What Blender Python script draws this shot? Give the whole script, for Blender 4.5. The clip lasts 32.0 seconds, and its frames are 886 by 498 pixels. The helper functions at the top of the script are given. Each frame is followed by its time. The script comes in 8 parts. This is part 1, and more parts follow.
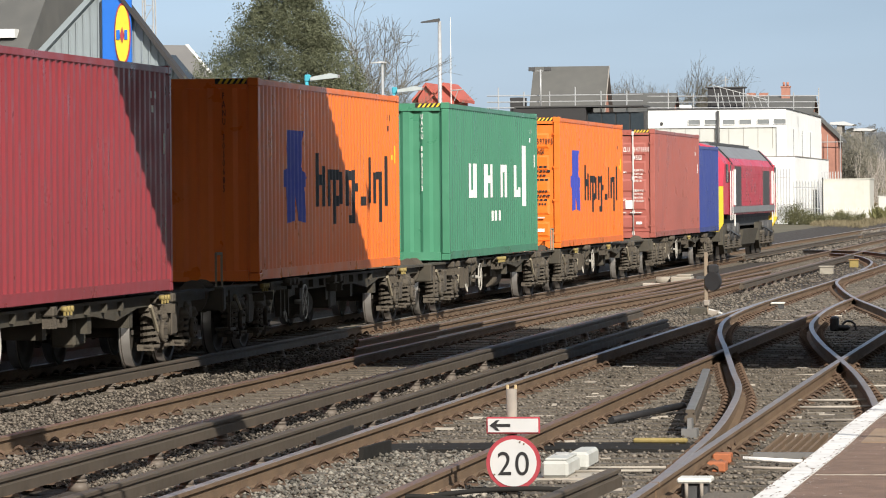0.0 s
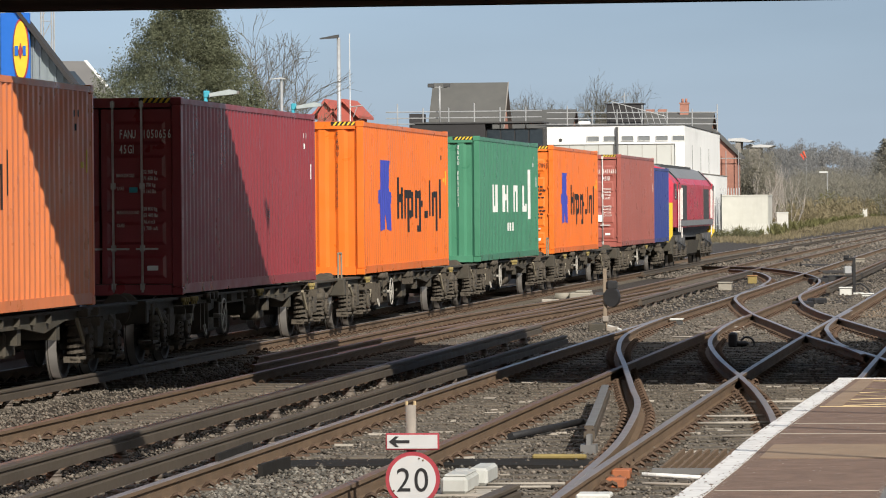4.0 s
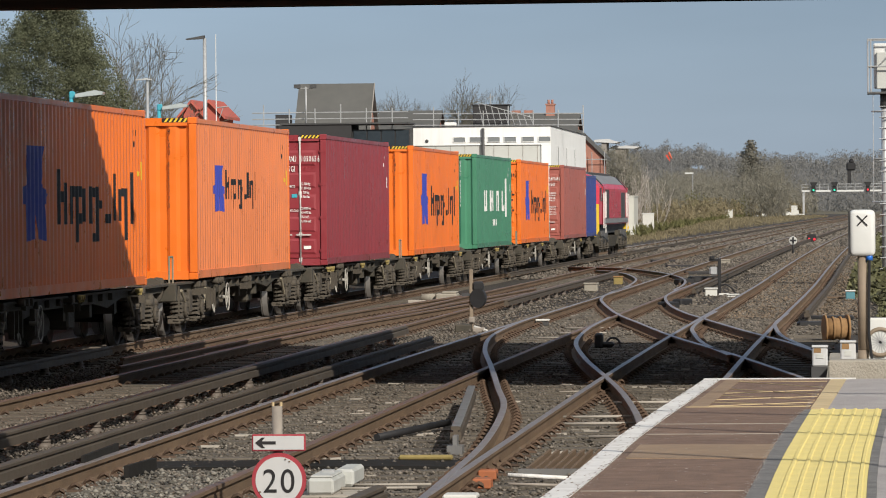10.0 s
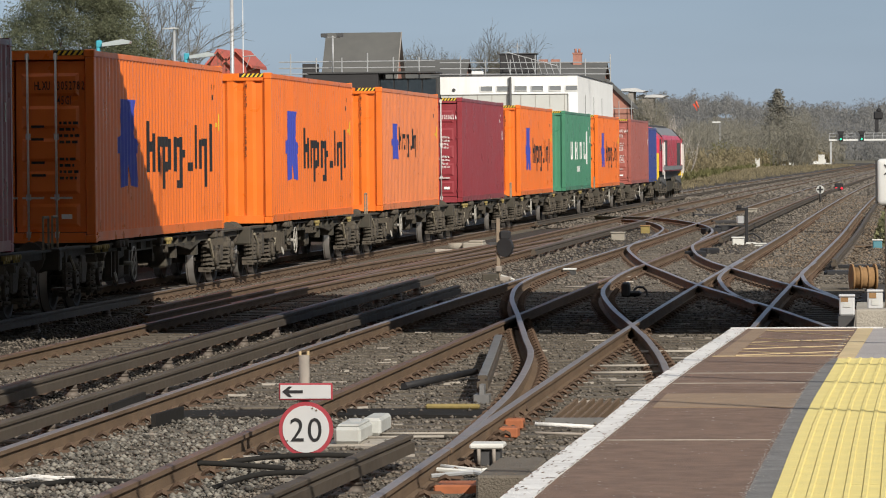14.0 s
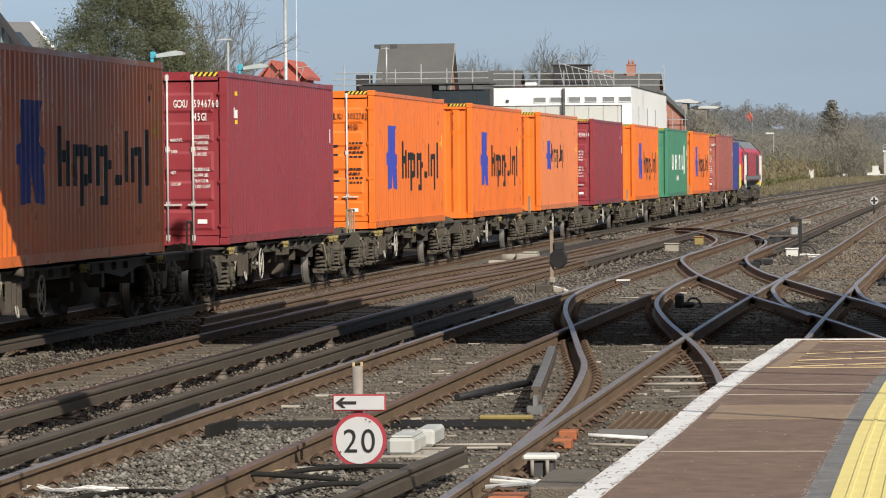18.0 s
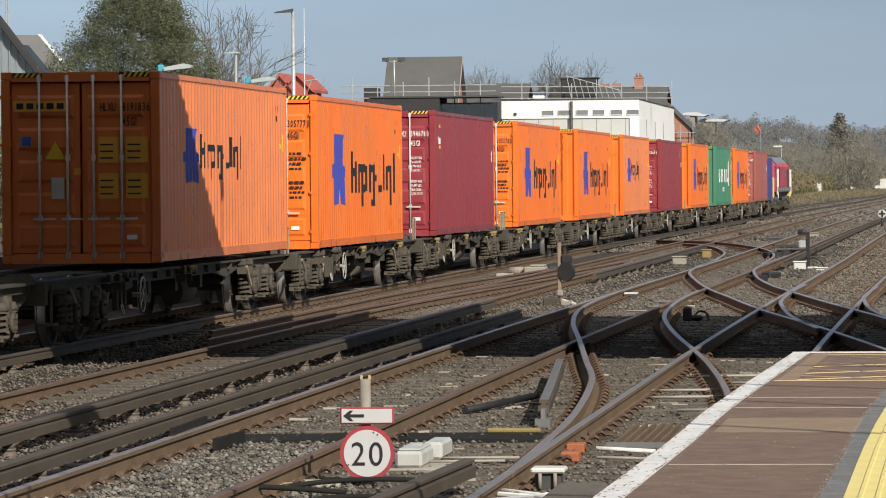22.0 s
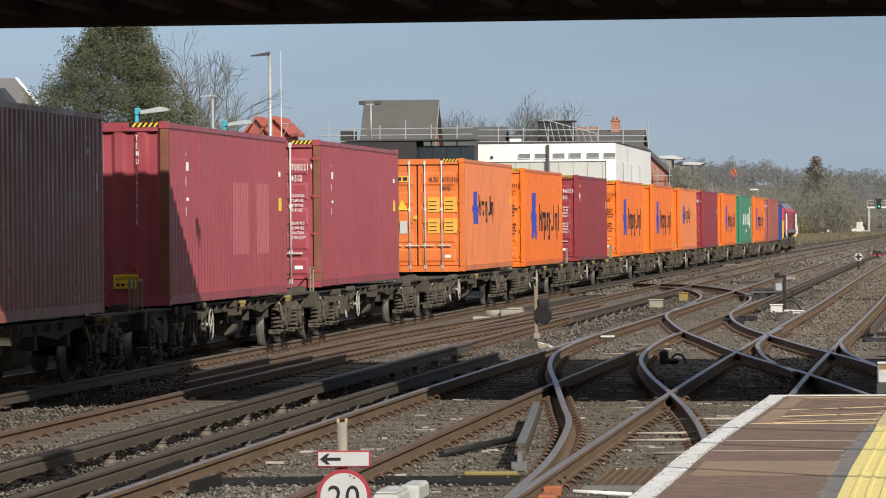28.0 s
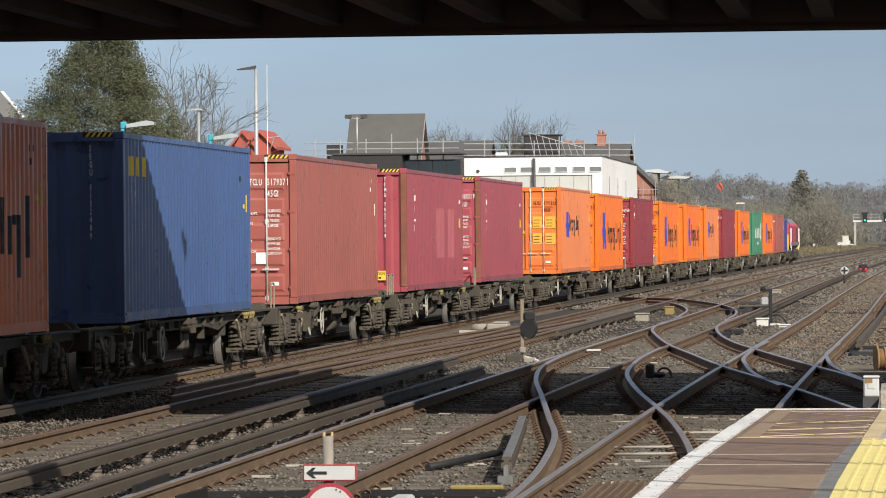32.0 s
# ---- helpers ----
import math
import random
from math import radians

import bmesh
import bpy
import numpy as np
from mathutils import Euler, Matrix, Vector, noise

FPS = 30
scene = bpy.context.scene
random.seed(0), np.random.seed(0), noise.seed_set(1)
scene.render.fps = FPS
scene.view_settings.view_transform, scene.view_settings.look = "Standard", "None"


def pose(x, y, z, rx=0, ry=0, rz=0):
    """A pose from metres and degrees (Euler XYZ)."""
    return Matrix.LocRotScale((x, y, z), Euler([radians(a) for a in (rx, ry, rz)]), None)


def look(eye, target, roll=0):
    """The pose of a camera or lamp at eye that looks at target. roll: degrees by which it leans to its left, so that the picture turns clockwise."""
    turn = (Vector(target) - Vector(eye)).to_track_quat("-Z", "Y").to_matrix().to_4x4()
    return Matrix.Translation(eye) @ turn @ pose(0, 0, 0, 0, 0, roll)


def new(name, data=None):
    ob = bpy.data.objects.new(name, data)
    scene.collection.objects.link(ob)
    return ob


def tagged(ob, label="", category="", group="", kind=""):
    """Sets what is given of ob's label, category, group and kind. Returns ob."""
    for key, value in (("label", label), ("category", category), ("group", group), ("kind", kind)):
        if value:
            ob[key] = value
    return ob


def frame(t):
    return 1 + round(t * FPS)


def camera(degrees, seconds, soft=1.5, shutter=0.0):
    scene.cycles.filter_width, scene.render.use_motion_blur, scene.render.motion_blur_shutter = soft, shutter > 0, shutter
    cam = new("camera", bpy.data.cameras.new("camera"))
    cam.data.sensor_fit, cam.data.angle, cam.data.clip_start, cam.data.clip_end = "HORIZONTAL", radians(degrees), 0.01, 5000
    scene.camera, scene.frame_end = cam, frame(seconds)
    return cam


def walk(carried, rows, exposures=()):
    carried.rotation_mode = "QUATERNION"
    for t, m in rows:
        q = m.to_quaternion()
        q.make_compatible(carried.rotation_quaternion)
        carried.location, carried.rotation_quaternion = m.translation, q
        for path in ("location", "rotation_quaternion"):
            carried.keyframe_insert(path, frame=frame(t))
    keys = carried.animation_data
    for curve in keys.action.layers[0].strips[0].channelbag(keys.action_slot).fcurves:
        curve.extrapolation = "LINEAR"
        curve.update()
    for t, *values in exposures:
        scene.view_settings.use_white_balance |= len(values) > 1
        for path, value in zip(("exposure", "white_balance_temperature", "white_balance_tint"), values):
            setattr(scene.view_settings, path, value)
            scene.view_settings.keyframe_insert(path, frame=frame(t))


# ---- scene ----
# ---- camera ----
EYE = Vector((0.0, 0.0, 2.07))
PATH = [
    (0.0, -8.686, -0.748), (0.5, -8.625, -0.733), (1.0, -8.443, -0.766), (1.5, -8.207, -0.661), (2.0, -7.961, -0.625),
    (2.5, -7.605, -0.643), (3.0, -7.463, -0.538), (3.5, -7.371, -0.539), (5.5, -6.972, -0.541), (6.0, -6.62, -0.544),
    (6.5, -6.256, -0.431), (7.0, -6.164, -0.583), (7.5, -5.987, -0.527), (8.0, -5.614, -0.577), (8.5, -5.191, -0.463),
    (9.0, -5.391, -0.473), (9.5, -5.519, -0.507), (10.0, -5.507, -0.542), (10.5, -5.473, -0.674), (11.0, -5.404, -0.921),
    (11.5, -5.348, -0.965), (12.0, -5.408, -1.034), (12.5, -5.619, -1.138), (13.0, -5.724, -1.067), (13.5, -5.819, -1.139),
    (14.0, -5.878, -1.229), (14.5, -5.933, -1.1), (16.5, -6.38, -1.097), (17.0, -6.496, -1.049), (17.5, -6.555, -1.038),
    (18.0, -6.601, -1.072), (18.5, -6.602, -1.095), (19.0, -6.625, -1.06), (19.5, -6.672, -1.036), (20.0, -6.707, -1.035),
    (20.5, -6.73, -1.06), (21.0, -6.754, -1.082), (21.5, -6.753, -1.035), (22.0, -6.705, -0.895), (22.5, -6.584, -0.51),
    (23.0, -6.55, -0.557), (23.5, -6.573, -0.393), (24.0, -6.631, -0.416), (24.5, -6.608, -0.498), (25.0, -6.562, -0.533),
    (25.5, -6.49, -0.394), (27.5, -6.383, -0.289), (28.0, -6.384, -0.313), (28.5, -6.349, -0.419), (29.0, -6.326, -0.395),
    (29.5, -6.314, -0.372), (30.0, -6.29, -0.349), (30.5, -6.266, -0.268), (31.0, -6.242, -0.197), (31.5, -6.218, -0.15),
    (32.0, -6.194, -0.128),
]


def aim(yaw, pitch):
    y, p = radians(yaw), radians(pitch)
    way = Vector((math.sin(y) * math.cos(p), math.cos(y) * math.cos(p), math.sin(p)))
    return look(EYE, EYE + way * 10, -0.494)


cam = camera(11.96, 32.0, 1.05)
walk(cam, [(t, aim(a, b)) for t, a, b in PATH], [(0.0, 0.55), (1.0, 0.40), (2.0, 0.2), (3.5, 0.28), (6.0, 0.2), (9.0, 0.03), (13.0, 0.05), (17.0, 0.2), (21.0, 0.2), (25.0, 0.06), (28.0, 0.12), (30.0, 0.27), (32.0, 0.25)])

# ---- light ----
SUNWARD = Vector((0.90, -1.40, 1.0)).normalized()
world = bpy.data.worlds.new("world")
scene.world = world
world.use_nodes = True
sky = world.node_tree.nodes.new("ShaderNodeTexSky")
sky.sky_type, sky.sun_disc = "NISHITA", False
sky.sun_elevation, sky.sun_rotation = math.asin(SUNWARD.z), math.atan2(SUNWARD.x, SUNWARD.y)
sky.air_density, sky.dust_density, sky.ozone_density, sky.altitude = 1.0, 0.4, 4.0, 50
# a thin even veil of high haze over the blue
wn = world.node_tree
veil = wn.nodes.new("ShaderNodeMix")
veil.data_type = "RGBA"
veil.inputs["Factor"].default_value = 0.78
wn.links.new(sky.outputs[0], veil.inputs["A"])
cloud_at = wn.nodes.new("ShaderNodeTexCoord")
near_sun = wn.nodes.new("ShaderNodeVectorMath")
near_sun.operation = "DOT_PRODUCT"
near_sun.inputs[1].default_value = SUNWARD
wn.links.new(cloud_at.outputs["Generated"], near_sun.inputs[0])
glare = wn.nodes.new("ShaderNodeMapRange")
glare.interpolation_type = "SMOOTHSTEP"
glare.inputs["From Min"].default_value, glare.inputs["From Max"].default_value = -0.45, 0.95
wn.links.new(near_sun.outputs["Value"], glare.inputs["Value"])
haze = wn.nodes.new("ShaderNodeMix")
haze.data_type = "RGBA"
haze.inputs["A"].default_value = (2.68, 3.62, 5.15, 1)
haze.inputs["B"].default_value = (7.2, 7.0, 6.6, 1)
wn.links.new(glare.outputs[0], haze.inputs["Factor"])
wn.links.new(haze.outputs["Result"], veil.inputs["B"])
stretch = wn.nodes.new("ShaderNodeMapping")
stretch.inputs["Scale"].default_value = (3.0, 3.0, 16.0)
cloud = wn.nodes.new("ShaderNodeTexNoise")
cloud.inputs["Scale"].default_value, cloud.inputs["Detail"].default_value = 1.6, 4
wn.links.new(cloud_at.outputs["Generated"], stretch.inputs["Vector"])
wn.links.new(stretch.outputs[0], cloud.inputs["Vector"])
thick = wn.nodes.new("ShaderNodeMapRange")
thick.inputs["From Min"].default_value, thick.inputs["From Max"].default_value = 0.35, 0.7
thick.inputs["To Min"].default_value, thick.inputs["To Max"].default_value = 0.92, 1.10
wn.links.new(cloud.outputs[0], thick.inputs["Value"])
apart = wn.nodes.new("ShaderNodeSeparateXYZ")
wn.links.new(cloud_at.outputs["Generated"], apart.inputs[0])
drift = wn.nodes.new("ShaderNodeMapRange")
drift.inputs["From Min"].default_value, drift.inputs["From Max"].default_value = -0.24, 0.10
drift.inputs["To Min"].default_value, drift.inputs["To Max"].default_value = 1.04, 0.72
wn.links.new(apart.outputs[0], drift.inputs["Value"])
amount = wn.nodes.new("ShaderNodeMath")
amount.operation = "MULTIPLY"
wn.links.new(thick.outputs[0], amount.inputs[0])
wn.links.new(drift.outputs[0], amount.inputs[1])
soft_sky = wn.nodes.new("ShaderNodeMix")
soft_sky.data_type, soft_sky.blend_type = "RGBA", "MULTIPLY"
soft_sky.inputs["Factor"].default_value = 1
wn.links.new(veil.outputs["Result"], soft_sky.inputs["A"])
wn.links.new(amount.outputs[0], soft_sky.inputs["B"])
wn.links.new(soft_sky.outputs["Result"], wn.nodes["Background"].inputs[0])
wn.nodes["Background"].inputs[1].default_value = 0.10
sun = new("sun", bpy.data.lights.new("sun", "SUN"))
sun.data.energy, sun.data.angle, sun.data.color = 4.6, radians(0.53), (1.0, 0.93, 0.82)
sun.matrix_world = look(SUNWARD * 50, (0, 0, 0))


# ---- materials ----
def material(name, color, rough=0.7, metal=0.0, vary=0.25, scale=6.0, dirt=0.0, dirt_color=(0.06, 0.045, 0.035), bump=0.0, bump_scale=60.0, per_object=0.0, streak=0.0, per_island=0.0, spec=0.4, thin=0.0):
    """A worn surface: colour that varies at two scales, dirt in patches or in downward streaks, fine relief."""
    m = bpy.data.materials.new(name)
    m.use_nodes = True
    nt = m.node_tree
    nd, ln = nt.nodes, nt.links
    bs = nd["Principled BSDF"]
    tc = nd.new("ShaderNodeTexCoord")
    geo = nd.new("ShaderNodeNewGeometry")
    n1 = nd.new("ShaderNodeTexNoise")
    n1.inputs["Scale"].default_value, n1.inputs["Detail"].default_value = scale, 6
    n2 = nd.new("ShaderNodeTexNoise")
    n2.inputs["Scale"].default_value, n2.inputs["Detail"].default_value = scale * 0.13, 4
    for n in (n1, n2):
        ln.new(tc.outputs["Object"], n.inputs["Vector"])
    add = nd.new("ShaderNodeMath")
    add.operation = "ADD"
    ln.new(n1.outputs[0], add.inputs[0])
    ln.new(n2.outputs[0], add.inputs[1])
    last = add.outputs[0]
    if per_object or per_island:
        src = nd.new("ShaderNodeObjectInfo").outputs["Random"] if per_object else geo.outputs["Random Per Island"]
        mul = nd.new("ShaderNodeMath")
        mul.operation = "MULTIPLY_ADD"
        mul.inputs[1].default_value = (per_object or per_island) * 2
        ln.new(src, mul.inputs[0])
        ln.new(last, mul.inputs[2])
        sub = nd.new("ShaderNodeMath")
        sub.operation = "SUBTRACT"
        sub.inputs[1].default_value = per_object or per_island
        ln.new(mul.outputs[0], sub.inputs[0])
        last = sub.outputs[0]
    rng = nd.new("ShaderNodeMapRange")
    rng.inputs["From Min"].default_value, rng.inputs["From Max"].default_value = 0.55, 1.45
    rng.inputs["To Min"].default_value, rng.inputs["To Max"].default_value = 1 - vary, 1 + vary
    rng.clamp = False
    ln.new(last, rng.inputs["Value"])
    mix = nd.new("ShaderNodeMix")
    mix.data_type, mix.blend_type = "RGBA", "MULTIPLY"
    mix.inputs["Factor"].default_value = 1
    mix.inputs["A"].default_value = (*color, 1)
    ln.new(rng.outputs[0], mix.inputs["B"])
    col = mix.outputs["Result"]
    if dirt or streak:
        mp = nd.new("ShaderNodeMapping")
        mp.inputs["Scale"].default_value = (1, 1, 0.08 if streak else 1)
        ln.new(tc.outputs["Object"], mp.inputs["Vector"])
        n3 = nd.new("ShaderNodeTexNoise")
        n3.inputs["Scale"].default_value, n3.inputs["Detail"].default_value = (3.0 if streak else scale * 0.5), 8
        n3.inputs["Roughness"].default_value = 0.65
        ln.new(mp.outputs[0], n3.inputs["Vector"])
        r3 = nd.new("ShaderNodeMapRange")
        r3.inputs["From Min"].default_value, r3.inputs["From Max"].default_value = 0.48, 0.78
        r3.inputs["To Max"].default_value = dirt or streak
        ln.new(n3.outputs[0], r3.inputs["Value"])
        m2 = nd.new("ShaderNodeMix")
        m2.data_type = "RGBA"
        ln.new(r3.outputs[0], m2.inputs["Factor"])
        ln.new(col, m2.inputs["A"])
        m2.inputs["B"].default_value = (*dirt_color, 1)
        col = m2.outputs["Result"]
    ln.new(col, bs.inputs["Base Color"])
    bs.inputs["Roughness"].default_value, bs.inputs["Metallic"].default_value = rough, metal
    bs.inputs["Specular IOR Level"].default_value = spec
    rr = nd.new("ShaderNodeMapRange")
    rr.inputs["From Min"].default_value, rr.inputs["From Max"].default_value = 0.3, 0.7
    rr.inputs["To Min"].default_value, rr.inputs["To Max"].default_value = max(rough - 0.12, 0.05), min(rough + 0.12, 1)
    ln.new(n1.outputs[0], rr.inputs["Value"])
    ln.new(rr.outputs[0], bs.inputs["Roughness"])
    if bump:
        nb = nd.new("ShaderNodeTexNoise")
        nb.inputs["Scale"].default_value, nb.inputs["Detail"].default_value = bump_scale, 5
        ln.new(tc.outputs["Object"], nb.inputs["Vector"])
        b = nd.new("ShaderNodeBump")
        b.inputs["Strength"].default_value, b.inputs["Distance"].default_value = min(bump * 20, 1), 0.02
        ln.new(nb.outputs[0], b.inputs["Height"])
        ln.new(b.outputs[0], bs.inputs["Normal"])
    if thin:
        tr = nd.new("ShaderNodeBsdfTranslucent")
        ln.new(col, tr.inputs["Color"])
        both = nd.new("ShaderNodeMixShader")
        both.inputs[0].default_value = thin
        ln.new(bs.outputs[0], both.inputs[1])
        ln.new(tr.outputs[0], both.inputs[2])
        ln.new(both.outputs[0], nd["Material Output"].inputs["Surface"])
    return m


M_ORANGE = material("orange_paint", (0.80, 0.175, 0.022), 0.36, vary=0.10, scale=2.0, streak=0.28, dirt_color=(0.30, 0.09, 0.03), spec=0.6)
M_ORANGE_DULL = material("dull_orange_paint", (0.66, 0.170, 0.040), 0.42, vary=0.14, scale=2.0, streak=0.34, dirt_color=(0.28, 0.09, 0.04), spec=0.5)
M_ORANGE_OLD = material("faded_orange_paint", (0.75, 0.222, 0.078), 0.36, vary=0.12, scale=2.0, streak=0.28, dirt_color=(0.30, 0.12, 0.06), spec=0.6)
M_MAROON = material("maroon_paint", (0.262, 0.036, 0.046), 0.36, vary=0.12, scale=2.0, streak=0.25, dirt_color=(0.13, 0.045, 0.045), spec=0.6)
M_POSTRUST = material("rusted_maroon", (0.22, 0.085, 0.055), 0.8, vary=0.3, scale=6, streak=0.5, dirt_color=(0.12, 0.055, 0.035))
M_PATCH = material("overpainted_maroon", (0.40, 0.115, 0.135), 0.6, vary=0.08, scale=2.0)
M_PINKISH = material("faded_crimson_paint", (0.335, 0.070, 0.088), 0.36, vary=0.12, scale=2.0, streak=0.25, dirt_color=(0.22, 0.07, 0.06), spec=0.6)
M_BRICKRED = material("brick_red_paint", (0.335, 0.100, 0.080), 0.36, vary=0.14, scale=2.0, streak=0.30, dirt_color=(0.20, 0.09, 0.07), spec=0.6)
M_BLUE = material("dark_blue_paint", (0.055, 0.105, 0.26), 0.36, vary=0.14, scale=2.0, streak=0.25, dirt_color=(0.05, 0.06, 0.08), spec=0.6)
M_NAVY = material("bright_blue_paint", (0.035, 0.055, 0.24), 0.36, vary=0.12, scale=2.0, streak=0.2, dirt_color=(0.04, 0.04, 0.09), spec=0.6)
M_GREEN = material("green_paint", (0.062, 0.225, 0.135), 0.36, vary=0.12, scale=2.0, streak=0.25, dirt_color=(0.04, 0.12, 0.07), spec=0.6)
M_LOGO_BLUE = material("logo_blue", (0.05, 0.07, 0.42), 0.55, vary=0.1)
M_BLACK = material("black_marking", (0.018, 0.018, 0.02), 0.6, vary=0.2)
M_WHITE = material("white_marking", (0.78, 0.78, 0.76), 0.6, vary=0.1)
M_YELLOW = material("yellow_marking", (0.75, 0.52, 0.04), 0.55, vary=0.12)
M_BAR = material("galvanised_bar", (0.58, 0.56, 0.54), 0.5, 0.2, vary=0.25, scale=20)
M_FRAME = material("grimy_wagon_steel", (0.060, 0.054, 0.042), 0.8, 0.0, vary=0.35, scale=6, dirt=0.5, dirt_color=(0.095, 0.072, 0.052), bump=0.02)
M_BOGIE = material("dusty_bogie_steel", (0.088, 0.075, 0.059), 0.85, 0.0, vary=0.35, scale=9, dirt=0.6, dirt_color=(0.04, 0.033, 0.029), bump=0.03)
M_WHEEL = material("dark_wheel_steel", (0.062, 0.054, 0.046), 0.7, 0.1, vary=0.3, scale=10)
M_TREAD = material("polished_tread", (0.40, 0.38, 0.36), 0.4, 0.7, vary=0.15)
M_RAILTOP = material("polished_rail_head", (0.33, 0.29, 0.275), 0.44, 0.6, vary=0.2, scale=4)
M_RAILDULL = material("dull_rail_head", (0.20, 0.13, 0.10), 0.55, 0.5, vary=0.3, scale=4)
M_RUST = material("rusty_rail_side", (0.146, 0.098, 0.061), 0.9, 0.0, vary=0.35, scale=8, dirt=0.5, dirt_color=(0.08, 0.05, 0.035), bump=0.02)
M_CONRAIL = material("brown_conductor_rail", (0.082, 0.066, 0.050), 0.75, 0.1, vary=0.3, scale=6, dirt=0.35, dirt_color=(0.06, 0.045, 0.04))
M_POT = material("ceramic_insulator", (0.12, 0.10, 0.084), 0.6, vary=0.3, scale=10)
M_CLIP = material("rusty_clip", (0.085, 0.054, 0.036), 0.9, vary=0.4, scale=10, per_island=0.15)
M_SLEEPER = material("weathered_timber_sleeper", (0.118, 0.102, 0.082), 0.95, vary=0.4, scale=14, dirt=0.5, dirt_color=(0.07, 0.055, 0.045), bump=0.04, per_object=0.2)
M_BALLAST = material("ballast_bed", (0.046, 0.038, 0.031), 0.95, vary=0.5, scale=25, dirt=0.6, dirt_color=(0.05, 0.040, 0.033), bump=0.05, bump_scale=26)
M_STONE = material("ballast_stone", (0.130, 0.113, 0.094), 0.95, vary=0.45, scale=18, per_island=0.55)
M_STONEPALE = material("pale_ballast_stone", (0.152, 0.142, 0.123), 0.95, vary=0.5, scale=18, per_island=0.6)
M_RUBBER = material("matt_black_rubber", (0.020, 0.019, 0.018), 0.92, vary=0.3, scale=12, spec=0.15)
M_STONEBROWN = material("brown_ballast_stone", (0.145, 0.110, 0.078), 0.95, vary=0.45, scale=18, per_island=0.6)
M_CONCRETE = material("weathered_concrete", (0.32, 0.295, 0.25), 0.9, vary=0.25, scale=10, dirt=0.5, dirt_color=(0.13, 0.115, 0.09), bump=0.03)
M_TARMAC = material("red_brown_asphalt", (0.185, 0.121, 0.089), 0.92, vary=0.45, scale=70, dirt=0.45, dirt_color=(0.145, 0.098, 0.075), bump=0.025, bump_scale=160)
M_BUFF = material("buff_asphalt_strip", (0.275, 0.195, 0.130), 0.92, vary=0.2, scale=22, dirt=0.4, dirt_color=(0.13, 0.09, 0.07), bump=0.02, bump_scale=160)
M_GREYPAVE = material("grey_asphalt", (0.36, 0.335, 0.325), 0.92, vary=0.2, scale=30, dirt=0.35, dirt_color=(0.27, 0.25, 0.24), bump=0.02, bump_scale=170)
M_SLATE = material("dark_grey_edging", (0.16, 0.155, 0.15), 0.9, vary=0.5, scale=60, dirt=0.3, dirt_color=(0.2, 0.19, 0.17), bump=0.02)
M_LINEWHITE = material("worn_white_line", (0.70, 0.69, 0.67), 0.85, vary=0.16, scale=22, dirt=0.75, dirt_color=(0.36, 0.33, 0.31), bump=0.02, bump_scale=90)
M_LINEYELLOW = material("faded_yellow_line", (0.52, 0.41, 0.24), 0.85, vary=0.25, scale=14, dirt=0.5, dirt_color=(0.2, 0.13, 0.09))
M_TACTILE = material("yellow_tactile_paving", (0.74, 0.62, 0.235), 0.85, vary=0.12, scale=16, dirt=0.25, dirt_color=(0.58, 0.45, 0.18), bump=0.015, bump_scale=150)
# bridge steel; also darkens the far platform slab in place of shade
M_BRIDGE = material("sooty_steel_and_shade_tone", (0.085, 0.062, 0.056), 0.85, vary=0.3, scale=3, dirt=0.4, dirt_color=(0.09, 0.06, 0.05))
# pale pane colour stands in for sky reflected in the glass
M_PALEPANE = material("sky_painted_window_glass", (0.20, 0.215, 0.225), 0.15, vary=0.2, scale=0.7, spec=0.6)
M_DULLSTEEL = material("dull_grey_steel", (0.165, 0.165, 0.165), 0.6, 0.2, vary=0.3, scale=9, dirt=0.4, dirt_color=(0.09, 0.08, 0.07))
# mid-grey with darker mottling, put in for the housing's shaded sides
M_MACHINE = material("pale_enamel_greyed_for_shade", (0.46, 0.47, 0.45), 0.6, vary=0.2, scale=9, dirt=0.5, dirt_color=(0.20, 0.19, 0.16))
M_WHITEWALL = material("white_render", (0.80, 0.81, 0.81), 0.8, vary=0.06, scale=1.2, streak=0.25, dirt_color=(0.45, 0.44, 0.42))
M_GREYPANEL = material("pale_grey_cladding", (0.50, 0.51, 0.49), 0.8, vary=0.14, scale=1.5, dirt=0.4, dirt_color=(0.36, 0.355, 0.33))
M_GLASS = material("dark_window_glass", (0.03, 0.04, 0.05), 0.12, vary=0.1, spec=0.6)
M_BRICK = material("red_brick", (0.34, 0.165, 0.125), 0.9, vary=0.25, scale=4)
M_FARWALL = material("grey_brown_far_wall", (0.27, 0.25, 0.23), 0.9, vary=0.2, scale=0.8)
# paler than M_ROOF: sunlight on this slope is put into the colour
M_ROOFPALE = material("tile_grey_with_sunlight", (0.15, 0.147, 0.145), 0.85, vary=0.15, scale=1.5)
M_ROOF = material("grey_slate_roof", (0.092, 0.092, 0.088), 0.85, vary=0.2, scale=1.5, dirt=0.3, dirt_color=(0.13, 0.125, 0.115))
M_REDROOF = material("red_tile_roof", (0.42, 0.105, 0.08), 0.85, vary=0.2, scale=2)
M_DARKSHED = material("black_cladding", (0.035, 0.034, 0.036), 0.8, vary=0.2, scale=2)
M_CLAD = material("pale_metal_cladding", (0.25, 0.29, 0.315), 0.5, 0.1, vary=0.08, scale=1)
M_GALV = material("galvanised_steel", (0.42, 0.43, 0.44), 0.5, 0.35, vary=0.2, scale=8)
M_BIN = material("weathered_teal_plastic", (0.09, 0.24, 0.29), 0.6, vary=0.2)
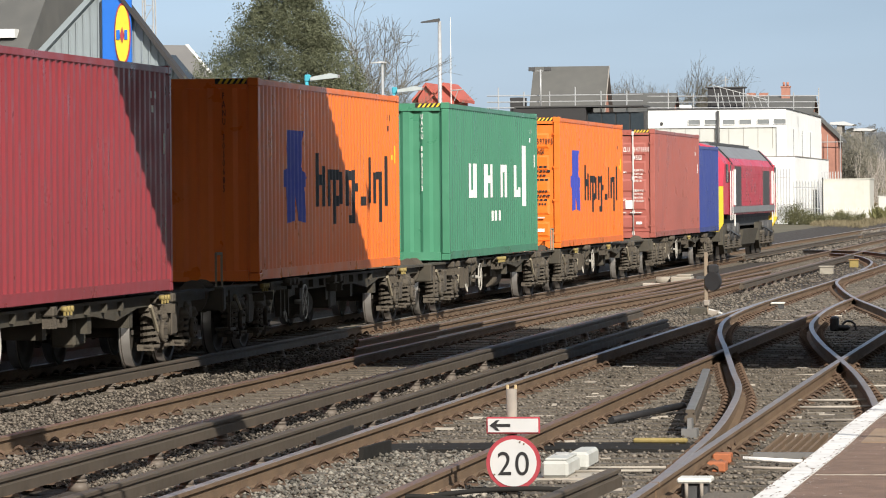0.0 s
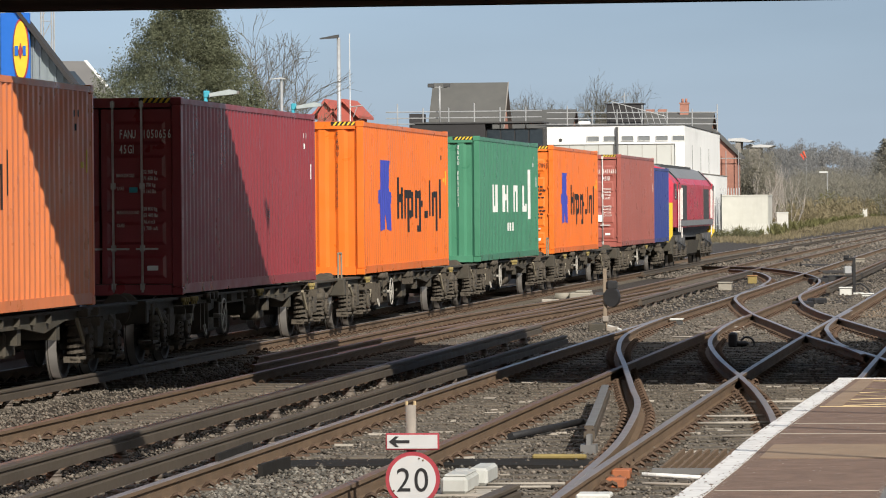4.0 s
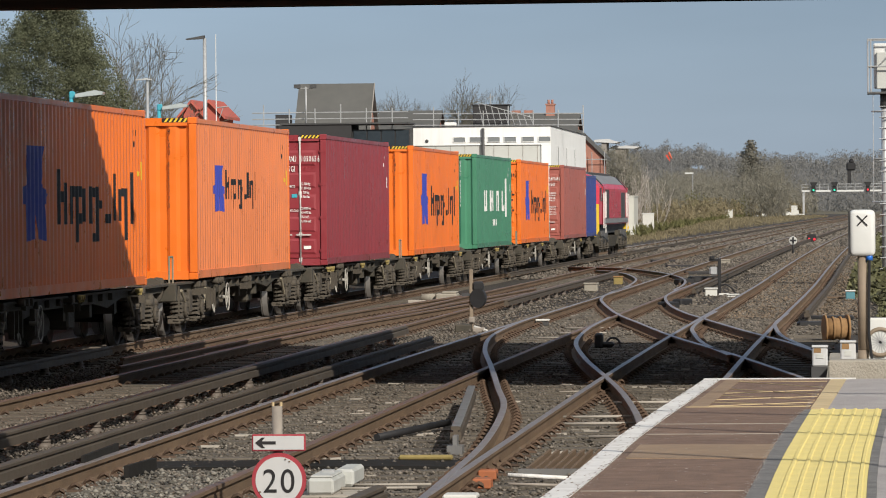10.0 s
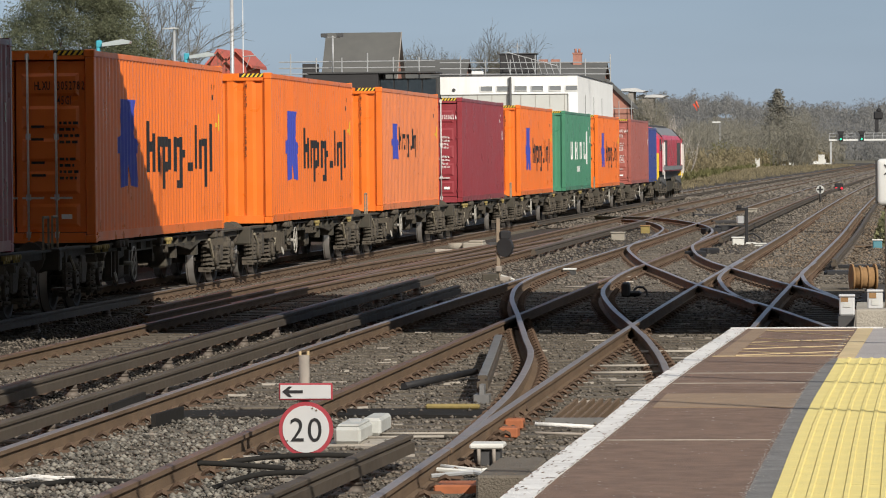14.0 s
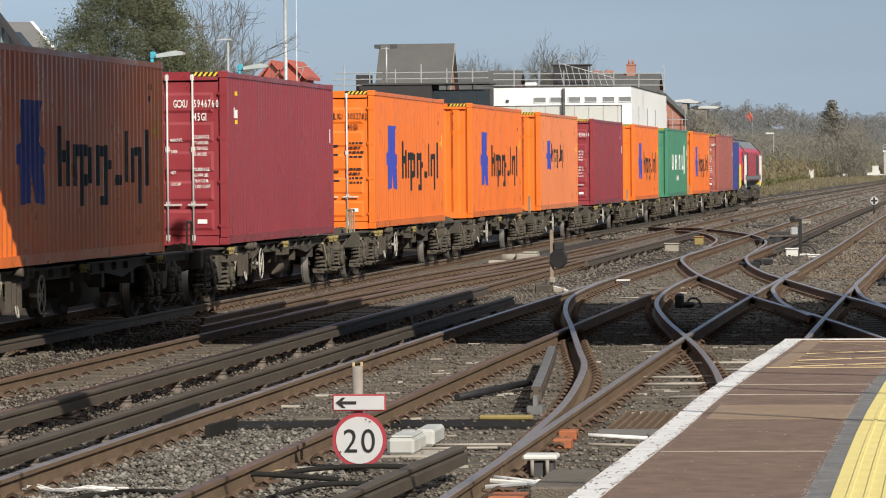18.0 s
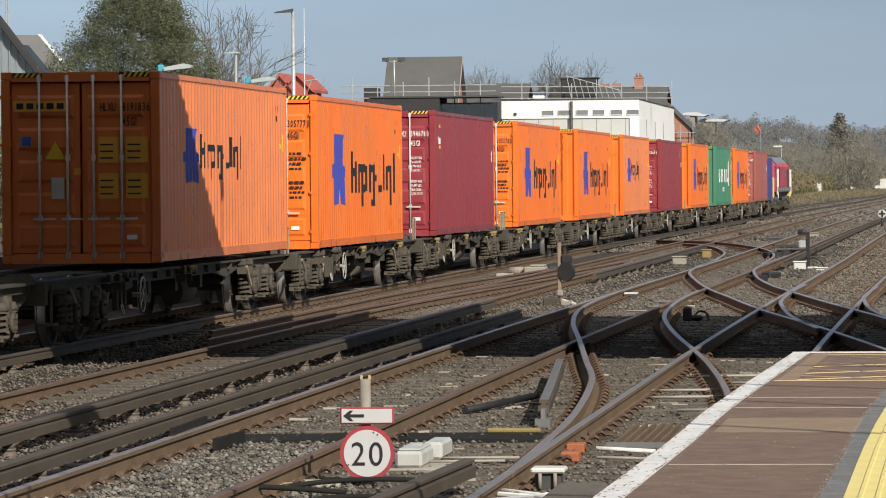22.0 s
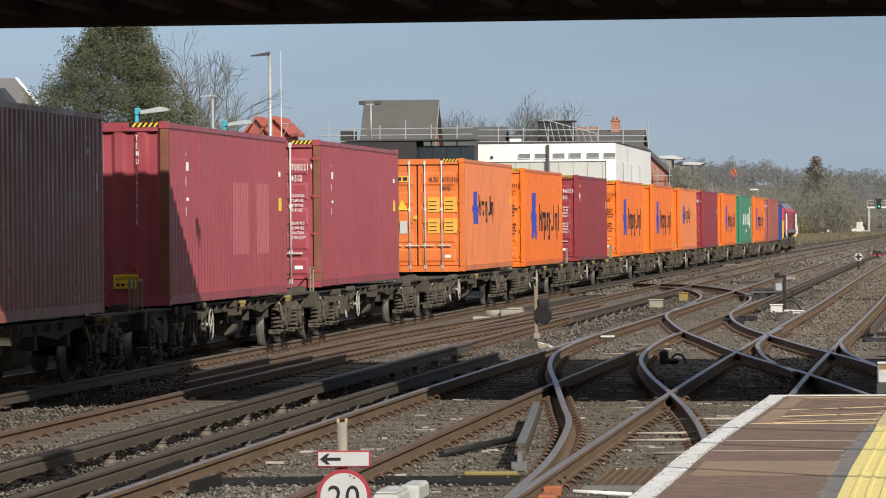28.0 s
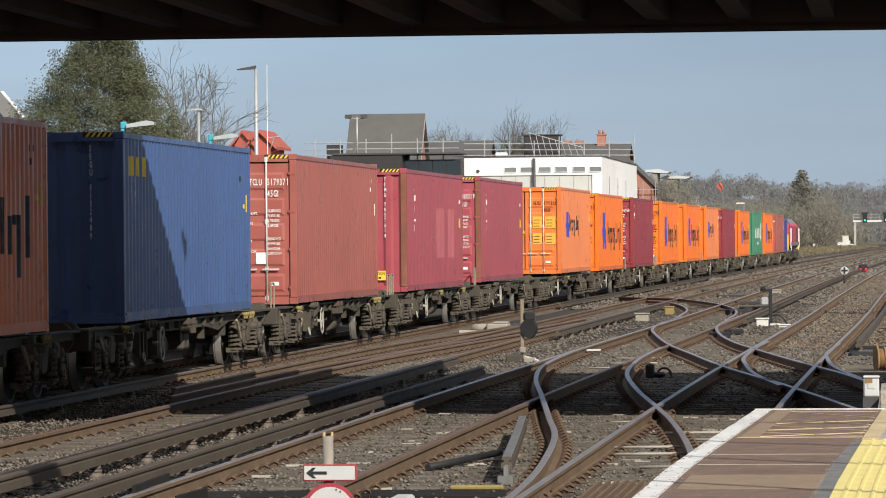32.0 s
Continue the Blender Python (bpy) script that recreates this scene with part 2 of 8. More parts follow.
M_TEAL = material("teal_paint", (0.06, 0.36, 0.46), 0.5, vary=0.1)
M_LANTERN = material("white_lantern", (0.62, 0.63, 0.62), 0.4, vary=0.05)
M_BARK = material("dark_bark", (0.085, 0.066, 0.05), 0.95, vary=0.35, scale=8, bump=0.04)
M_TWIG = material("bare_twigs", (0.265, 0.248, 0.200), 0.95, vary=0.25, scale=3, per_island=0.12, thin=0.45)
# needle colour lifted to put in the haze of its distance
M_CONIFER = material("needles_with_haze", (0.235, 0.225, 0.19), 0.9, vary=0.3, scale=0.4, per_island=0.2, thin=0.35)
M_EVERGREEN = material("evergreen_leaf", (0.150, 0.162, 0.102), 0.8, vary=0.35, scale=1.2, per_island=0.22, thin=0.35, spec=0.2)
M_IVY = material("ivy_and_bramble", (0.095, 0.095, 0.045), 0.8, vary=0.4, scale=1.2, per_island=0.45)
M_SCRUB = material("dry_scrub", (0.265, 0.222, 0.135), 0.9, vary=0.35, scale=0.4, per_island=0.25, thin=0.45)
M_GRASS = material("rough_grass", (0.175, 0.170, 0.075), 0.9, vary=0.35, scale=0.4, per_island=0.25, thin=0.4)
M_SOCK = material("orange_cloth", (0.55, 0.11, 0.06), 0.8, vary=0.15)
M_BIRCH = material("birch_bark", (0.50, 0.45, 0.40), 0.9, vary=0.3, scale=3)
# grey lightened so that distance haze is put into the wood's colour
M_FARWOOD = material("bare_wood_with_haze", (0.255, 0.252, 0.242), 1.0, vary=0.25, scale=0.05, per_island=0.08, thin=0.5)
M_EARTH = material("earth_and_grass", (0.115, 0.10, 0.065), 0.95, vary=0.4, scale=0.8, dirt=0.5, dirt_color=(0.09, 0.10, 0.045))
M_LOCO_RED = material("loco_red_paint", (0.50, 0.040, 0.070), 0.35, vary=0.08, scale=2, streak=0.2, dirt_color=(0.2, 0.04, 0.04))
M_STREAMER = material("red_plastic", (0.75, 0.07, 0.03), 0.5, vary=0.15, scale=6)
M_LOCO_ROOF = material("loco_grey_roof", (0.19, 0.195, 0.205), 0.55, vary=0.15, scale=2, dirt=0.4, dirt_color=(0.16, 0.15, 0.15))
M_DARKGREY = material("dark_grey_paint", (0.06, 0.06, 0.062), 0.6, vary=0.2)
M_SIGNRED = material("sign_red", (0.33, 0.045, 0.06), 0.5, vary=0.1)
M_SIGNWHITE = material("sign_white", (0.51, 0.52, 0.53), 0.5, vary=0.06, scale=12, dirt=0.2, dirt_color=(0.5, 0.42, 0.33))
M_GREYPAINT = material("pale_grey_paint", (0.60, 0.60, 0.57), 0.6, vary=0.1, scale=10, dirt=0.3, dirt_color=(0.33, 0.30, 0.25))
M_ORANGEPIECE = material("orange_plastic", (0.34, 0.115, 0.05), 0.7, vary=0.25, scale=12)
M_RUSTYBROWN = material("rusty_brown_drum", (0.28, 0.165, 0.075), 0.85, vary=0.3, scale=10)
M_BLUEPAINT = material("blue_sign_paint", (0.02, 0.14, 0.55), 0.4, vary=0.05)
M_POLE = material("brown_grey_post", (0.24, 0.19, 0.14), 0.7, vary=0.25, scale=6)


def lamp_material(name, color, strength):
    m = bpy.data.materials.new(name)
    m.use_nodes = True
    b = m.node_tree.nodes["Principled BSDF"]
    b.inputs["Base Color"].default_value = (*color, 1)
    b.inputs["Emission Color"].default_value, b.inputs["Emission Strength"].default_value = (*color, 1), strength
    return m


M_SIGGREEN = lamp_material("green_aspect", (0.02, 0.55, 0.32), 0.7)
M_SIGRED = lamp_material("red_aspect", (0.75, 0.02, 0.04), 0.6)


# ---- mesh helpers ----
def box(bm, x0, x1, y0, y1, z0, z1, bevel=0.0):
    v = [bm.verts.new((x, y, z)) for z in (z0, z1) for x, y in ((x0, y0), (x1, y0), (x1, y1), (x0, y1))]
    fs = [bm.faces.new([v[i] for i in q]) for q in ((3, 2, 1, 0), (4, 5, 6, 7), (0, 1, 5, 4), (1, 2, 6, 5), (2, 3, 7, 6), (3, 0, 4, 7))]
    if bevel:
        es = list({e for f in fs for e in f.edges})
        bmesh.ops.bevel(bm, geom=es, offset=bevel, segments=1, affect="EDGES")
    return bm


def cyl(bm, a, b, r, n=12, r2=None):
    a, b = Vector(a), Vector(b)
    w = (b - a).normalized()
    u = w.orthogonal().normalized()
    v = w.cross(u)
    r2 = r if r2 is None else r2
    rings = [[bm.verts.new(p + (u * math.cos(2 * math.pi * i / n) + v * math.sin(2 * math.pi * i / n)) * q) for i in range(n)] for p, q in ((a, r), (b, r2))]
    for i in range(n):
        f = bm.faces.new((rings[0][i], rings[0][(i + 1) % n], rings[1][(i + 1) % n], rings[1][i]))
        f.smooth = n > 6
    bm.faces.new(rings[0][::-1]), bm.faces.new(rings[1])
    return bm


def ring(bm, c, axis, r, tube, n=24, m=6):
    c, w = Vector(c), Vector(axis).normalized()
    u = w.orthogonal().normalized()
    v = w.cross(u)
    vs = []
    for i in range(n):
        d = u * math.cos(2 * math.pi * i / n) + v * math.sin(2 * math.pi * i / n)
        vs.append([bm.verts.new(c + d * (r + tube * math.cos(2 * math.pi * j / m)) + w * tube * math.sin(2 * math.pi * j / m)) for j in range(m)])
    for i in range(n):
        for j in range(m):
            f = bm.faces.new((vs[i][j], vs[(i + 1) % n][j], vs[(i + 1) % n][(j + 1) % m], vs[i][(j + 1) % m]))
            f.smooth = True
    return bm


def prism(bm, poly, axis, a, b):
    """Extrude a 2D polygon along an axis: 'x' takes (y, z), 'y' takes (x, z), 'z' takes (x, y)."""
    put = {"x": lambda p, k: (k, p[0], p[1]), "y": lambda p, k: (p[0], k, p[1]), "z": lambda p, k: (p[0], p[1], k)}[axis]
    lo, hi = [bm.verts.new(put(p, a)) for p in poly], [bm.verts.new(put(p, b)) for p in poly]
    n = len(poly)
    for i in range(n):
        bm.faces.new((lo[i], lo[(i + 1) % n], hi[(i + 1) % n], hi[i]))
    bm.faces.new(lo[::-1]), bm.faces.new(hi)
    return bm


def mesh_of(name, bm, *mats):
    bmesh.ops.recalc_face_normals(bm, faces=bm.faces)
    me = bpy.data.meshes.new(name)
    bm.to_mesh(me)
    bm.free()
    for m in mats:
        me.materials.append(m)
    return me


def part(name, bm, mat, parent=None, label="", at=None):
    """One mesh object under a thing or a part; bm may be a finished mesh that is shared."""
    me = bm if isinstance(bm, bpy.types.Mesh) else mesh_of(name, bm, *(mat if isinstance(mat, (list, tuple)) else (mat,)))
    ob = new(name, me)
    if parent is not None:
        ob.parent = parent
    if at is not None:
        ob.matrix_basis = at
    if label:
        tagged(ob, label)
    return ob


def thing(name, label, category, group="", kind="", at=None):
    ob = new(name)
    ob.empty_display_size = 0.2
    if at is not None:
        ob.matrix_basis = at
    return tagged(ob, label, category, group, kind)


def lettering(name, text, size, mat, parent, at, align="LEFT", label="", bold=0.010):
    cu = bpy.data.curves.new(name, "FONT")
    cu.body, cu.size, cu.align_x, cu.extrude = text, size, align, 0.002
    cu.resolution_u = 8 if bold == 0 else 2
    cu.offset = size * bold
    tmp = bpy.data.objects.new(name, cu)
    me = bpy.data.meshes.new_from_object(tmp)
    bpy.data.objects.remove(tmp)
    me.materials.clear()
    me.materials.append(mat)
    return part(name, me, mat, parent, label, at)


def smooth01(a, b, t):
    t = min(max((t - a) / (b - a), 0), 1)
    return t * t * (3 - 2 * t)

M_HUT = material("pale_beige_concrete", (0.50, 0.50, 0.46), 0.9, vary=0.12, scale=2, streak=0.3, dirt_color=(0.34, 0.32, 0.26))
M_LAMPGLASS = material("clouded_lamp_glass", (0.40, 0.45, 0.46), 0.3, vary=0.1)
M_PANEL = material("faded_yellow_panel", (0.72, 0.38, 0.055), 0.6, vary=0.12, scale=8)
M_FLECK = material("pale_grit", (0.36, 0.33, 0.29), 0.9, vary=0.3, scale=20, per_island=0.4)
M_SCRAP = material("pale_scrap", (0.34, 0.31, 0.27), 0.8, vary=0.3, scale=20, dirt=0.4, dirt_color=(0.16, 0.13, 0.10), per_object=0.3)
M_POSTGREY = material("weathered_grey_post", (0.27, 0.24, 0.21), 0.8, vary=0.3, scale=14, dirt=0.4, dirt_color=(0.15, 0.11, 0.08))



# ---- lines of the tracks ----
def bend(y):
    """Drift of the main lines to the right with distance."""
    return 0.2455 * (y / 100) ** 2 if y < 300 else 2.21 + (y - 300) * 0.01473


def bend_near(y):
    return bend(y) + 0.35 * smooth01(45, 120, y)


TRAIN_X = -12.96


LOW = -0.13


def low(x, y):
    """The ground falls slightly towards the train's line."""
    u = x - bend(y)
    return LOW * min(max((-8.2 - u) / 3.4, 0.0), 1.0) * min(max((u + 17.4) / 1.8, 0.0), 1.0)


def train_pose(y, z=0.0):
    x = TRAIN_X + bend(y)
    return pose(x, y, z, 0, 0, -math.degrees(math.atan2(bend(y + 1) - bend(y - 1), 2)))


def spline(pts, step=1.0):
    """Smooth run through a few (x, y) points."""
    out = []
    for i in range(len(pts) - 1):
        p = [Vector(pts[max(min(i + k, len(pts) - 1), 0)]) for k in (-1, 0, 1, 2)]
        n = max(int((p[2] - p[1]).length / step), 1)
        for k in range(n):
            t = k / n
            out.append(0.5 * ((2 * p[1]) + (p[2] - p[0]) * t + (2 * p[0] - 5 * p[1] + 4 * p[2] - p[3]) * t * t + (3 * p[1] - p[0] - 3 * p[2] + p[3]) * t ** 3))
    out.append(Vector(pts[-1]))
    return out


def tube(bm, run, r, n=8):
    """A bent round hose along a run of points."""
    rings = []
    for i, p in enumerate(run):
        w = (run[min(i + 1, len(run) - 1)] - run[max(i - 1, 0)]).normalized()
        u = w.cross(Vector((0, 0, 1))).normalized()
        v = u.cross(w)
        rings.append([bm.verts.new(p + r * (math.cos(k * 6.2832 / n) * u + math.sin(k * 6.2832 / n) * v)) for k in range(n)])
    for a, b in zip(rings, rings[1:]):
        for k in range(n):
            bm.faces.new((a[k], a[(k + 1) % n], b[(k + 1) % n], b[k])).smooth = True
    bm.faces.new(rings[0])
    bm.faces.new(rings[-1][::-1])
    return bm


RAIL = [(-0.070, -0.159), (0.070, -0.159), (0.070, -0.148), (0.012, -0.132), (0.010, -0.045), (0.035, -0.036), (0.035, -0.006), (0.027, 0.0), (-0.027, 0.0), (-0.035, -0.006), (-0.035, -0.036), (-0.010, -0.045), (-0.012, -0.132), (-0.070, -0.148)]
CONRAIL = [(-0.052, -0.058), (0.052, -0.058), (0.052, 0.016), (0.024, 0.026), (0.024, 0.040), (0.044, 0.046), (0.044, 0.068), (0.036, 0.076), (-0.036, 0.076), (-0.044, 0.068), (-0.044, 0.046), (-0.024, 0.040), (-0.024, 0.026), (-0.052, 0.016)]


def sweep(name, pts, prof, top_mat, side_mat, label, z=0.0, top=(6, 7, 8)):
    """A rail: its section swept along a line on the ground."""
    vs, fs, mi = [], [], []
    n = len(prof)
    for i, p in enumerate(pts):
        d = (pts[min(i + 1, len(pts) - 1)] - pts[max(i - 1, 0)]).normalized()
        s = Vector((d.y, -d.x))
        vs += [(p.x + s.x * u, p.y + s.y * u, z + w + low(p.x, p.y)) for u, w in prof]
    for i in range(len(pts) - 1):
        for j in range(n):
            k = (j + 1) % n
            fs.append((i * n + j, i * n + k, (i + 1) * n + k, (i + 1) * n + j))
            mi.append(0 if j in top else 1)
    fs += [tuple(range(n))[::-1], tuple(range((len(pts) - 1) * n, len(pts) * n))]
    mi += [1, 1]
    me = bpy.data.meshes.new(name)
    me.from_pydata(vs, [], fs)
    me.materials.append(top_mat), me.materials.append(side_mat)
    me.polygons.foreach_set("material_index", mi)
    return tagged(new(name, me), label, "rail", "running rails", "structure")


def line(x0, fn, y0, y1, step=4.0):
    n = max(int((y1 - y0) / step), 2)
    return [Vector((x0 + fn(y0 + (y1 - y0) * i / n), y0 + (y1 - y0) * i / n)) for i in range(n + 1)]


SHINY = "running rail with a polished head and rusty sides"
DULL = "rusty brown running rail on timber sleepers"
# main lines: left rail, right rail, near end, bend, polished
LINES = [(-13.71, -12.20, 30, bend, True), (-9.60, -8.10, 30, bend, False), (-6.33, -4.83, 22, bend_near, True), (-3.10, -1.59, 14, bend_near, True)]
RAIL_RUNS = []
for xl, xr, y0, fn, polished in LINES:
    for x in (xl, xr):
        pts = line(x, fn, y0, 1120)
        RAIL_RUNS.append(pts)
        shiny = polished and x != -4.83
        sweep("rail", pts, RAIL, M_RAILTOP if shiny else M_RAILDULL, M_RUST, SHINY if shiny else DULL)
C1 = [(-3.07, 30.0), (-3.13, 33.0), (-3.26, 37.7), (-3.62, 44.0), (-4.06, 48.6), (-4.73, 55.5), (-5.37, 62.0), (-5.82, 68.3), (-5.98, 74.0), (-6.02, 80.0)]
CURVES = [
    C1,
    [(-1.62, 31.0), (-1.66, 34.0), (-2.06, 41.1), (-2.53, 47.0), (-2.97, 51.5), (-3.63, 57.9), (-4.17, 64.2), (-4.40, 69.0), (-4.52, 74.0), (-4.54, 80.0)],
    [(-5.80, 112.0), (-5.84, 104.0), (-5.74, 98.2), (-5.47, 93.2), (-4.58, 82.8), (-3.71, 75.1), (-2.80, 67.5), (-1.57, 58.8), (-0.44, 50.0)],
    [(-4.16, 116.0), (-4.32, 106.0), (-4.33, 101.0), (-4.22, 96.5), (-3.80, 89.3), (-3.26, 83.1), (-2.75, 78.7), (-1.80, 70.9), (-0.97, 64.7), (-0.45, 60.0)],
    [(-2.66, 84.0), (-2.74, 78.3), (-2.72, 73.0), (-2.60, 70.0), (-2.26, 64.6), (-1.70, 59.1)],
    [(-1.22, 82.0), (-1.34, 75.8), (-1.29, 72.5), (-1.07, 67.3), (-0.60, 61.8)],
    [(-5.86, 104.0), (-5.86, 110.0), (-5.98, 117.0), (-6.25, 123.3), (-6.89, 131.0), (-7.60, 136.5), (-8.60, 142.5)],
    [(-4.40, 105.0), (-4.44, 112.0), (-4.60, 118.0), (-5.00, 124.7), (-5.85, 133.0), (-7.26, 142.0), (-8.60, 148.5), (-10.4, 156.0)],
]
for c in CURVES:
    pts = spline(c)
    RAIL_RUNS.append(pts)
    sweep("switch_rail", pts, RAIL, M_RAILTOP, M_RUST, "curved switch rail with a polished head", z=0.003)
# rusty crossover rails between the train's line and the next
for c in ([(-10.87, 62.0), (-10.87, 76.0), (-10.84, 84.0), (-10.6, 91.5), (-10.15, 98.0), (-9.75, 104.0)], [(-10.22, 58.0), (-10.1, 72.0), (-9.70, 80.0), (-9.20, 89.0), (-8.85, 99.0), (-8.5, 110.0)], [(-9.66, 62.0), (-9.50, 74.0), (-9.05, 83.5), (-8.45, 94.0), (-8.12, 103.0)]):
    pts = [Vector((p.x + bend(p.y), p.y)) for p in spline([(x, y) for x, y in c])]
    RAIL_RUNS.append(pts)
    sweep("switch_rail", pts, RAIL, M_RAILDULL, M_RUST, "rusty brown crossover rail beside the train's line", z=0.004)
# the conductor rails beside them, on insulators
CONRUNS = [line(-11.78, bend, 30, 66), line(-11.78, bend, 140, 200), line(-7.72, bend, 28, 72), line(-6.74, bend_near, 22, 66), line(-1.17, bend_near, 81, 400), line(-4.42, bend_near, 104, 400), line(-7.70, bend, 92, 132), line(-11.78, bend, 204, 600)]
for pts in CONRUNS:
    tagged(sweep("conductor_rail", pts, CONRAIL, M_CONRAIL, M_CONRAIL, "raised steel conductor rail on insulators"), group="conductor rails")

# ---- ground ----
bm = bmesh.new()
xs = [-4000, -1200, -400, -120, -60, -30] + [-20 + 0.5 * i for i in range(49)] + [6, 12, 30, 90, 400, 1200, 4000]
ys = [-300, -60, -10, 8, 16] + [20 + i for i in range(70)] + [95, 105, 120, 140, 170, 210, 260, 330, 420, 560, 720, 900, 1150, 1250, 1700, 2600, 4500]


def ground_z(x, y):
    z = -0.19 + 0.025 * noise.noise(Vector((x * 1.3, y * 0.9, 0))) + low(x, y)
    if y > 1200:
        z += (y - 1200) * 0.004
    return z


grid = [[bm.verts.new((x, y, ground_z(x, y))) for x in xs] for y in ys]
for j in range(len(ys) - 1):
    for i in range(len(xs) - 1):
        f = bm.faces.new((grid[j][i], grid[j][i + 1], grid[j + 1][i + 1], grid[j + 1][i]))
        f.material_index = 0 if -16.5 < (xs[i] + xs[i + 1]) / 2 < 1.2 and ys[j] < 1150 else 1
        f.smooth = True
tagged(new("ground", mesh_of("ground", bm, M_BALLAST, M_EARTH)), "brown ballast ground with earth and grass beyond", "ground", kind="structure")

# ---- platform ----
PZ = 0.915


def along(knots, y):
    """Smooth run through a few (y, x) knots, straight past its ends."""
    (a, p), (b, q) = next((k for k in zip(knots, knots[1:]) if y <= k[1][0]), (knots[-2], knots[-1]))
    return p + (q - p) * (y - a) / (b - a)


EDGE = ((-30.0, -1.66), (14.8, -1.283), (18.9, -1.202), (21.0, -1.186), (23.9, -1.116), (28.4, -0.985))
SEAM = ((-30.0, -0.75), (15.0, -0.448), (17.7, -0.412), (19.9, -0.384), (21.7, -0.352), (23.3, -0.302), (24.1, -0.256), (28.4, -0.17))
RIBBED = ((-30.0, -0.70), (14.8, -0.358), (16.6, -0.347), (18.2, -0.334), (19.9, -0.311), (21.9, -0.272), (24.1, -0.228), (28.4, -0.12))


def edge_x(y):
    return along(EDGE, y)


def across(u, y):
    """Place of a point u from the platform's edge: the bands of paving spread slightly along it."""
    knots = ((0.0, edge_x(y)), (0.755, along(SEAM, y)), (0.832, along(RIBBED, y)), (1.232, along(RIBBED, y) + 0.40), (1.285, along(RIBBED, y) + 0.44))
    for (a, p), (b, q) in zip(knots, knots[1:]):
        if u <= b:
            return p + (q - p) * (u - a) / (b - a)
    return knots[-1][1] + u - 1.285


def strip(bm, x0, x1, y0, y1, z0, z1, n=6):
    """A slab whose long sides run with the platform's edge; x0, x1 are distances from it."""
    rows = []
    for i in range(n + 1):
        y = y0 + (y1 - y0) * i / n
        rows.append([bm.verts.new((across(x, y), y, z)) for x, z in ((x0, z0), (x1, z0), (x1, z1), (x0, z1))])
    for a, b in zip(rows, rows[1:]):
        for k in range(4):
            bm.faces.new((a[k], a[(k + 1) % 4], b[(k + 1) % 4], b[k]))
    bm.faces.new(rows[0][::-1]), bm.faces.new(rows[-1])
    return bm


PEND = 28.4
platform = thing("platform", "station platform with asphalt, white edge line and yellow tactile paving", "platform", kind="structure")
part("platform_wall", strip(bmesh.new(), 0.10, 9.0, -30, PEND - 0.05, -0.25, PZ - 0.10), M_CONCRETE, platform, "weathered concrete platform wall")
part("edge_coping", strip(bmesh.new(), 0.0, 0.80, -30, PEND, PZ - 0.10, PZ - 0.001, 90), M_TARMAC, platform, "red-brown asphalt platform edge")
part("asphalt_surface", strip(bmesh.new(), 0.80, 9.0, -30, PEND, PZ - 0.10, PZ - 0.003, 90), M_GREYPAVE, platform, "grey asphalt platform surface")
part("white_line", strip(bmesh.new(), 0.006, 0.108, -30, PEND, PZ - 0.01, PZ + 0.003, 90), M_LINEWHITE, platform, "worn white platform edge line")
part("edging_strip", strip(bmesh.new(), 0.755, 0.832, -30, 24.05, PZ - 0.01, PZ + 0.002, 90), M_SLATE, platform, "dark grey edging beside the tactile paving")
part("edging_strip", strip(bmesh.new(), 1.232, 1.285, -30, 24.05, PZ - 0.01, PZ + 0.002, 90), M_SLATE, platform)



# ---- containers ----
L40, W, H96, H86, L20 = 12.192, 2.438, 2.896, 2.591, 6.058


# the sides' corrugation: pitch, flat, depth, and the plane of its outer flats
PITCH, FLAT, DEPTH, SKIN = 0.278, 0.072, 0.024, W / 2 - 0.008


def corrugated(bm, a0, a1, z0, z1, face, depth, pitch, flat, sign, axis):
    """A trapezoid-profile sheet: runs along y (axis 'y', at x = face) or x (axis 'x', at y = face); sign points outward."""
    n = max(int((a1 - a0) / pitch), 1)
    p = (a1 - a0) / n
    pts = []
    for i in range(n):
        s = a0 + i * p
        q = (p - 2 * flat) / 2
        pts += [(s, 0), (s + flat, 0), (s + flat + q, -depth), (s + 2 * flat + q, -depth)]
    pts.append((a1, 0))
    lo, hi = [], []
    for s, d in pts:
        for z, out in ((z0, lo), (z1, hi)):
            out.append(bm.verts.new((face + sign * d, s, z) if axis == "y" else (s, face + sign * d, z)))
    for i in range(len(pts) - 1):
        bm.faces.new((lo[i], lo[i + 1], hi[i + 1], hi[i]))
    return bm


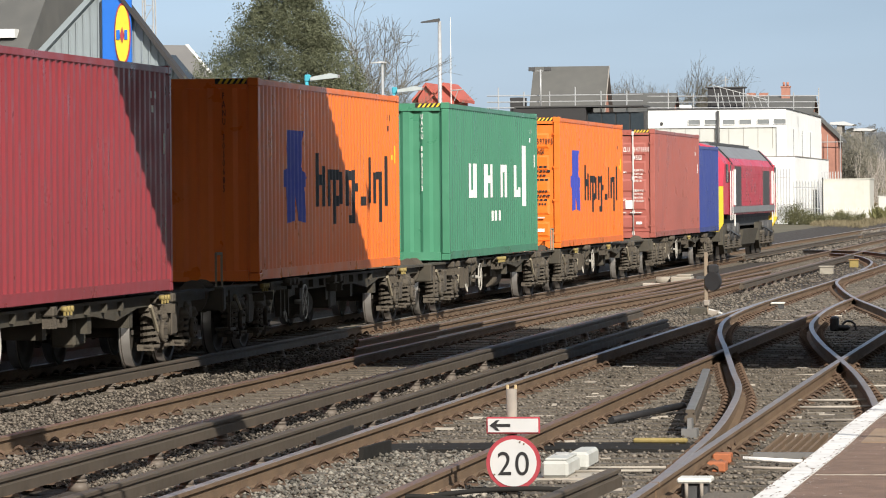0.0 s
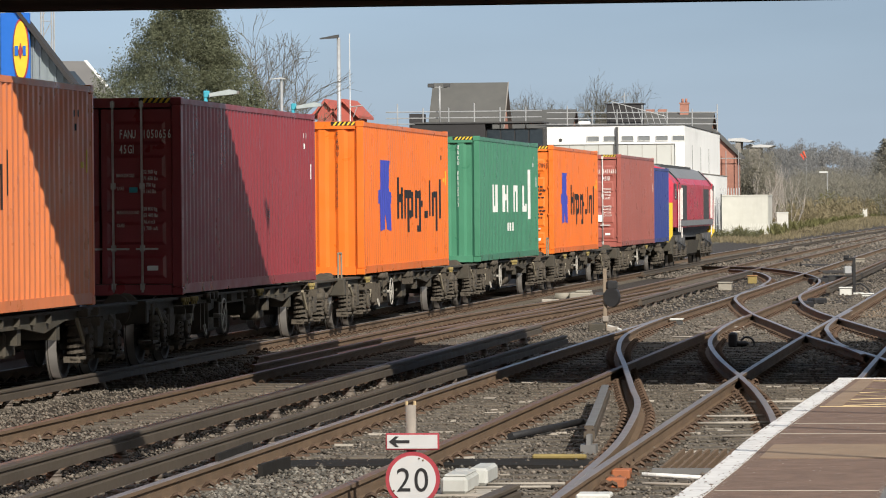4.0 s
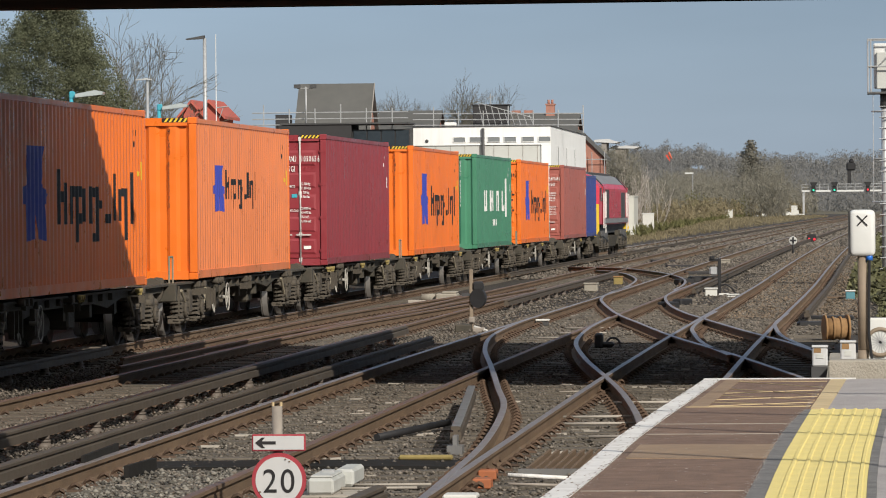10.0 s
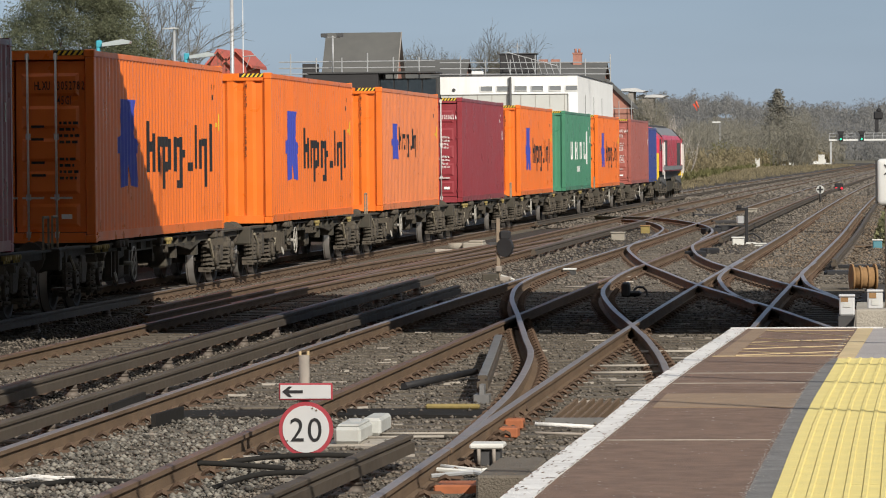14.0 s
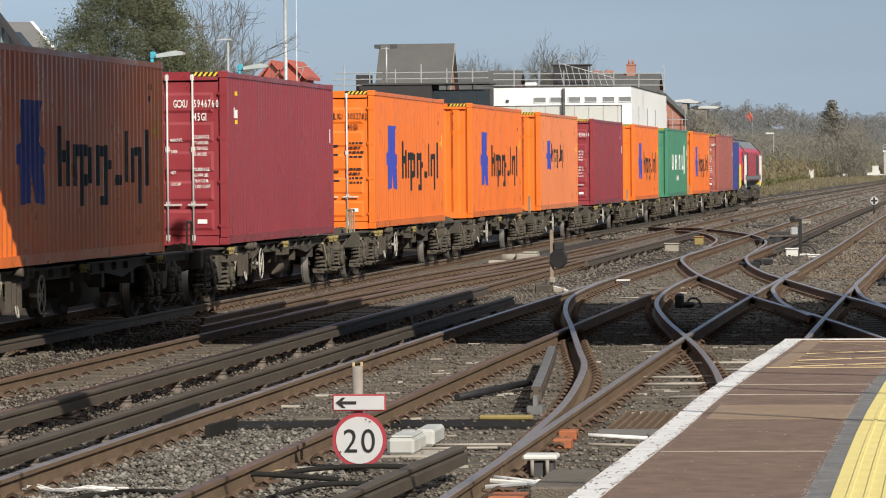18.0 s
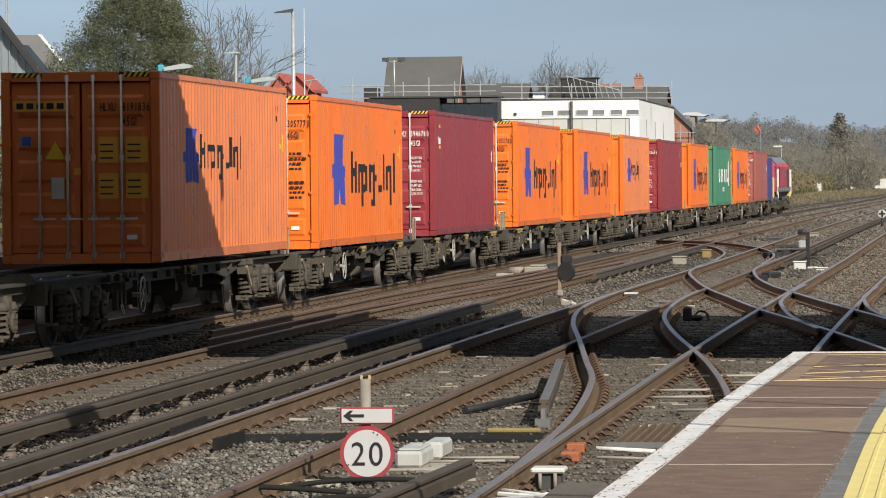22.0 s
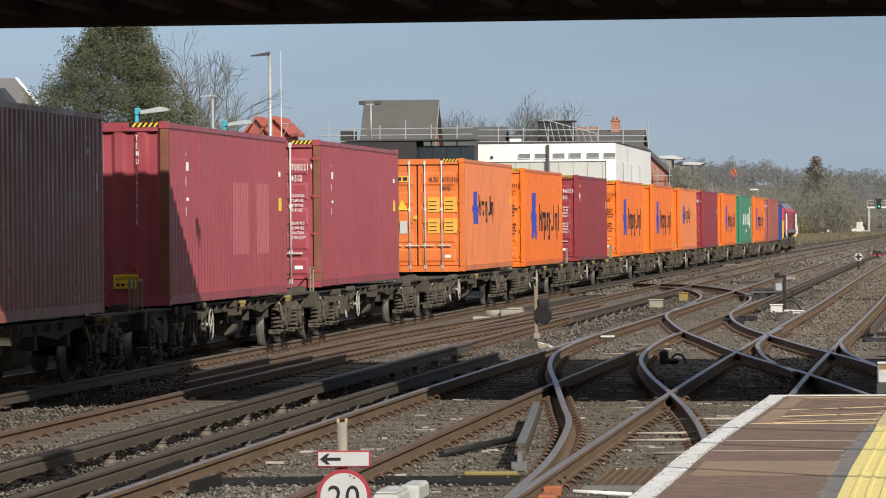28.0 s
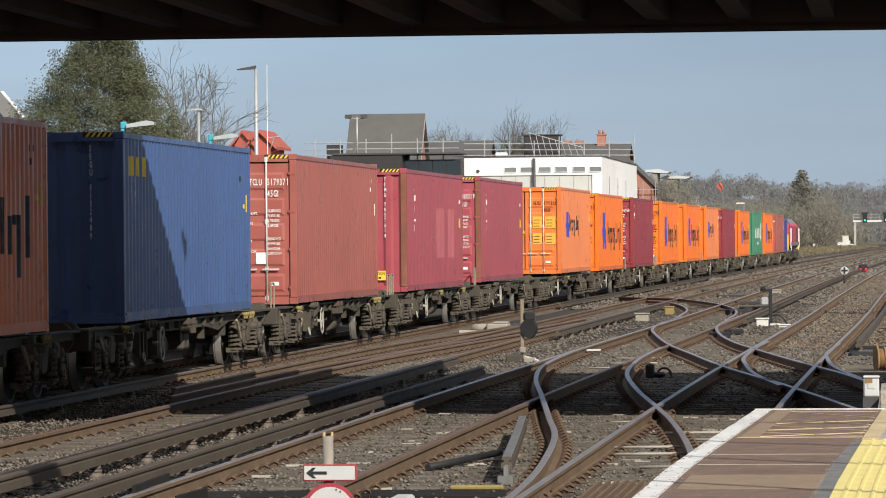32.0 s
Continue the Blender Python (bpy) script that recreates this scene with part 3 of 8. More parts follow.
def painted(c, name, polys, mat, label="", length=L40):
    """Paint on a container's side: convex outlines (along, up) laid over the corrugation."""
    a0 = -length / 2 + 0.12
    n = max(int(-2 * a0 / PITCH), 1)
    p = -2 * a0 / n
    q = (p - 2 * FLAT) / 2
    steps = ((0, 0), (FLAT, 0), (FLAT + q, DEPTH), (2 * FLAT + q, DEPTH), (p, 0))
    vs, fs, at = [], [], {}

    def cut_at(poly, k, sign):
        out = []
        for (y1, z1), (y2, z2) in zip(poly, poly[1:] + poly[:1]):
            in1, in2 = sign * (y1 - k) >= 0, sign * (y2 - k) >= 0
            if in1:
                out.append((y1, z1))
            if in1 != in2:
                out.append((k, z1 + (z2 - z1) * (k - y1) / (y2 - y1)))
        return out

    for poly in polys:
        lo, hi = min(y for y, z in poly), max(y for y, z in poly)
        for i in range(max(int((lo - a0) / p), 0), min(int((hi - a0) / p) + 1, n)):
            for (u0, d0), (u1, d1) in zip(steps, steps[1:]):
                k0, k1 = a0 + i * p + u0, a0 + i * p + u1
                if k1 <= lo or k0 >= hi:
                    continue
                piece = cut_at(cut_at(list(poly), k0, 1), k1, -1) if k1 > k0 else []
                if len(piece) < 3:
                    continue
                face = []
                for y, z in piece:
                    key = (round(y, 4), round(z, 4))
                    if key not in at:
                        at[key] = len(vs)
                        vs.append((SKIN + 0.004 - (d0 + (d1 - d0) * (y - k0) / (k1 - k0)), y, z))
                    if at[key] not in face:
                        face.append(at[key])
                if len(face) > 2:
                    fs.append(tuple(face))
    me = bpy.data.meshes.new(name)
    me.from_pydata(vs, [], fs)
    me.materials.append(mat)
    return part(name, me, mat, c, label)


def oblong(y0, y1, z0, z1):
    return [(y0, z0), (y1, z0), (y1, z1), (y0, z1)]


def logo_knot(c, y, z, w, h):
    """A blue emblem: a thick upright with a waist, a bulge at the middle and two feet."""
    polys = ([(0.12, 1.0), (0.98, 1.0), (0.90, 0.76), (0.80, 0.61), (0.10, 0.61), (0.02, 0.80)], [(-0.08, 0.39), (1.08, 0.39), (1.16, 0.50), (0.80, 0.61), (0.1, 0.61), (-0.08, 0.56)], [(0.02, 0.0), (0.50, 0.03), (0.52, 0.39), (0.0, 0.39)], [(0.62, 0.03), (1.06, 0.0), (0.98, 0.39), (0.52, 0.39)])
    for p in polys:
        painted(c, "emblem_piece", [[(y + u * w, z + v * h) for u, v in p]], M_LOGO_BLUE, "blue painted emblem piece")


# a brand name as plain upright bars, one to a cell: cell, foot and head as shares of its height
STROKES = ((0, 0, 1), (1, 0.40, 0.60), (2, 0, 0.76), (4, 0, 0.70), (5, 0.50, 0.70), (6, -0.34, 0.70), (7, 0.0, 0.20), (7, 0.50, 0.70), (8, 0.04, 0.66), (10, 0, 0.70), (11, 0.50, 0.68), (12, -0.34, 0.70), (11, -0.34, -0.18), (13, 0.28, 0.44), (15, 0, 0.18), (16, 0, 0.18), (18, 0.05, 0.96), (20, 0.04, 0.66), (21, 0.52, 0.68), (22, -0.34, 0.68), (24, -0.02, 1.0))


def logo_bars(c, y, z, w, h):
    """A brand name as plain upright bars."""
    for k, v0, v1 in STROKES:
        painted(c, "brand_bar", [oblong(y + k * w / 25, y + (k + 1) * w / 25, z + v0 * h, z + v1 * h)], M_BLACK, "black painted name bar")


def narrow_text(word, size, mat, parent, x, y, z):
    """Condensed characters on an end wall, each a part of its own."""
    for i, ch in enumerate(word):
        lettering("character", ch, size, mat, parent, pose(x + i * size * 0.335, y, z, 90, 0, 0) @ Matrix.Diagonal((0.52, 1, 1, 1)))


def container(paint, length=L40, height=H96, end="door", number="", logo="", label="", marks=(), wear=None, num_at=(0.30, 0.648, 1.02)):
    c = thing("shipping_container", label, "container", "containers on the train")
    h2, w2 = length / 2, W / 2
    rail_h = 0.16
    for s in (1, -1):
        bm = corrugated(bmesh.new(), -h2 + 0.12, h2 - 0.12, rail_h, height - 0.10, s * SKIN, DEPTH, PITCH, FLAT, s, "y")
        part("side_panel", bm, wear or paint, c)
        part("bottom_rail", box(bmesh.new(), s * w2 - 0.06 * (s > 0), s * w2 + 0.06 * (s < 0), -h2 + 0.16, h2 - 0.16, 0.02, rail_h), wear or paint, c)
        part("top_rail", box(bmesh.new(), s * w2 - 0.05 * (s > 0), s * w2 + 0.05 * (s < 0), -h2 + 0.16, h2 - 0.16, height - 0.10, height - 0.02), wear or paint, c)
        for e in (1, -1):
            bm = box(bmesh.new(), s * w2 - 0.14 * (s > 0), s * w2 + 0.14 * (s < 0), e * h2 - 0.12 * (e > 0), e * h2 + 0.12 * (e < 0), 0.12, height - 0.12, 0.012)
            part("corner_post", bm, M_POSTRUST if paint is M_PINKISH else paint, c)
            for z in (0, height - 0.118):
                bm = box(bmesh.new(), s * w2 - 0.162 * (s > 0) + 0.004 * (s > 0), s * w2 + 0.162 * (s < 0) + 0.004 * (s > 0) - 0.004 * (s < 0), e * h2 - 0.178 * (e > 0), e * h2 + 0.178 * (e < 0), z, z + 0.118, 0.012)
                part("corner_casting", bm, paint, c)
    bm = corrugated(bmesh.new(), -h2 + 0.1, h2 - 0.1, -w2 + 0.05, w2 - 0.05, 0, 0.02, 0.21, 0.05, 1, "y")
    for v in bm.verts:
        v.co = (v.co.z, v.co.y, height - 0.03 + v.co.x)
    part("roof_panel", bm, wear or paint, c)
    part("floor_panel", box(bmesh.new(), -w2 + 0.06, w2 - 0.06, -h2 + 0.1, h2 - 0.1, 0.05, 0.16), M_FRAME, c)
    part("front_wall", corrugated(bmesh.new(), -w2 + 0.13, w2 - 0.13, 0.12, height - 0.1, h2 - 0.03, 0.045, 0.25, 0.07, 1, "x"), paint, c)
    for e in (1, -1):
        part("end_rail", box(bmesh.new(), -w2 + 0.16, w2 - 0.16, e * h2 - 0.08 * (e > 0), e * h2 + 0.08 * (e < 0), height - 0.15, height - 0.01), paint, c)
        part("end_rail", box(bmesh.new(), -w2 + 0.16, w2 - 0.16, e * h2 - 0.08 * (e > 0), e * h2 + 0.08 * (e < 0), 0.0, 0.15), paint, c)
    y = -h2
    # hazard chevrons at both top corners of the end
    for s in (1, -1):
        bm = bmesh.new()
        for k in range(5):
            u = 0.20 + k * 0.085
            prism(bm, [(s * (w2 - u), height - 0.085), (s * (w2 - u - 0.042), height - 0.085), (s * (w2 - u - 0.042) + 0.05, height - 0.016), (s * (w2 - u) + 0.05, height - 0.016)], "y", y - 0.004, y + 0.01)
        part("hazard_marking", bm, M_YELLOW, c)
        part("hazard_plate", box(bmesh.new(), s * (w2 - 0.40) - 0.22, s * (w2 - 0.40) + 0.24, y - 0.002, y + 0.008, height - 0.09, height - 0.012), M_BLACK, c)
    if end == "door":
        for s in (1, -1):
            leaf = part("door", box(bmesh.new(), 0.015 if s > 0 else -w2 + 0.15, w2 - 0.15 if s > 0 else -0.015, y + 0.045, y + 0.085, 0.16, height - 0.17, 0.01), paint, c)
            for k in range(5):
                z0 = 0.24 + k * (height - 0.45) / 5
                z1 = z0 + (height - 0.45) / 5 - 0.14
                x0, x1 = (0.10, w2 - 0.24) if s > 0 else (-w2 + 0.24, -0.10)
                bm = bmesh.new()
                v = [bm.verts.new(q) for q in ((x0, y + 0.046, z0), (x1, y + 0.046, z0), (x1, y + 0.046, z1), (x0, y + 0.046, z1), (x0 + 0.05, y + 0.02, z0 + 0.05), (x1 - 0.05, y + 0.02, z0 + 0.05), (x1 - 0.05, y + 0.02, z1 - 0.05), (x0 + 0.05, y + 0.02, z1 - 0.05))]
                for q in ((4, 5, 6, 7), (0, 1, 5, 4), (1, 2, 6, 5), (2, 3, 7, 6), (3, 0, 4, 7)):
                    bm.faces.new([v[i] for i in q])
                part("door_rib", bm, paint, leaf)
            for u in (0.20, 0.63):
                bm = cyl(bmesh.new(), (s * u, y + 0.0, 0.04), (s * u, y + 0.0, height - 0.05), 0.018, 8)
                for z in (0.08, 0.64, 1.55, height - 0.15):
                    box(bm, s * u - 0.032, s * u + 0.032, y - 0.012, y + 0.05, z, z + 0.09)
                bar = part("locking_bar", bm, M_BAR, leaf, "galvanised locking bar")
                part("handle", box(bmesh.new(), s * u - 0.09, s * u + 0.24, y - 0.03, y - 0.012, 0.66, 0.69), M_BAR, leaf)
            for k in range(4):
                z = 0.3 + k * (height - 0.7) / 3
                part("hinge", box(bmesh.new(), s * w2 - 0.16 * (s > 0) - 0.02 * (s < 0), s * w2 + 0.16 * (s < 0) - 0.02 * (s > 0), y - 0.008, y + 0.03, z, z + 0.05), paint, leaf)
    else:
        part("end_wall", corrugated(bmesh.new(), -w2 + 0.13, w2 - 0.13, 0.12, height - 0.1, y + 0.02, 0.05, 0.36, 0.12, -1, "x"), paint, c)
    text = M_WHITE if paint not in (M_ORANGE, M_ORANGE_DULL) else M_BLACK
    if number:
        if end == "door":
            a, b, k = (number.split() + ["", ""])[:3]
            for word, x0, z0 in ((a, num_at[0], height - 0.60), (b, num_at[1], height - 0.60), (k, num_at[2], height - 0.60), ("45G1", num_at[0] if b == "105065" else num_at[1], height - 0.82)):
                narrow_text(word, 0.18, text, c, x0, y + 0.010, z0)
            r = random.Random(number)
            if b == "105065":
                DATA = ("32 500 kg", "71 650 lbs", "3 700 kg", "8 160 lbs", "28 800 kg", "63 490 lbs", "76.4 m3", "2 700 cuft")
            else:
                DATA = ("32,500 KGS.", "71,650 LBS.", "3,700 KGS.", "8,160 LBS.", "28,800 KGS.", "63,490 LBS.", "76.4 CU.M.", "2,700 CU.FT")
            for k in range(8 if b != "819183" else 0):
                z = height - 1.12 - k * 0.095 - (0.16 if k > 3 else 0)
                x0 = num_at[1]
                if text is M_WHITE:
                    lettering("data_line", DATA[k], 0.08, text, c, pose(x0 + 0.0, y + 0.012, z, 90, 0, 0) @ Matrix.Diagonal((0.66, 1, 1, 1)))
                    if k % 2 == 0:
                        lettering("data_line", (("MAX.GROSS", "TARE", "MAX.PAYLOAD", "CUBE") if b == "105065" else ("MAX.WT.", "TARE", "NET", "CU.CAP"))[k // 2], 0.075, text, c, pose(x0 - 0.40, y + 0.012, z - 0.05, 90, 0, 0) @ Matrix.Diagonal((0.66, 1, 1, 1)))
                    continue
                u = 0.0
                while u < 0.24:
                    w0 = r.uniform(0.03, 0.09)
                    part("data_bar", box(bmesh.new(), x0 + 0.03 + u, x0 + 0.03 + u + w0, y + 0.006, y + 0.012, z, z + 0.042), text, c)
                    u += w0 + 0.025
                if k % 2 == 0:
                    part("data_bar", box(bmesh.new(), x0 - 0.40, x0 - 0.40 + r.uniform(0.15, 0.25), y + 0.006, y + 0.012, z - 0.05, z - 0.012), text, c)
            part("builder_plate", box(bmesh.new(), 0.70, 0.86, y + 0.004, y + 0.014, 0.36, 0.43), M_WHITE, c)
        else:
            for k, ch in enumerate(number.split()):
                narrow_text(ch, 0.13, text, c, w2 - 0.52, y - 0.002, height - 0.30 - k * 0.122 - (0.10 if k > 3 else 0))
    if logo == "big":
        logo_knot(c, -4.0, 0.80, 1.45, 1.38)
        logo_bars(c, -1.65, 1.04, 6.6, 0.82)
    elif logo == "small":
        logo_knot(c, -3.95, 1.20, 1.1, 0.86)
        logo_bars(c, -2.6, 1.44, 3.9, 0.54)
    elif logo == "four":
        # four wide white marks, a tall bar and a small line of marks
        for y0, cross, short in ((-3.63, 1.14, 0), (-1.5, 1.42, 0), (0.6, 1.64, 0), (2.55, 1.14, 0.45)):
            marks_at = [oblong(y0, y0 + 0.36, 1.14, 1.79), oblong(y0 + 0.70, y0 + 1.05, 1.14, 1.79 - short), oblong(y0 + 0.36, y0 + 0.70, cross, cross + 0.15)]
            painted(c, "brand_bar", marks_at, M_WHITE, "white painted name bar")
        painted(c, "brand_bar", [oblong(3.88, 4.36, 0.95, 2.2)], M_WHITE, "white painted name bar")
        for y0 in (-0.6, -0.15, 0.3):
            painted(c, "brand_bar", [oblong(y0, y0 + 0.28, 0.68, 0.88)], M_WHITE)
    elif logo == "yellow":
        for k in range(3):
            painted(c, "brand_bar", [oblong(-h2 + 0.52 + k * 0.52, -h2 + 0.94 + k * 0.52, 2.23, 2.53)], M_YELLOW, "yellow painted name bar")
    # small marks near the far end of the side
    for yy, zz, ww, hh, mat in marks:
        painted(c, "side_mark", [oblong(yy, yy + ww, zz, zz + hh)], mat, "", length)
    return c


STD = tuple((5.0 + 0.13 * k, 2.46, 0.06, 0.09, M_BLACK) for k in range(3)) + ((5.05, 2.28, 0.05, 0.09, M_BLACK), (5.66, 1.74, 0.05, 0.30, M_YELLOW), (5.36, 1.80, 0.12, 0.08, M_YELLOW))
STDW = tuple((5.0 + 0.13 * k, 2.46, 0.06, 0.09, M_WHITE) for k in range(3)) + ((5.05, 2.28, 0.05, 0.09, M_WHITE), (5.66, 1.76, 0.04, 0.26, M_WHITE))
MARO = tuple((-4.55 + 0.08 * (k % 2), 2.38 - 0.24 * k, 0.12 + 0.10 * (k % 2), 0.05 + 0.09 * (k % 3 > 0), M_WHITE) for k in range(5)) + ((5.3, 2.15, 0.12, 0.09, M_WHITE), (5.3, 1.52, 0.34, 0.24, M_YELLOW))
DECK = 0.85
# distance of each container's rear end behind that of the first full-length one
OFF = [-12.24, 0.0, 19.71, 35.67, 53.39, 71.25, 89.45, 106.98, 125.10, 143.25, 161.26, 177.12, 202.60, 219.15, 236.63, 254.50, 272.3]
OR = "bright orange corrugated steel container on a flat wagon"
CONTAINERS = [
    container(M_NAVY, L20, H86, "rib", "", "", "blue twenty-foot corrugated container behind the locomotive"),
    container(M_BRICKRED, number="TCLU 547168 0", label="brick red forty-foot container with closed doors", marks=STDW),
    container(M_ORANGE, number="FANU 359789 5", logo="big", label=OR, marks=STD),
    container(M_GREEN, end="rib", number="U A C U 8 0 3 3 2 1 3", logo="four", label="green corrugated steel container with white lettering bars", marks=STDW),
    container(M_ORANGE, end="rib", number="F A N U 3 0 5 0 6 8 5", logo="big", label=OR + ", ribbed end wall", marks=STD),
    container(M_MAROON, number="FANU 105065 6", label="maroon corrugated container with closed doors and white numbers", marks=STDW),
    container(M_ORANGE, end="rib", number="H L X U 8 2 5 5 7 7 3", logo="small", label="faded orange container with a small blue emblem and rust", marks=STD, wear=M_ORANGE_OLD),
    container(M_ORANGE, end="rib", number="H L X U 3 3 9 2 0 8 5", logo="big", label=OR + ", ribbed end wall", marks=STD),
    container(M_ORANGE, number="HLXU 305278 2", logo="big", label=OR + " with closed doors", marks=STD),
    container(M_MAROON, number="GCXU 594676 0", label="maroon corrugated container with closed doors and white numbers", marks=STDW[4:] + ((-5.35, 2.50, 0.30, 0.07, M_YELLOW), (-5.35, 2.02, 0.30, 0.07, M_YELLOW), (-5.42, 2.12, 0.12, 0.18, M_WHITE), (-5.2, 2.12, 0.16, 0.14, M_WHITE))),
    container(M_ORANGE, number="HLXU 305777 3", logo="big", label=OR + " with closed doors", marks=STD),
    container(M_ORANGE_DULL, number="HLXU 819183 6", logo="small", label="faded orange container with four locking bars and yellow panels", marks=STD, wear=M_ORANGE_OLD),
    container(M_PINKISH, number="TEMU 708521 9", label="maroon corrugated container with a yellow label", marks=MARO),
    container(M_PINKISH, end="rib", number="T E M U 7 9 5 7 0 1 0", label="maroon container with a ribbed end and yellow caution label", marks=MARO),
    container(M_BRICKRED, number="TCLU 517937 1", label="faded brick red container with closed doors", marks=STDW),
    container(M_BLUE, end="rib", number="S E G U 5 1 3 2 4 8 9", logo="yellow", label="dark blue container with yellow name bars", marks=STD[3:]),
    container(M_ORANGE, number="", logo="big", label=OR, marks=STD),
]


# panels and plates on particular end walls
def plate(c, name, x0, x1, z0, z1, mat, label="", y=None):
    return part(name, box(bmesh.new(), x0, x1, -L40 / 2 + (0.002 if y is None else y), -L40 / 2 + 0.03, z0, z1), mat, c, label)


c = CONTAINERS[11]
for x0, x1, z0, z1 in ((0.27, 0.58, 1.52, 1.91), (0.69, 1.03, 1.52, 1.91), (0.27, 0.58, 0.98, 1.36), (0.69, 1.03, 0.98, 1.36), (-1.03, -0.20, 2.30, 2.46), (0.00 - 0.10, 0.0, 1.34, 1.44)):
    plate(c, "data_panel", x0, x1, z0, z1, M_PANEL, "faded yellow data panel")
for k in range(5):
    plate(c, "brand_bar", -0.98 + k * 0.155, -0.87 + k * 0.155, 2.335, 2.425, M_BLACK, "", -0.001)
for x0 in (0.30, 0.72):
    for z0 in (1.58, 1.68, 1.78, 1.04, 1.14, 1.24):
        plate(c, "data_bar", x0, x0 + 0.20, z0, z0 + 0.022, M_BLACK, "", -0.001)
plate(c, "grey_patch", -0.45, -0.26, 0.98, 1.30, M_GREYPANEL)
plate(c, "blue_plate", -0.90, -0.76, 1.78, 1.92, M_BLUEPAINT)
part("warning_triangle", prism(bmesh.new(), [(-0.54, 1.58), (-0.24, 1.58), (-0.39, 1.84)], "y", -L40 / 2 - 0.002, -L40 / 2 + 0.03), M_YELLOW, c, "yellow warning triangle")
plate(CONTAINERS[13], "caution_label", 0.33, 0.72, 0.28, 0.50, M_YELLOW, "yellow caution label", -0.006)
lettering("caution_text", "CAUTION", 0.085, M_BLACK, CONTAINERS[13], pose(0.36, -L40 / 2 - 0.008, 0.41, 90, 0, 0) @ Matrix.Diagonal((0.9, 1, 1, 1)))
for x0 in (0.37, 0.45, 0.55):
    plate(CONTAINERS[13], "data_bar", x0, x0 + 0.06, 0.315, 0.36, M_BLACK, "", -0.009)
# overpainted patches on the side of a maroon container
for y0, y1 in ((0.2, 1.9), (2.7, 4.0)):
    painted(CONTAINERS[13], "paint_patch", [oblong(y0, y1, 0.75, 2.0)], M_PATCH, "lighter overpainted patch")
for c in (CONTAINERS[4], CONTAINERS[6], CONTAINERS[7]):
    part("warning_triangle", prism(bmesh.new(), [(-1.02, 1.62), (-0.76, 1.62), (-0.89, 1.88)], "y", -L40 / 2 - 0.004, -L40 / 2 + 0.03), M_YELLOW, c, "yellow warning triangle")
plate(CONTAINERS[14], "white_notice", 0.42, 0.62, 0.78, 1.0, M_WHITE)
plate(CONTAINERS[1], "white_notice", 0.42, 0.62, 0.78, 1.0, M_WHITE)
plate(CONTAINERS[5], "green_patch", 0.44, 0.56, 1.50, 1.58, M_TEAL)



# ---- wagons ----
WHEEL_R, LOCO_R = 0.46, 0.53


def wheel_mesh(r, name):
    """Two flanged disc wheels on an axle across the track."""
    bm = bmesh.new()
    for s in (1, -1):
        prof = [(0.0, 0.62), (0.10, 0.62), (0.10, 0.78), (r * 0.55, 0.745), (r * 0.86, 0.75), (r * 0.86, 0.80), (r, 0.81), (r, 0.70), (r + 0.028, 0.69), (r + 0.028, 0.665), (r * 0.86, 0.665), (r * 0.86, 0.70), (r * 0.5, 0.70), (0.10, 0.66)]
        n = 28
        rows = [[bm.verts.new((s * x, q * math.cos(2 * math.pi * i / n), q * math.sin(2 * math.pi * i / n))) for i in range(n)] for q, x in prof[1:]]
        for a, b, k in zip(rows, rows[1:], range(99)):
            for i in range(n):
                f = bm.faces.new((a[i], a[(i + 1) % n], b[(i + 1) % n], b[i]))
                f.smooth = True
                f.material_index = 1 if k in (5, 7) else 0
        bm.faces.new(rows[0])
        for k in range(4):
            a = math.pi / 2 * k
            box(bm, s * 0.785 - 0.012, s * 0.785 + 0.012, math.cos(a) * r * 0.35 - 0.03, math.cos(a) * r * 0.35 + 0.03, math.sin(a) * r * 0.35 - 0.03, math.sin(a) * r * 0.35 + 0.03)
    cyl(bm, (-0.98, 0, 0), (0.98, 0, 0), 0.075, 10)
    return mesh_of(name, bm, M_WHEEL, M_TREAD)


ME_WHEELS = wheel_mesh(WHEEL_R, "wheelset")


def spring_mesh():
    bm = bmesh.new()
    n, turns, r, t = 12, 4, 0.105, 0.025
    prev = None
    for i in range(n * turns + 1):
        a = 2 * math.pi * i / n
        c = Vector((r * math.cos(a), r * math.sin(a), 0.27 * i / (n * turns)))
        d = Vector((math.cos(a), math.sin(a), 0))
        cur = [bm.verts.new(c + d * t * math.cos(b) + Vector((0, 0, t * math.sin(b)))) for b in (0.8, 2.4, 3.9, 5.5)]
        if prev:
            for k in range(4):
                bm.faces.new((prev[k], prev[(k + 1) % 4], cur[(k + 1) % 4], cur[k]))
        prev = cur
    cyl(bm, (0, 0, -0.04), (0, 0, 0.0), 0.135, 12), cyl(bm, (0, 0, 0.27), (0, 0, 0.36), 0.135, 12, 0.09)
    cyl(bm, (0, 0, 0.0), (0, 0, 0.27), 0.06, 8)
    return mesh_of("spring", bm, M_BOGIE)


ME_SPRING = spring_mesh()
bm = box(bmesh.new(), -0.10, 0.13, -0.13, 0.13, -0.17, 0.30, 0.05)
cyl(bm, (0.13, 0, 0), (0.19, 0, 0), 0.12, 14)
for k in range(4):
    cyl(bm, (0.17, 0.08 * math.cos(k * 1.57 + 0.78), 0.08 * math.sin(k * 1.57 + 0.78)), (0.205, 0.08 * math.cos(k * 1.57 + 0.78), 0.08 * math.sin(k * 1.57 + 0.78)), 0.018, 6)
for s in (1, -1):
    box(bm, -0.10, 0.12, s * 0.27 - 0.12, s * 0.27 + 0.12, -0.20, -0.13)
ME_AXLEBOX = mesh_of("axle_box", bm, M_BOGIE)
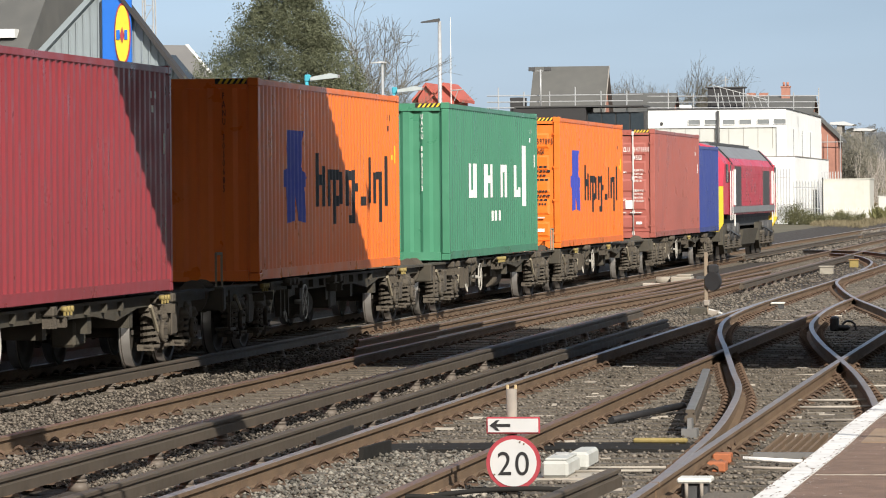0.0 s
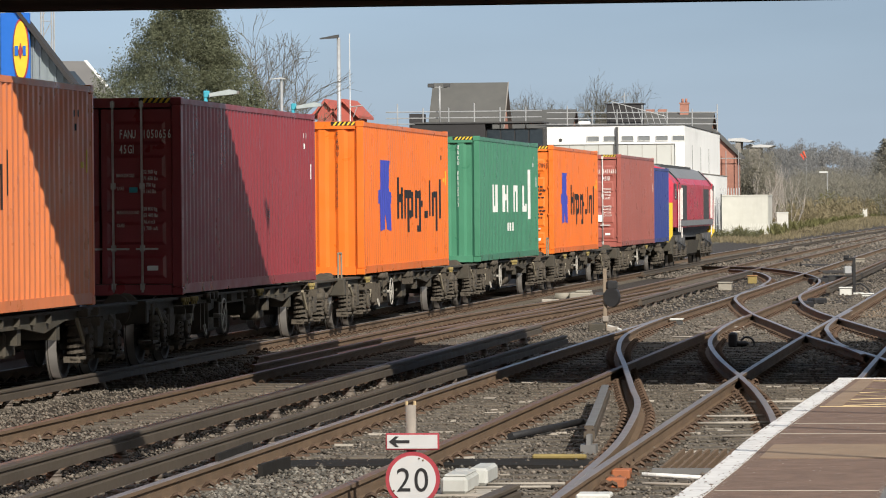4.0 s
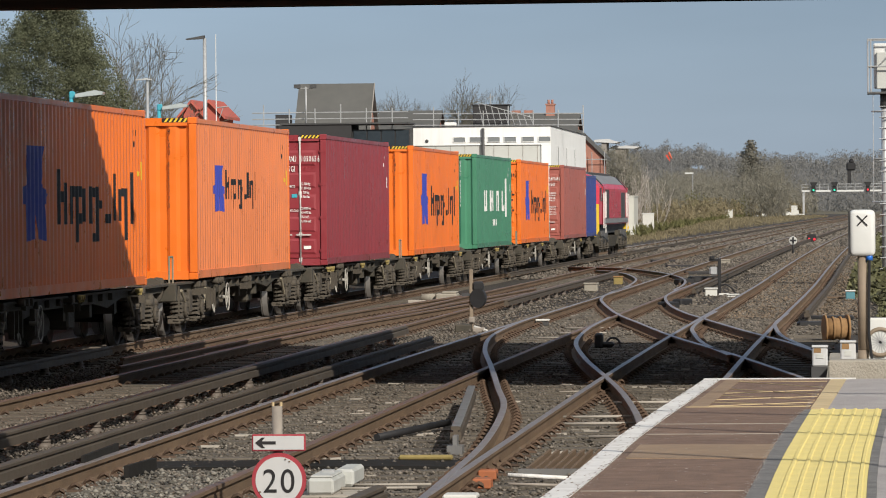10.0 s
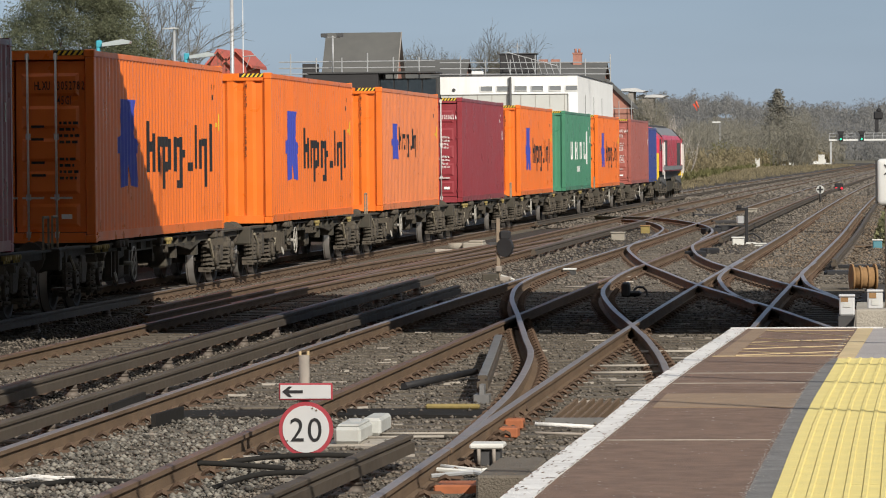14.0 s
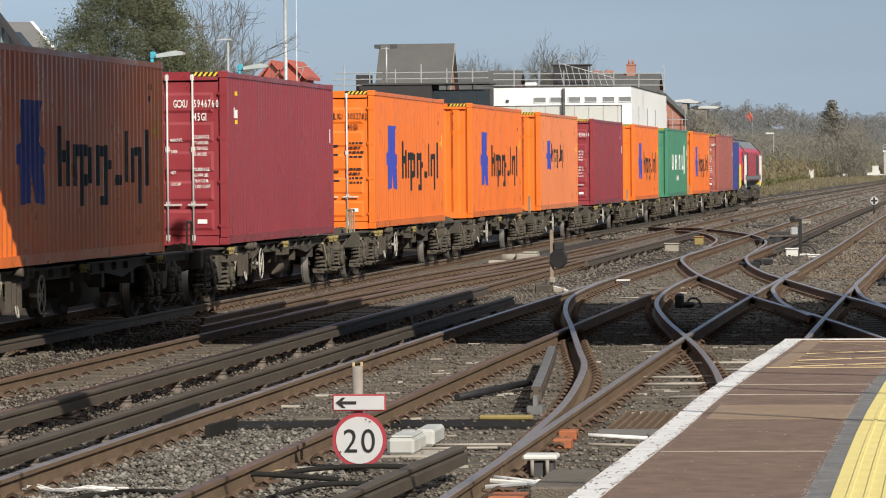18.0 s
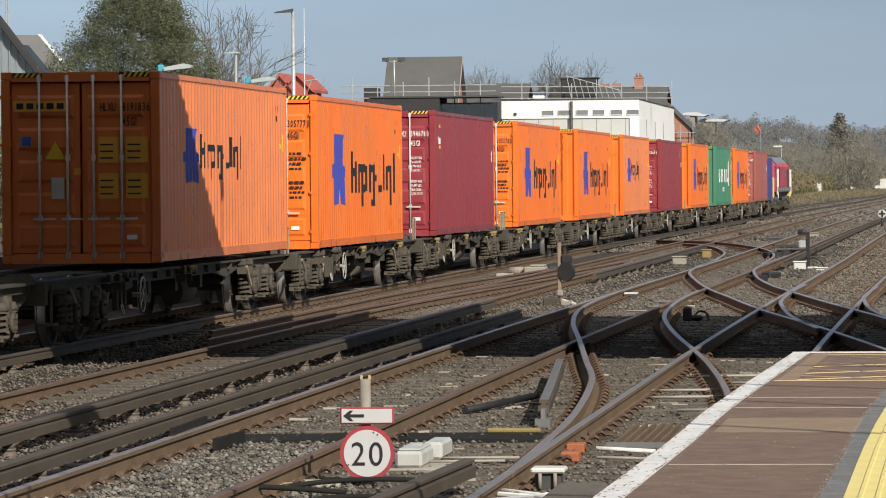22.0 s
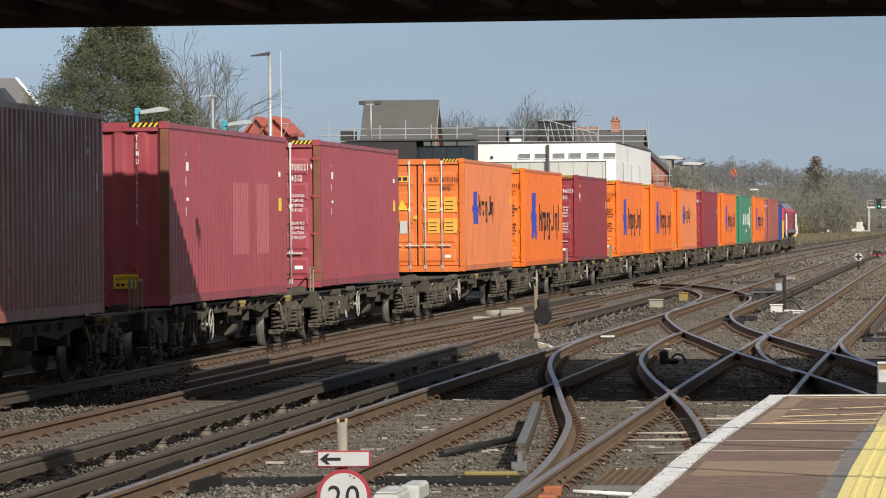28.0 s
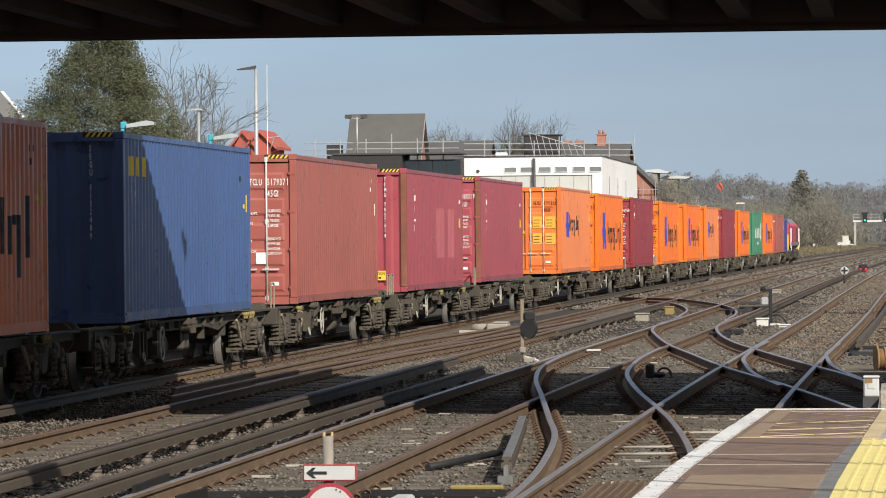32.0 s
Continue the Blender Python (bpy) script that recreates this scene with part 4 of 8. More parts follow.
SIDE = [(-1.30, 0.64), (-1.26, 0.70), (-0.5, 0.72), (-0.42, 0.66), (0.42, 0.66), (0.5, 0.72), (1.26, 0.70), (1.30, 0.64), (1.22, 0.61), (0.66, 0.61), (0.48, 0.50), (0.40, 0.36), (-0.40, 0.36), (-0.48, 0.50), (-0.66, 0.61), (-1.22, 0.61)]
bm = prism(bmesh.new(), SIDE, "x", -0.07, 0.07)
box(bm, 0.05, 0.12, -0.16, 0.16, 0.34, 0.70, 0.02)
for y in (-0.62, 0.62, -1.2, 1.2):
    box(bm, 0.03, 0.09, y - 0.025, y + 0.025, 0.16, 0.64)
cyl(bm, (0.10, -0.30, 0.36), (0.10, -0.30, 0.62), 0.035, 8)
ME_SIDE = mesh_of("side_frame", bm, M_BOGIE)
bm = box(bmesh.new(), -0.95, 0.95, -0.22, 0.22, 0.42, 0.74, 0.03)
cyl(bm, (0, 0, 0.7), (0, 0, 0.80), 0.3, 14)
ME_BOLSTER = mesh_of("bolster", bm, M_FRAME)
bm = cyl(bmesh.new(), (0.80, -0.40, 0.22), (0.80, 0.40, 0.22), 0.025, 6)
for y in (-0.46, 0.46):
    box(bm, 0.70, 0.82, y - 0.05, y + 0.05, 0.24, 0.56)
ME_BRAKE = mesh_of("brake_rigging", bm, M_BOGIE)
WHEELSETS = {}


def bogie(parent, y):
    b = part("bogie", ME_BOLSTER, None, parent, at=pose(0, y, 0))
    for s in (1, -1):
        turn = 0 if s > 0 else 180
        part("side_frame", ME_SIDE, None, b, at=pose(s * 0.98, 0, 0, 0, 0, turn))
        part("brake_rigging", ME_BRAKE, None, b, at=pose(0, 0, 0, 0, 0, turn))
        for a in (-0.9, 0.9):
            part("axle_box", ME_AXLEBOX, None, b, at=pose(s * 0.99, a, 0.40, 0, 0, turn))
            for d in (-0.27, 0.27):
                part("spring", ME_SPRING, None, b, at=pose(s * 1.03, a + d, 0.27))
    for a in (-0.9, 0.9):
        WHEELSETS.setdefault((WHEEL_R, a), []).append(part("wheelset", ME_WHEELS, None, b, at=pose(0, a, WHEEL_R)))
    return b


M_PIPE = material("dusty_pipe", (0.24, 0.21, 0.155), 0.85, vary=0.3, scale=9)
M_PIN = material("grimy_yellow_paint", (0.27, 0.21, 0.075), 0.8, vary=0.3, scale=20, dirt=0.6, dirt_color=(0.12, 0.09, 0.05))
M_HANDWHEEL = material("grimy_white_paint", (0.36, 0.345, 0.31), 0.7, vary=0.3, scale=12, dirt=0.4, dirt_color=(0.2, 0.17, 0.14))


def handwheel():
    bm = ring(bmesh.new(), (0, 0, 0), (1, 0, 0), 0.22, 0.013, 22, 6)
    for k in range(4):
        a = math.pi / 4 + k * math.pi / 2
        cyl(bm, (0, 0, 0), (0, 0.24 * math.cos(a), 0.24 * math.sin(a)), 0.011, 6)
    cyl(bm, (-0.16, 0, 0), (0.02, 0, 0), 0.03, 8)
    return mesh_of("brake_wheel", bm, M_HANDWHEEL)


ME_HANDWHEEL = handwheel()


def wagon(half=9.05, pivots=6.5, seed=0):
    r = random.Random(seed)
    w = thing("flat_wagon", "grimy brown steel container flat wagon on two bogies", "wagon", "wagons of the train")
    for s in (1, -1):
        p = pivots
        poly = [(-half, 0.80), (half, 0.80), (half, 0.70), (p - 1.9, 0.69), (p - 3.1, 0.58), (p - 4.3, 0.66), (-p + 4.3, 0.66), (-p + 3.1, 0.58), (-p + 1.9, 0.69), (-half, 0.70)]
        bm = prism(bmesh.new(), poly, "x", s * 1.02 - 0.03, s * 1.02 + 0.03)
        box(bm, s * 1.02 - 0.11, s * 1.02 + 0.11, -half, half, 0.79, 0.82)
        n = 9
        for k in range(n):
            y = -p + 3.0 + (2 * p - 6.0) * k / (n - 1)
            box(bm, s * 1.02 - 0.10, s * 1.02 + 0.10, y - 0.03, y + 0.03, 0.69, 0.79)
        part("side_sill", bm, M_FRAME, w)
        part("step", box(box(bmesh.new(), s * 1.0, s * 1.22, -half + 0.55, -half + 0.95, 0.30, 0.33), s * 1.19, s * 1.22, -half + 0.55, -half + 0.58, 0.30, 0.78), M_BOGIE, w)
        for y in (-p + 3.4, p - 1.9):
            part("brake_wheel", ME_HANDWHEEL, None, w, "white-painted handbrake wheel", at=pose(s * 1.24, y, 0.52)) if s * y < 0 else None
        # twist-lock spigots and their brackets along the deck edge, with yellow pins
        for y in (-6.05, -5.4, -0.25, 0.25, 5.4, 6.05):
            bm = box(bmesh.new(), s * 1.02 - 0.02, s * 1.02 + s * 0.18, y - 0.09, y + 0.09, 0.72, 0.82, 0.015)
            box(bm, s * 1.05, s * 1.05 + s * 0.15, y - 0.05, y - 0.03, 0.60, 0.70), box(bm, s * 1.05, s * 1.05 + s * 0.15, y + 0.03, y + 0.05, 0.60, 0.70)
            part("spigot_bracket", bm, M_BOGIE, w)
            if s > 0 and r.random() < 0.35:
                for d in (-0.16, 0.0, 0.16):
                    part("spigot_pin", cyl(cyl(bmesh.new(), (s * 1.18, y + d, 0.785), (s * 1.25, y + d, 0.785), 0.030, 8), (s * 1.22, y + d, 0.72), (s * 1.22, y + d, 0.785), 0.016, 6), M_PIN, w)
    for y in (-half + 0.07, half - 0.07):
        part("headstock", box(bmesh.new(), -1.25, 1.25, y - 0.07, y + 0.07, 0.55, 0.83, 0.02), M_FRAME, w)
        e = 1 if y > 0 else -1
        for x in (-0.87, 0.87):
            bm = cyl(bmesh.new(), (x, y, 0.72), (x, y + e * 0.30, 0.72), 0.09, 10)
            cyl(bm, (x, y + e * 0.30, 0.72), (x, y + e * 0.36, 0.72), 0.20, 14)
            part("buffer", bm, M_BOGIE, w)
        part("coupling", box(cyl(bmesh.new(), (0, y, 0.70), (0, y + e * 0.42, 0.66), 0.05, 8), -0.08, 0.08, y + e * 0.2 - 0.06, y + e * 0.2 + 0.06, 0.40, 0.75), M_FRAME, w)
        bm = cyl(bmesh.new(), (0.45, y, 0.62), (0.52, y + e * 0.18, 0.34), 0.025, 6)
        cyl(bm, (0.52, y + e * 0.18, 0.34), (0.47, y + e * 0.36, 0.52), 0.025, 6)
        part("air_hose", bm, M_BLACK, w)
        bm = cyl(bmesh.new(), (1.10, y - e * 0.12, 0.80), (1.10, y - e * 0.12, 1.22), 0.018, 6)
        cyl(bm, (1.10, y - e * 0.12, 1.22), (1.10, y - e * 0.5, 1.22), 0.018, 6), cyl(bm, (1.10, y - e * 0.5, 1.22), (1.10, y - e * 0.5, 0.80), 0.018, 6)
        part("hand_rail", bm, M_PIPE, w) if r.random() < 0.4 else None
    for y in (-4.4, -2.2, 0, 2.2, 4.4):
        part("cross_beam", box(bmesh.new(), -1.0, 1.0, y - 0.10, y + 0.10, 0.48, 0.80), M_FRAME, w)
    part("centre_sill", box(bmesh.new(), -0.30, 0.30, -half + 0.1, half - 0.1, 0.52, 0.80), M_FRAME, w)
    # air tank and distributor under the middle
    ya = r.choice((-2.4, -1.4, 1.6))
    part("air_reservoir", cyl(bmesh.new(), (0.62, ya, 0.44), (0.62, ya + 1.25, 0.44), 0.19, 16), M_BOGIE, w)
    part("equipment_box", box(bmesh.new(), 0.55, 0.86, -ya - 0.35, -ya + 0.20, 0.34, 0.62, 0.03), M_FRAME, w)
    for k in (0, 0.3, 0.6, 1.5):
        part("brake_lever", box(bmesh.new(), 1.04, 1.12, -pivots + 2.1 + k, -pivots + 2.16 + k, 0.36, 0.70), M_BOGIE, w)
    part("pull_ring", ring(bmesh.new(), (1.12, -pivots + 2.45, 0.36), (1, 0, 0.2), 0.07, 0.014, 12, 5), M_HANDWHEEL, w)
    for y0, y1 in ((-pivots + 1.5, -pivots + 1.1), (-pivots - 1.2, -pivots - 0.7), (pivots - 1.5, pivots - 1.2)):
        part("air_pipe", cyl(bmesh.new(), (1.12, y0, 0.70), (1.14, y1, 0.42), 0.028, 6), M_PIPE, w, "dusty pale air pipe")
    for k in range(3):
        part("deck_lug", cyl(bmesh.new(), (1.10, -pivots + 2.3 + 0.32 * k, 0.80), (1.24, -pivots + 2.3 + 0.32 * k, 0.80), 0.05, 8), M_BOGIE, w)
    for y in (-pivots, pivots):
        bogie(w, y)
    return w


STOCK = []
STRETCHED = set()


def stretch_body(ob, f):
    """Stretch frame and bogies to the deck's height above the rail, fitted to the camera's view; the wheels keep their
    round.
    """
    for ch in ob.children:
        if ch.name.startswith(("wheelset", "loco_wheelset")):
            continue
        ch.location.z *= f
        if ch.data.name not in STRETCHED:
            STRETCHED.add(ch.data.name)
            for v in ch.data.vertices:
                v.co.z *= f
        stretch_body(ch, f)


WAGONS = [(-8.7, 9.9, 6.9)] + [(18.0 * k - 0.6 - 6.45, 9.05, 6.5) for k in range(1, 10)] + [(174.7, 10.75, 7.4)] + [(18.0 * k + 2.8 - 6.45, 9.05, 6.5) for k in range(11, 17)]
for k, (behind, half, pivots) in enumerate(WAGONS):
    w = wagon(half, pivots, k)
    stretch_body(w, (DECK - LOW) / 0.85)
    STOCK.append((w, behind, LOW))

# ---- locomotive ----
loco = thing("locomotive", "red diesel freight locomotive with grey roof and yellow end", "locomotive")
BODY = [(-1.32, 1.40), (1.32, 1.40), (1.32, 2.94), (1.16, 3.15), (-1.16, 3.15), (-1.32, 2.94)]
part("body_side", prism(bmesh.new(), BODY, "y", -8.3, 8.3), M_LOCO_RED, loco)
ROOF = [(-1.16, 3.153), (1.16, 3.153), (0.80, 3.50), (0.42, 3.62), (-0.42, 3.62), (-0.80, 3.50)]
part("roof", prism(bmesh.new(), ROOF, "y", -8.3, 8.3), M_LOCO_ROOF, loco, "grey curved roof")
CAB = [(s * x, z) for s, run_up in ((1, 1), (-1, -1)) for x, z in ((1.32, 1.43), (1.32, 2.3), (1.32, 2.94), (1.16, 3.15), (0.80, 3.50), (0.42, 3.60))[::run_up]]
for e in (1, -1):
    bm = prism(bmesh.new(), CAB, "y", 8.3 * e, 10.45 * e)
    for v in bm.verts:
        if abs(v.co.y) > 9:
            v.co.y = e * (10.45 - 0.62 * max(v.co.z - 2.3, 0) - 0.55 * max(v.co.z - 3.2, 0))
            v.co.x *= 0.96
    cab = part("cab", bm, M_LOCO_RED, loco)
    bm = bmesh.new()
    v = [bm.verts.new(q) for q in ((-1.0, e * 10.47, 2.36), (1.0, e * 10.47, 2.36), (0.92, e * 10.01, 3.06), (-0.92, e * 10.01, 3.06))]
    bm.faces.new(v)
    bmesh.ops.solidify(bm, geom=bm.faces[:], thickness=0.03)
    part("windscreen", bm, M_GLASS, cab)
    part("end_panel", prism(bmesh.new(), [(-1.27, 2.28), (-1.27, 1.15), (-1.05, 0.80), (1.05, 0.80), (1.27, 1.15), (1.27, 2.28)], "y", e * 10.45 - 0.10, e * 10.45 + 0.10), M_YELLOW, cab, "yellow warning panel")
    for x in (-0.8, 0.8):
        part("headlight", cyl(bmesh.new(), (x, e * 10.58, 1.5), (x, e * 10.64, 1.5), 0.10, 12), M_LANTERN, cab)
        bm = cyl(bmesh.new(), (x, e * 10.4, 1.02), (x, e * 10.75, 1.02), 0.10, 10)
        cyl(bm, (x, e * 10.75, 1.02), (x, e * 10.82, 1.02), 0.24, 14)
        part("buffer", bm, M_DARKGREY, cab)
    for s in (1, -1):
        part("cab_window", box(bmesh.new(), s * 1.24, s * 1.315, e * 9.3 - 0.36, e * 9.3 + 0.36, 2.40, 2.95), M_GLASS, cab)
        part("cab_door", box(bmesh.new(), s * 1.29, s * 1.335, e * 8.62 - 0.28, e * 8.62 + 0.28, 1.40, 3.02), M_LOCO_RED, cab)
        part("door_window", box(bmesh.new(), s * 1.30, s * 1.34, e * 8.62 - 0.17, e * 8.62 + 0.17, 2.25, 2.92), M_GLASS, cab)
        for d in (-0.36, 0.36):
            part("grab_rail", cyl(bmesh.new(), (s * 1.37, e * 8.62 + d, 1.25), (s * 1.37, e * 8.62 + d, 2.75), 0.018, 6), M_LINEWHITE, cab)
for s in (1, -1):
    g = part("grille", box(bmesh.new(), s * 1.30, s * 1.325, -4.6, 3.5, 1.66, 2.90), M_LOCO_RED, loco)
    for k in range(11):
        z = 1.69 + k * 0.110
        part("slat", box(bmesh.new(), s * 1.325, s * 1.338, -4.55, 3.45, z, z + 0.07), M_LOCO_RED, g)
    for y0, y1 in ((-7.0, -4.75), (3.8, 6.4)):
        part("intake_panel", box(bmesh.new(), s * 1.30, s * 1.346, y0, y1, 1.66, 2.90 - 0.1 * (y0 > 0)), M_DARKGREY, loco, "dark intake panel")
    for y in (-7.55, 7.3):
        for d, z0, z1 in ((-0.2, 1.70, 2.80), (0.2, 1.70, 2.80), (0.0, 1.05, 1.42)):
            part("hand_rail", cyl(bmesh.new(), (s * 1.37, y + d, z0), (s * 1.37, y + d, z1), 0.026, 6), M_LINEWHITE, loco, "white hand rail")
    for y in (-7.9, 7.9):
        # black joint between body and cab over the shoulder
        part("joint", prism(bmesh.new(), [(s * 1.325, 2.94), (s * 1.165, 3.153), (s * 0.82, 3.50), (s * 0.83, 3.53), (s * 1.19, 3.175), (s * 1.345, 2.96)], "y", y - 0.08, y + 0.08), M_BLACK, loco)
    part("solebar", box(bmesh.new(), s * 1.26, s * 1.372, -8.3, 8.3, 1.46, 1.655), M_LOCO_ROOF, loco, "grey solebar")
    part("valance", box(bmesh.new(), s * 1.10, s * 1.20, -8.3, 8.3, 1.28, 1.42), M_BLACK, loco)
    for y0 in (-6.6, 6.6):
        for d in (-2.1, 0.0, 2.1):
            part("axle_box", box(bmesh.new(), s * 1.02, s * 1.26, y0 + d - 0.22, y0 + d + 0.22, 0.36, 0.78, 0.03), M_DARKGREY, loco)
        for d in (-1.5, -0.6, 0.6, 1.5):
            part("spring", cyl(bmesh.new(), (s * 1.16, y0 + d, 0.62), (s * 1.16, y0 + d, 1.14), 0.13, 10), M_DARKGREY, loco)
        part("brake_rigging", cyl(bmesh.new(), (s * 1.24, y0 - 1.9, 0.95), (s * 1.24, y0 + 1.9, 0.70), 0.05, 6), M_DARKGREY, loco)
    part("roof_pipe", box(bmesh.new(), s * 0.56, s * 0.64, -7.8, 6.2, 3.56, 3.64), M_DARKGREY, loco)
part("underframe", box(bmesh.new(), -1.02, 1.02, -9.8, 9.8, 1.02, 1.39), M_DARKGREY, loco)
part("fuel_tank", prism(bmesh.new(), [(-1.22, 0.90), (1.22, 0.90), (1.10, 0.42), (0.9, 0.28), (-0.9, 0.28), (-1.10, 0.42)], "y", -2.6, 2.9), M_FRAME, loco)
for y0, y1 in ((-6.4, -3.4), (-1.6, 0.6), (2.4, 4.4), (5.2, 7.4)):
    part("roof_hatch", box(bmesh.new(), -0.40, 0.40, y0, y1, 3.61, 3.68, 0.02), M_DARKGREY, loco)
ME_LOCO_WHEELS = wheel_mesh(LOCO_R, "loco_wheelset")
for y in (-6.6, 6.6):
    b = part("bogie", box(bmesh.new(), -0.9, 0.9, -2.5, 2.5, 0.62, 0.975), M_DARKGREY, loco, at=pose(0, y, 0))
    for s in (1, -1):
        part("side_frame", prism(bmesh.new(), [(-3.0, 0.50), (-2.9, 1.10), (2.9, 1.10), (3.0, 0.50), (2.5, 0.22), (1.6, 0.26), (1.2, 0.56), (0.7, 0.56), (0.4, 0.22), (-0.4, 0.22), (-0.7, 0.56), (-1.2, 0.56), (-1.6, 0.26), (-2.5, 0.22)], "x", s * 1.10 - 0.08, s * 1.10 + 0.08), M_FRAME, b)
        for a in (-2.0, 0.0, 2.0):
            part("axle_box", box(bmesh.new(), s * 1.15 - 0.12, s * 1.15 + 0.12, a - 0.2, a + 0.2, 0.34, 0.72, 0.04), M_BOGIE, b)
            for d in (-0.38, 0.38):
                part("spring", ME_SPRING, None, b, at=pose(s * 1.16, a + d, 0.42))
    for a in (-2.0, 0.0, 2.0):
        WHEELSETS.setdefault((LOCO_R, a), []).append(part("wheelset", ME_LOCO_WHEELS, None, b, at=pose(0, a, LOCO_R)))
stretch_body(loco, 1.035)
STOCK.append((loco, -29.75, LOW))



# ---- bridge over the tracks ----
bridge = thing("bridge", "dark sooty steel road bridge spanning all the tracks", "bridge", kind="structure")


def skew(x):
    """The bridge's nearer side crosses the tracks at a slight angle."""
    return 46.1 - 0.19 * (x - 1.65)


part("deck", prism(bmesh.new(), [(-42, skew(-42) + 0.3), (44, skew(44) + 0.3), (44, 60.1), (-42, 60.1)], "z", 5.55, 5.85), M_BRIDGE, bridge)
bm = box(box(bmesh.new(), -42, 44, 0, 0.30, 5.0, 6.2), -42, 44, -0.1, 0.4, 5.0, 5.06)
for v in bm.verts:
    v.co.y += skew(v.co.x)
part("main_girder", bm, M_BRIDGE, bridge)
part("main_girder", box(box(bmesh.new(), -42, 44, 60.1, 60.4, 5.0, 6.55), -42, 44, 60.0, 60.5, 5.0, 5.06), M_BRIDGE, bridge)
for k in range(72):
    x = -41 + k * 1.17
    part("joist", box(bmesh.new(), x, x + 0.30, skew(x) + 0.31, 60.09, 5.15, 5.548), M_BRIDGE, bridge)
# abutments out of view; the right one is set back to let skylight in
for x in (-42.0, 26.0):
    part("abutment", box(bmesh.new(), x, x + 4, skew(x), 60.0, -0.2, 5.0), M_BRICK, bridge)
# beam out of view, added to cast a shadow strip over the tracks
pipe_bridge = thing("pipe_bridge", "unseen overhead beam added to shade a strip of track", "bridge", kind="structure")
part("trough", box(bmesh.new(), -30, -2.4, 29.6, 30.4, 5.0, 5.35), M_BRIDGE, pipe_bridge)
part("leg", box(bmesh.new(), -30, -29.75, 29.85, 30.15, -0.2, 5.0), M_BRIDGE, pipe_bridge)
for x in (-22.0, -12.0, -3.2):
    part("hanger", box(bmesh.new(), x, x + 0.12, 30.2, skew(x) + 0.1, 5.36, 5.46), M_BRIDGE, pipe_bridge)
# cables out of view over the platform, placed and sized for their shadow lines
for a, b in ((26.4, 25.7), (23.9, 22.0), (22.2, 19.6), (19.9, 17.2)):
    z = 4.5
    bm = cyl(bmesh.new(), (-9 + 3.24, a - 5.04 + (a - b) / 3 * 8, z), (12, b - 5.04 - (a - b) / 3 * 6.8, z), 0.030, 6)
    tagged(part("overhead_cable", bm, M_BLACK), "thin black cable slung above the platform", "cable", "overhead cables", "structure")

# unseen block added behind the camera to cut skylight on the shaded faces
station = thing("station_block", "unseen plain block behind the camera, added to cut skylight", "building", kind="structure")
part("wall", box(bmesh.new(), -70, 22, -48, -31, -0.25, 22.0), M_BRICK, station)
part("roof", box(bmesh.new(), -70.5, 22.5, -48.5, -30.6, 22.0, 22.4), M_ROOF, station)
# unseen piece on the bridge's parapet, above its far girder, added to cast a shadow spot
lamp = thing("bridge_lamp", "unseen dark piece above the parapet, added to cast a shadow spot", "lamp", at=pose(-6.55, 60.25, 6.55))
part("post", cyl(bmesh.new(), (0, 0, 0), (0, 0, 1.0), 0.014, 8), M_DARKGREY, lamp)
part("lantern", cyl(cyl(bmesh.new(), (0, 0, 0.98), (0, 0, 1.22), 0.075, 10, 0.125), (0, 0, 1.22), (0, 0, 1.29), 0.13, 10, 0.04), M_DARKGREY, lamp)

# ---- platform across the tracks ----
far_platform = thing("far_platform", "concrete station platform beyond the train", "platform", kind="structure")
# slab takes the dark bridge colour, standing in for shade behind the train
part("slab", box(bmesh.new(), -21.5, -15.6, 20, 135, -0.4, 0.9), M_BRIDGE, far_platform)
part("edge_line", box(bmesh.new(), -15.75, -15.62, 20, 135, 0.89, 0.904), M_LINEWHITE, far_platform)


def platform_lamp(x, y):
    p = thing("platform_lamp", "teal platform lamp post with a long white lantern", "lamp", "platform lamps", at=pose(x, y, 0.9))
    part("post", cyl(bmesh.new(), (0, 0, 0), (0, 0, 3.80), 0.06, 10, 0.045), M_TEAL, p)
    part("bracket", box(bmesh.new(), -0.05, 0.08, -0.06, 0.06, 3.70, 3.86, 0.02), M_TEAL, p, "teal lamp bracket")
    bm = bmesh.new()
    prof = [(0.10, 3.72), (0.72, 3.78), (0.74, 3.84), (0.55, 3.88), (0.10, 3.80)]
    prism(bm, prof, "y", -0.13, 0.13)
    part("lantern", bm, M_LAMPGLASS, p, "clouded glass lantern")


for y in (93.0, 105.0):
    platform_lamp(-17.25, y)

# ---- buildings on the left ----
store = thing("store_building", "grey-clad store with a steep gable and slate roof", "building")
GABLE = [(-39.5, -0.2), (-31.3, -0.2), (-31.3, 4.7), (-35.1, 9.75), (-39.5, 5.2)]
part("gable_wall", prism(bmesh.new(), GABLE, "y", 150.0, 151.0), M_CLAD, store, "pale blue-grey ribbed gable cladding")
for k in range(30):
    x = -39.3 + k * 0.27
    top = min(5.2 + (x + 39.5) * 1.034, 4.7 + (-31.3 - x) * 1.329) - 0.05
    part("cladding_rib", box(bmesh.new(), x, x + 0.06, 149.95, 150.0, 0.0, top), M_CLAD, store)
bm = bmesh.new()
v = [(-39.7, 5.0), (-35.1, 9.78), (-35.1, 10.05), (-40.0, 5.0)]
prism(bm, v, "y", 149.6, 151.2)
part("roof_verge", bm, M_CLAD, store, "pale metal verge")
bm = prism(bmesh.new(), [(-31.1, 4.55), (-35.1, 9.86), (-35.1, 10.05), (-30.9, 4.55)], "y", 149.6, 150.4)
part("roof_edge", bm, M_DARKSHED, store)
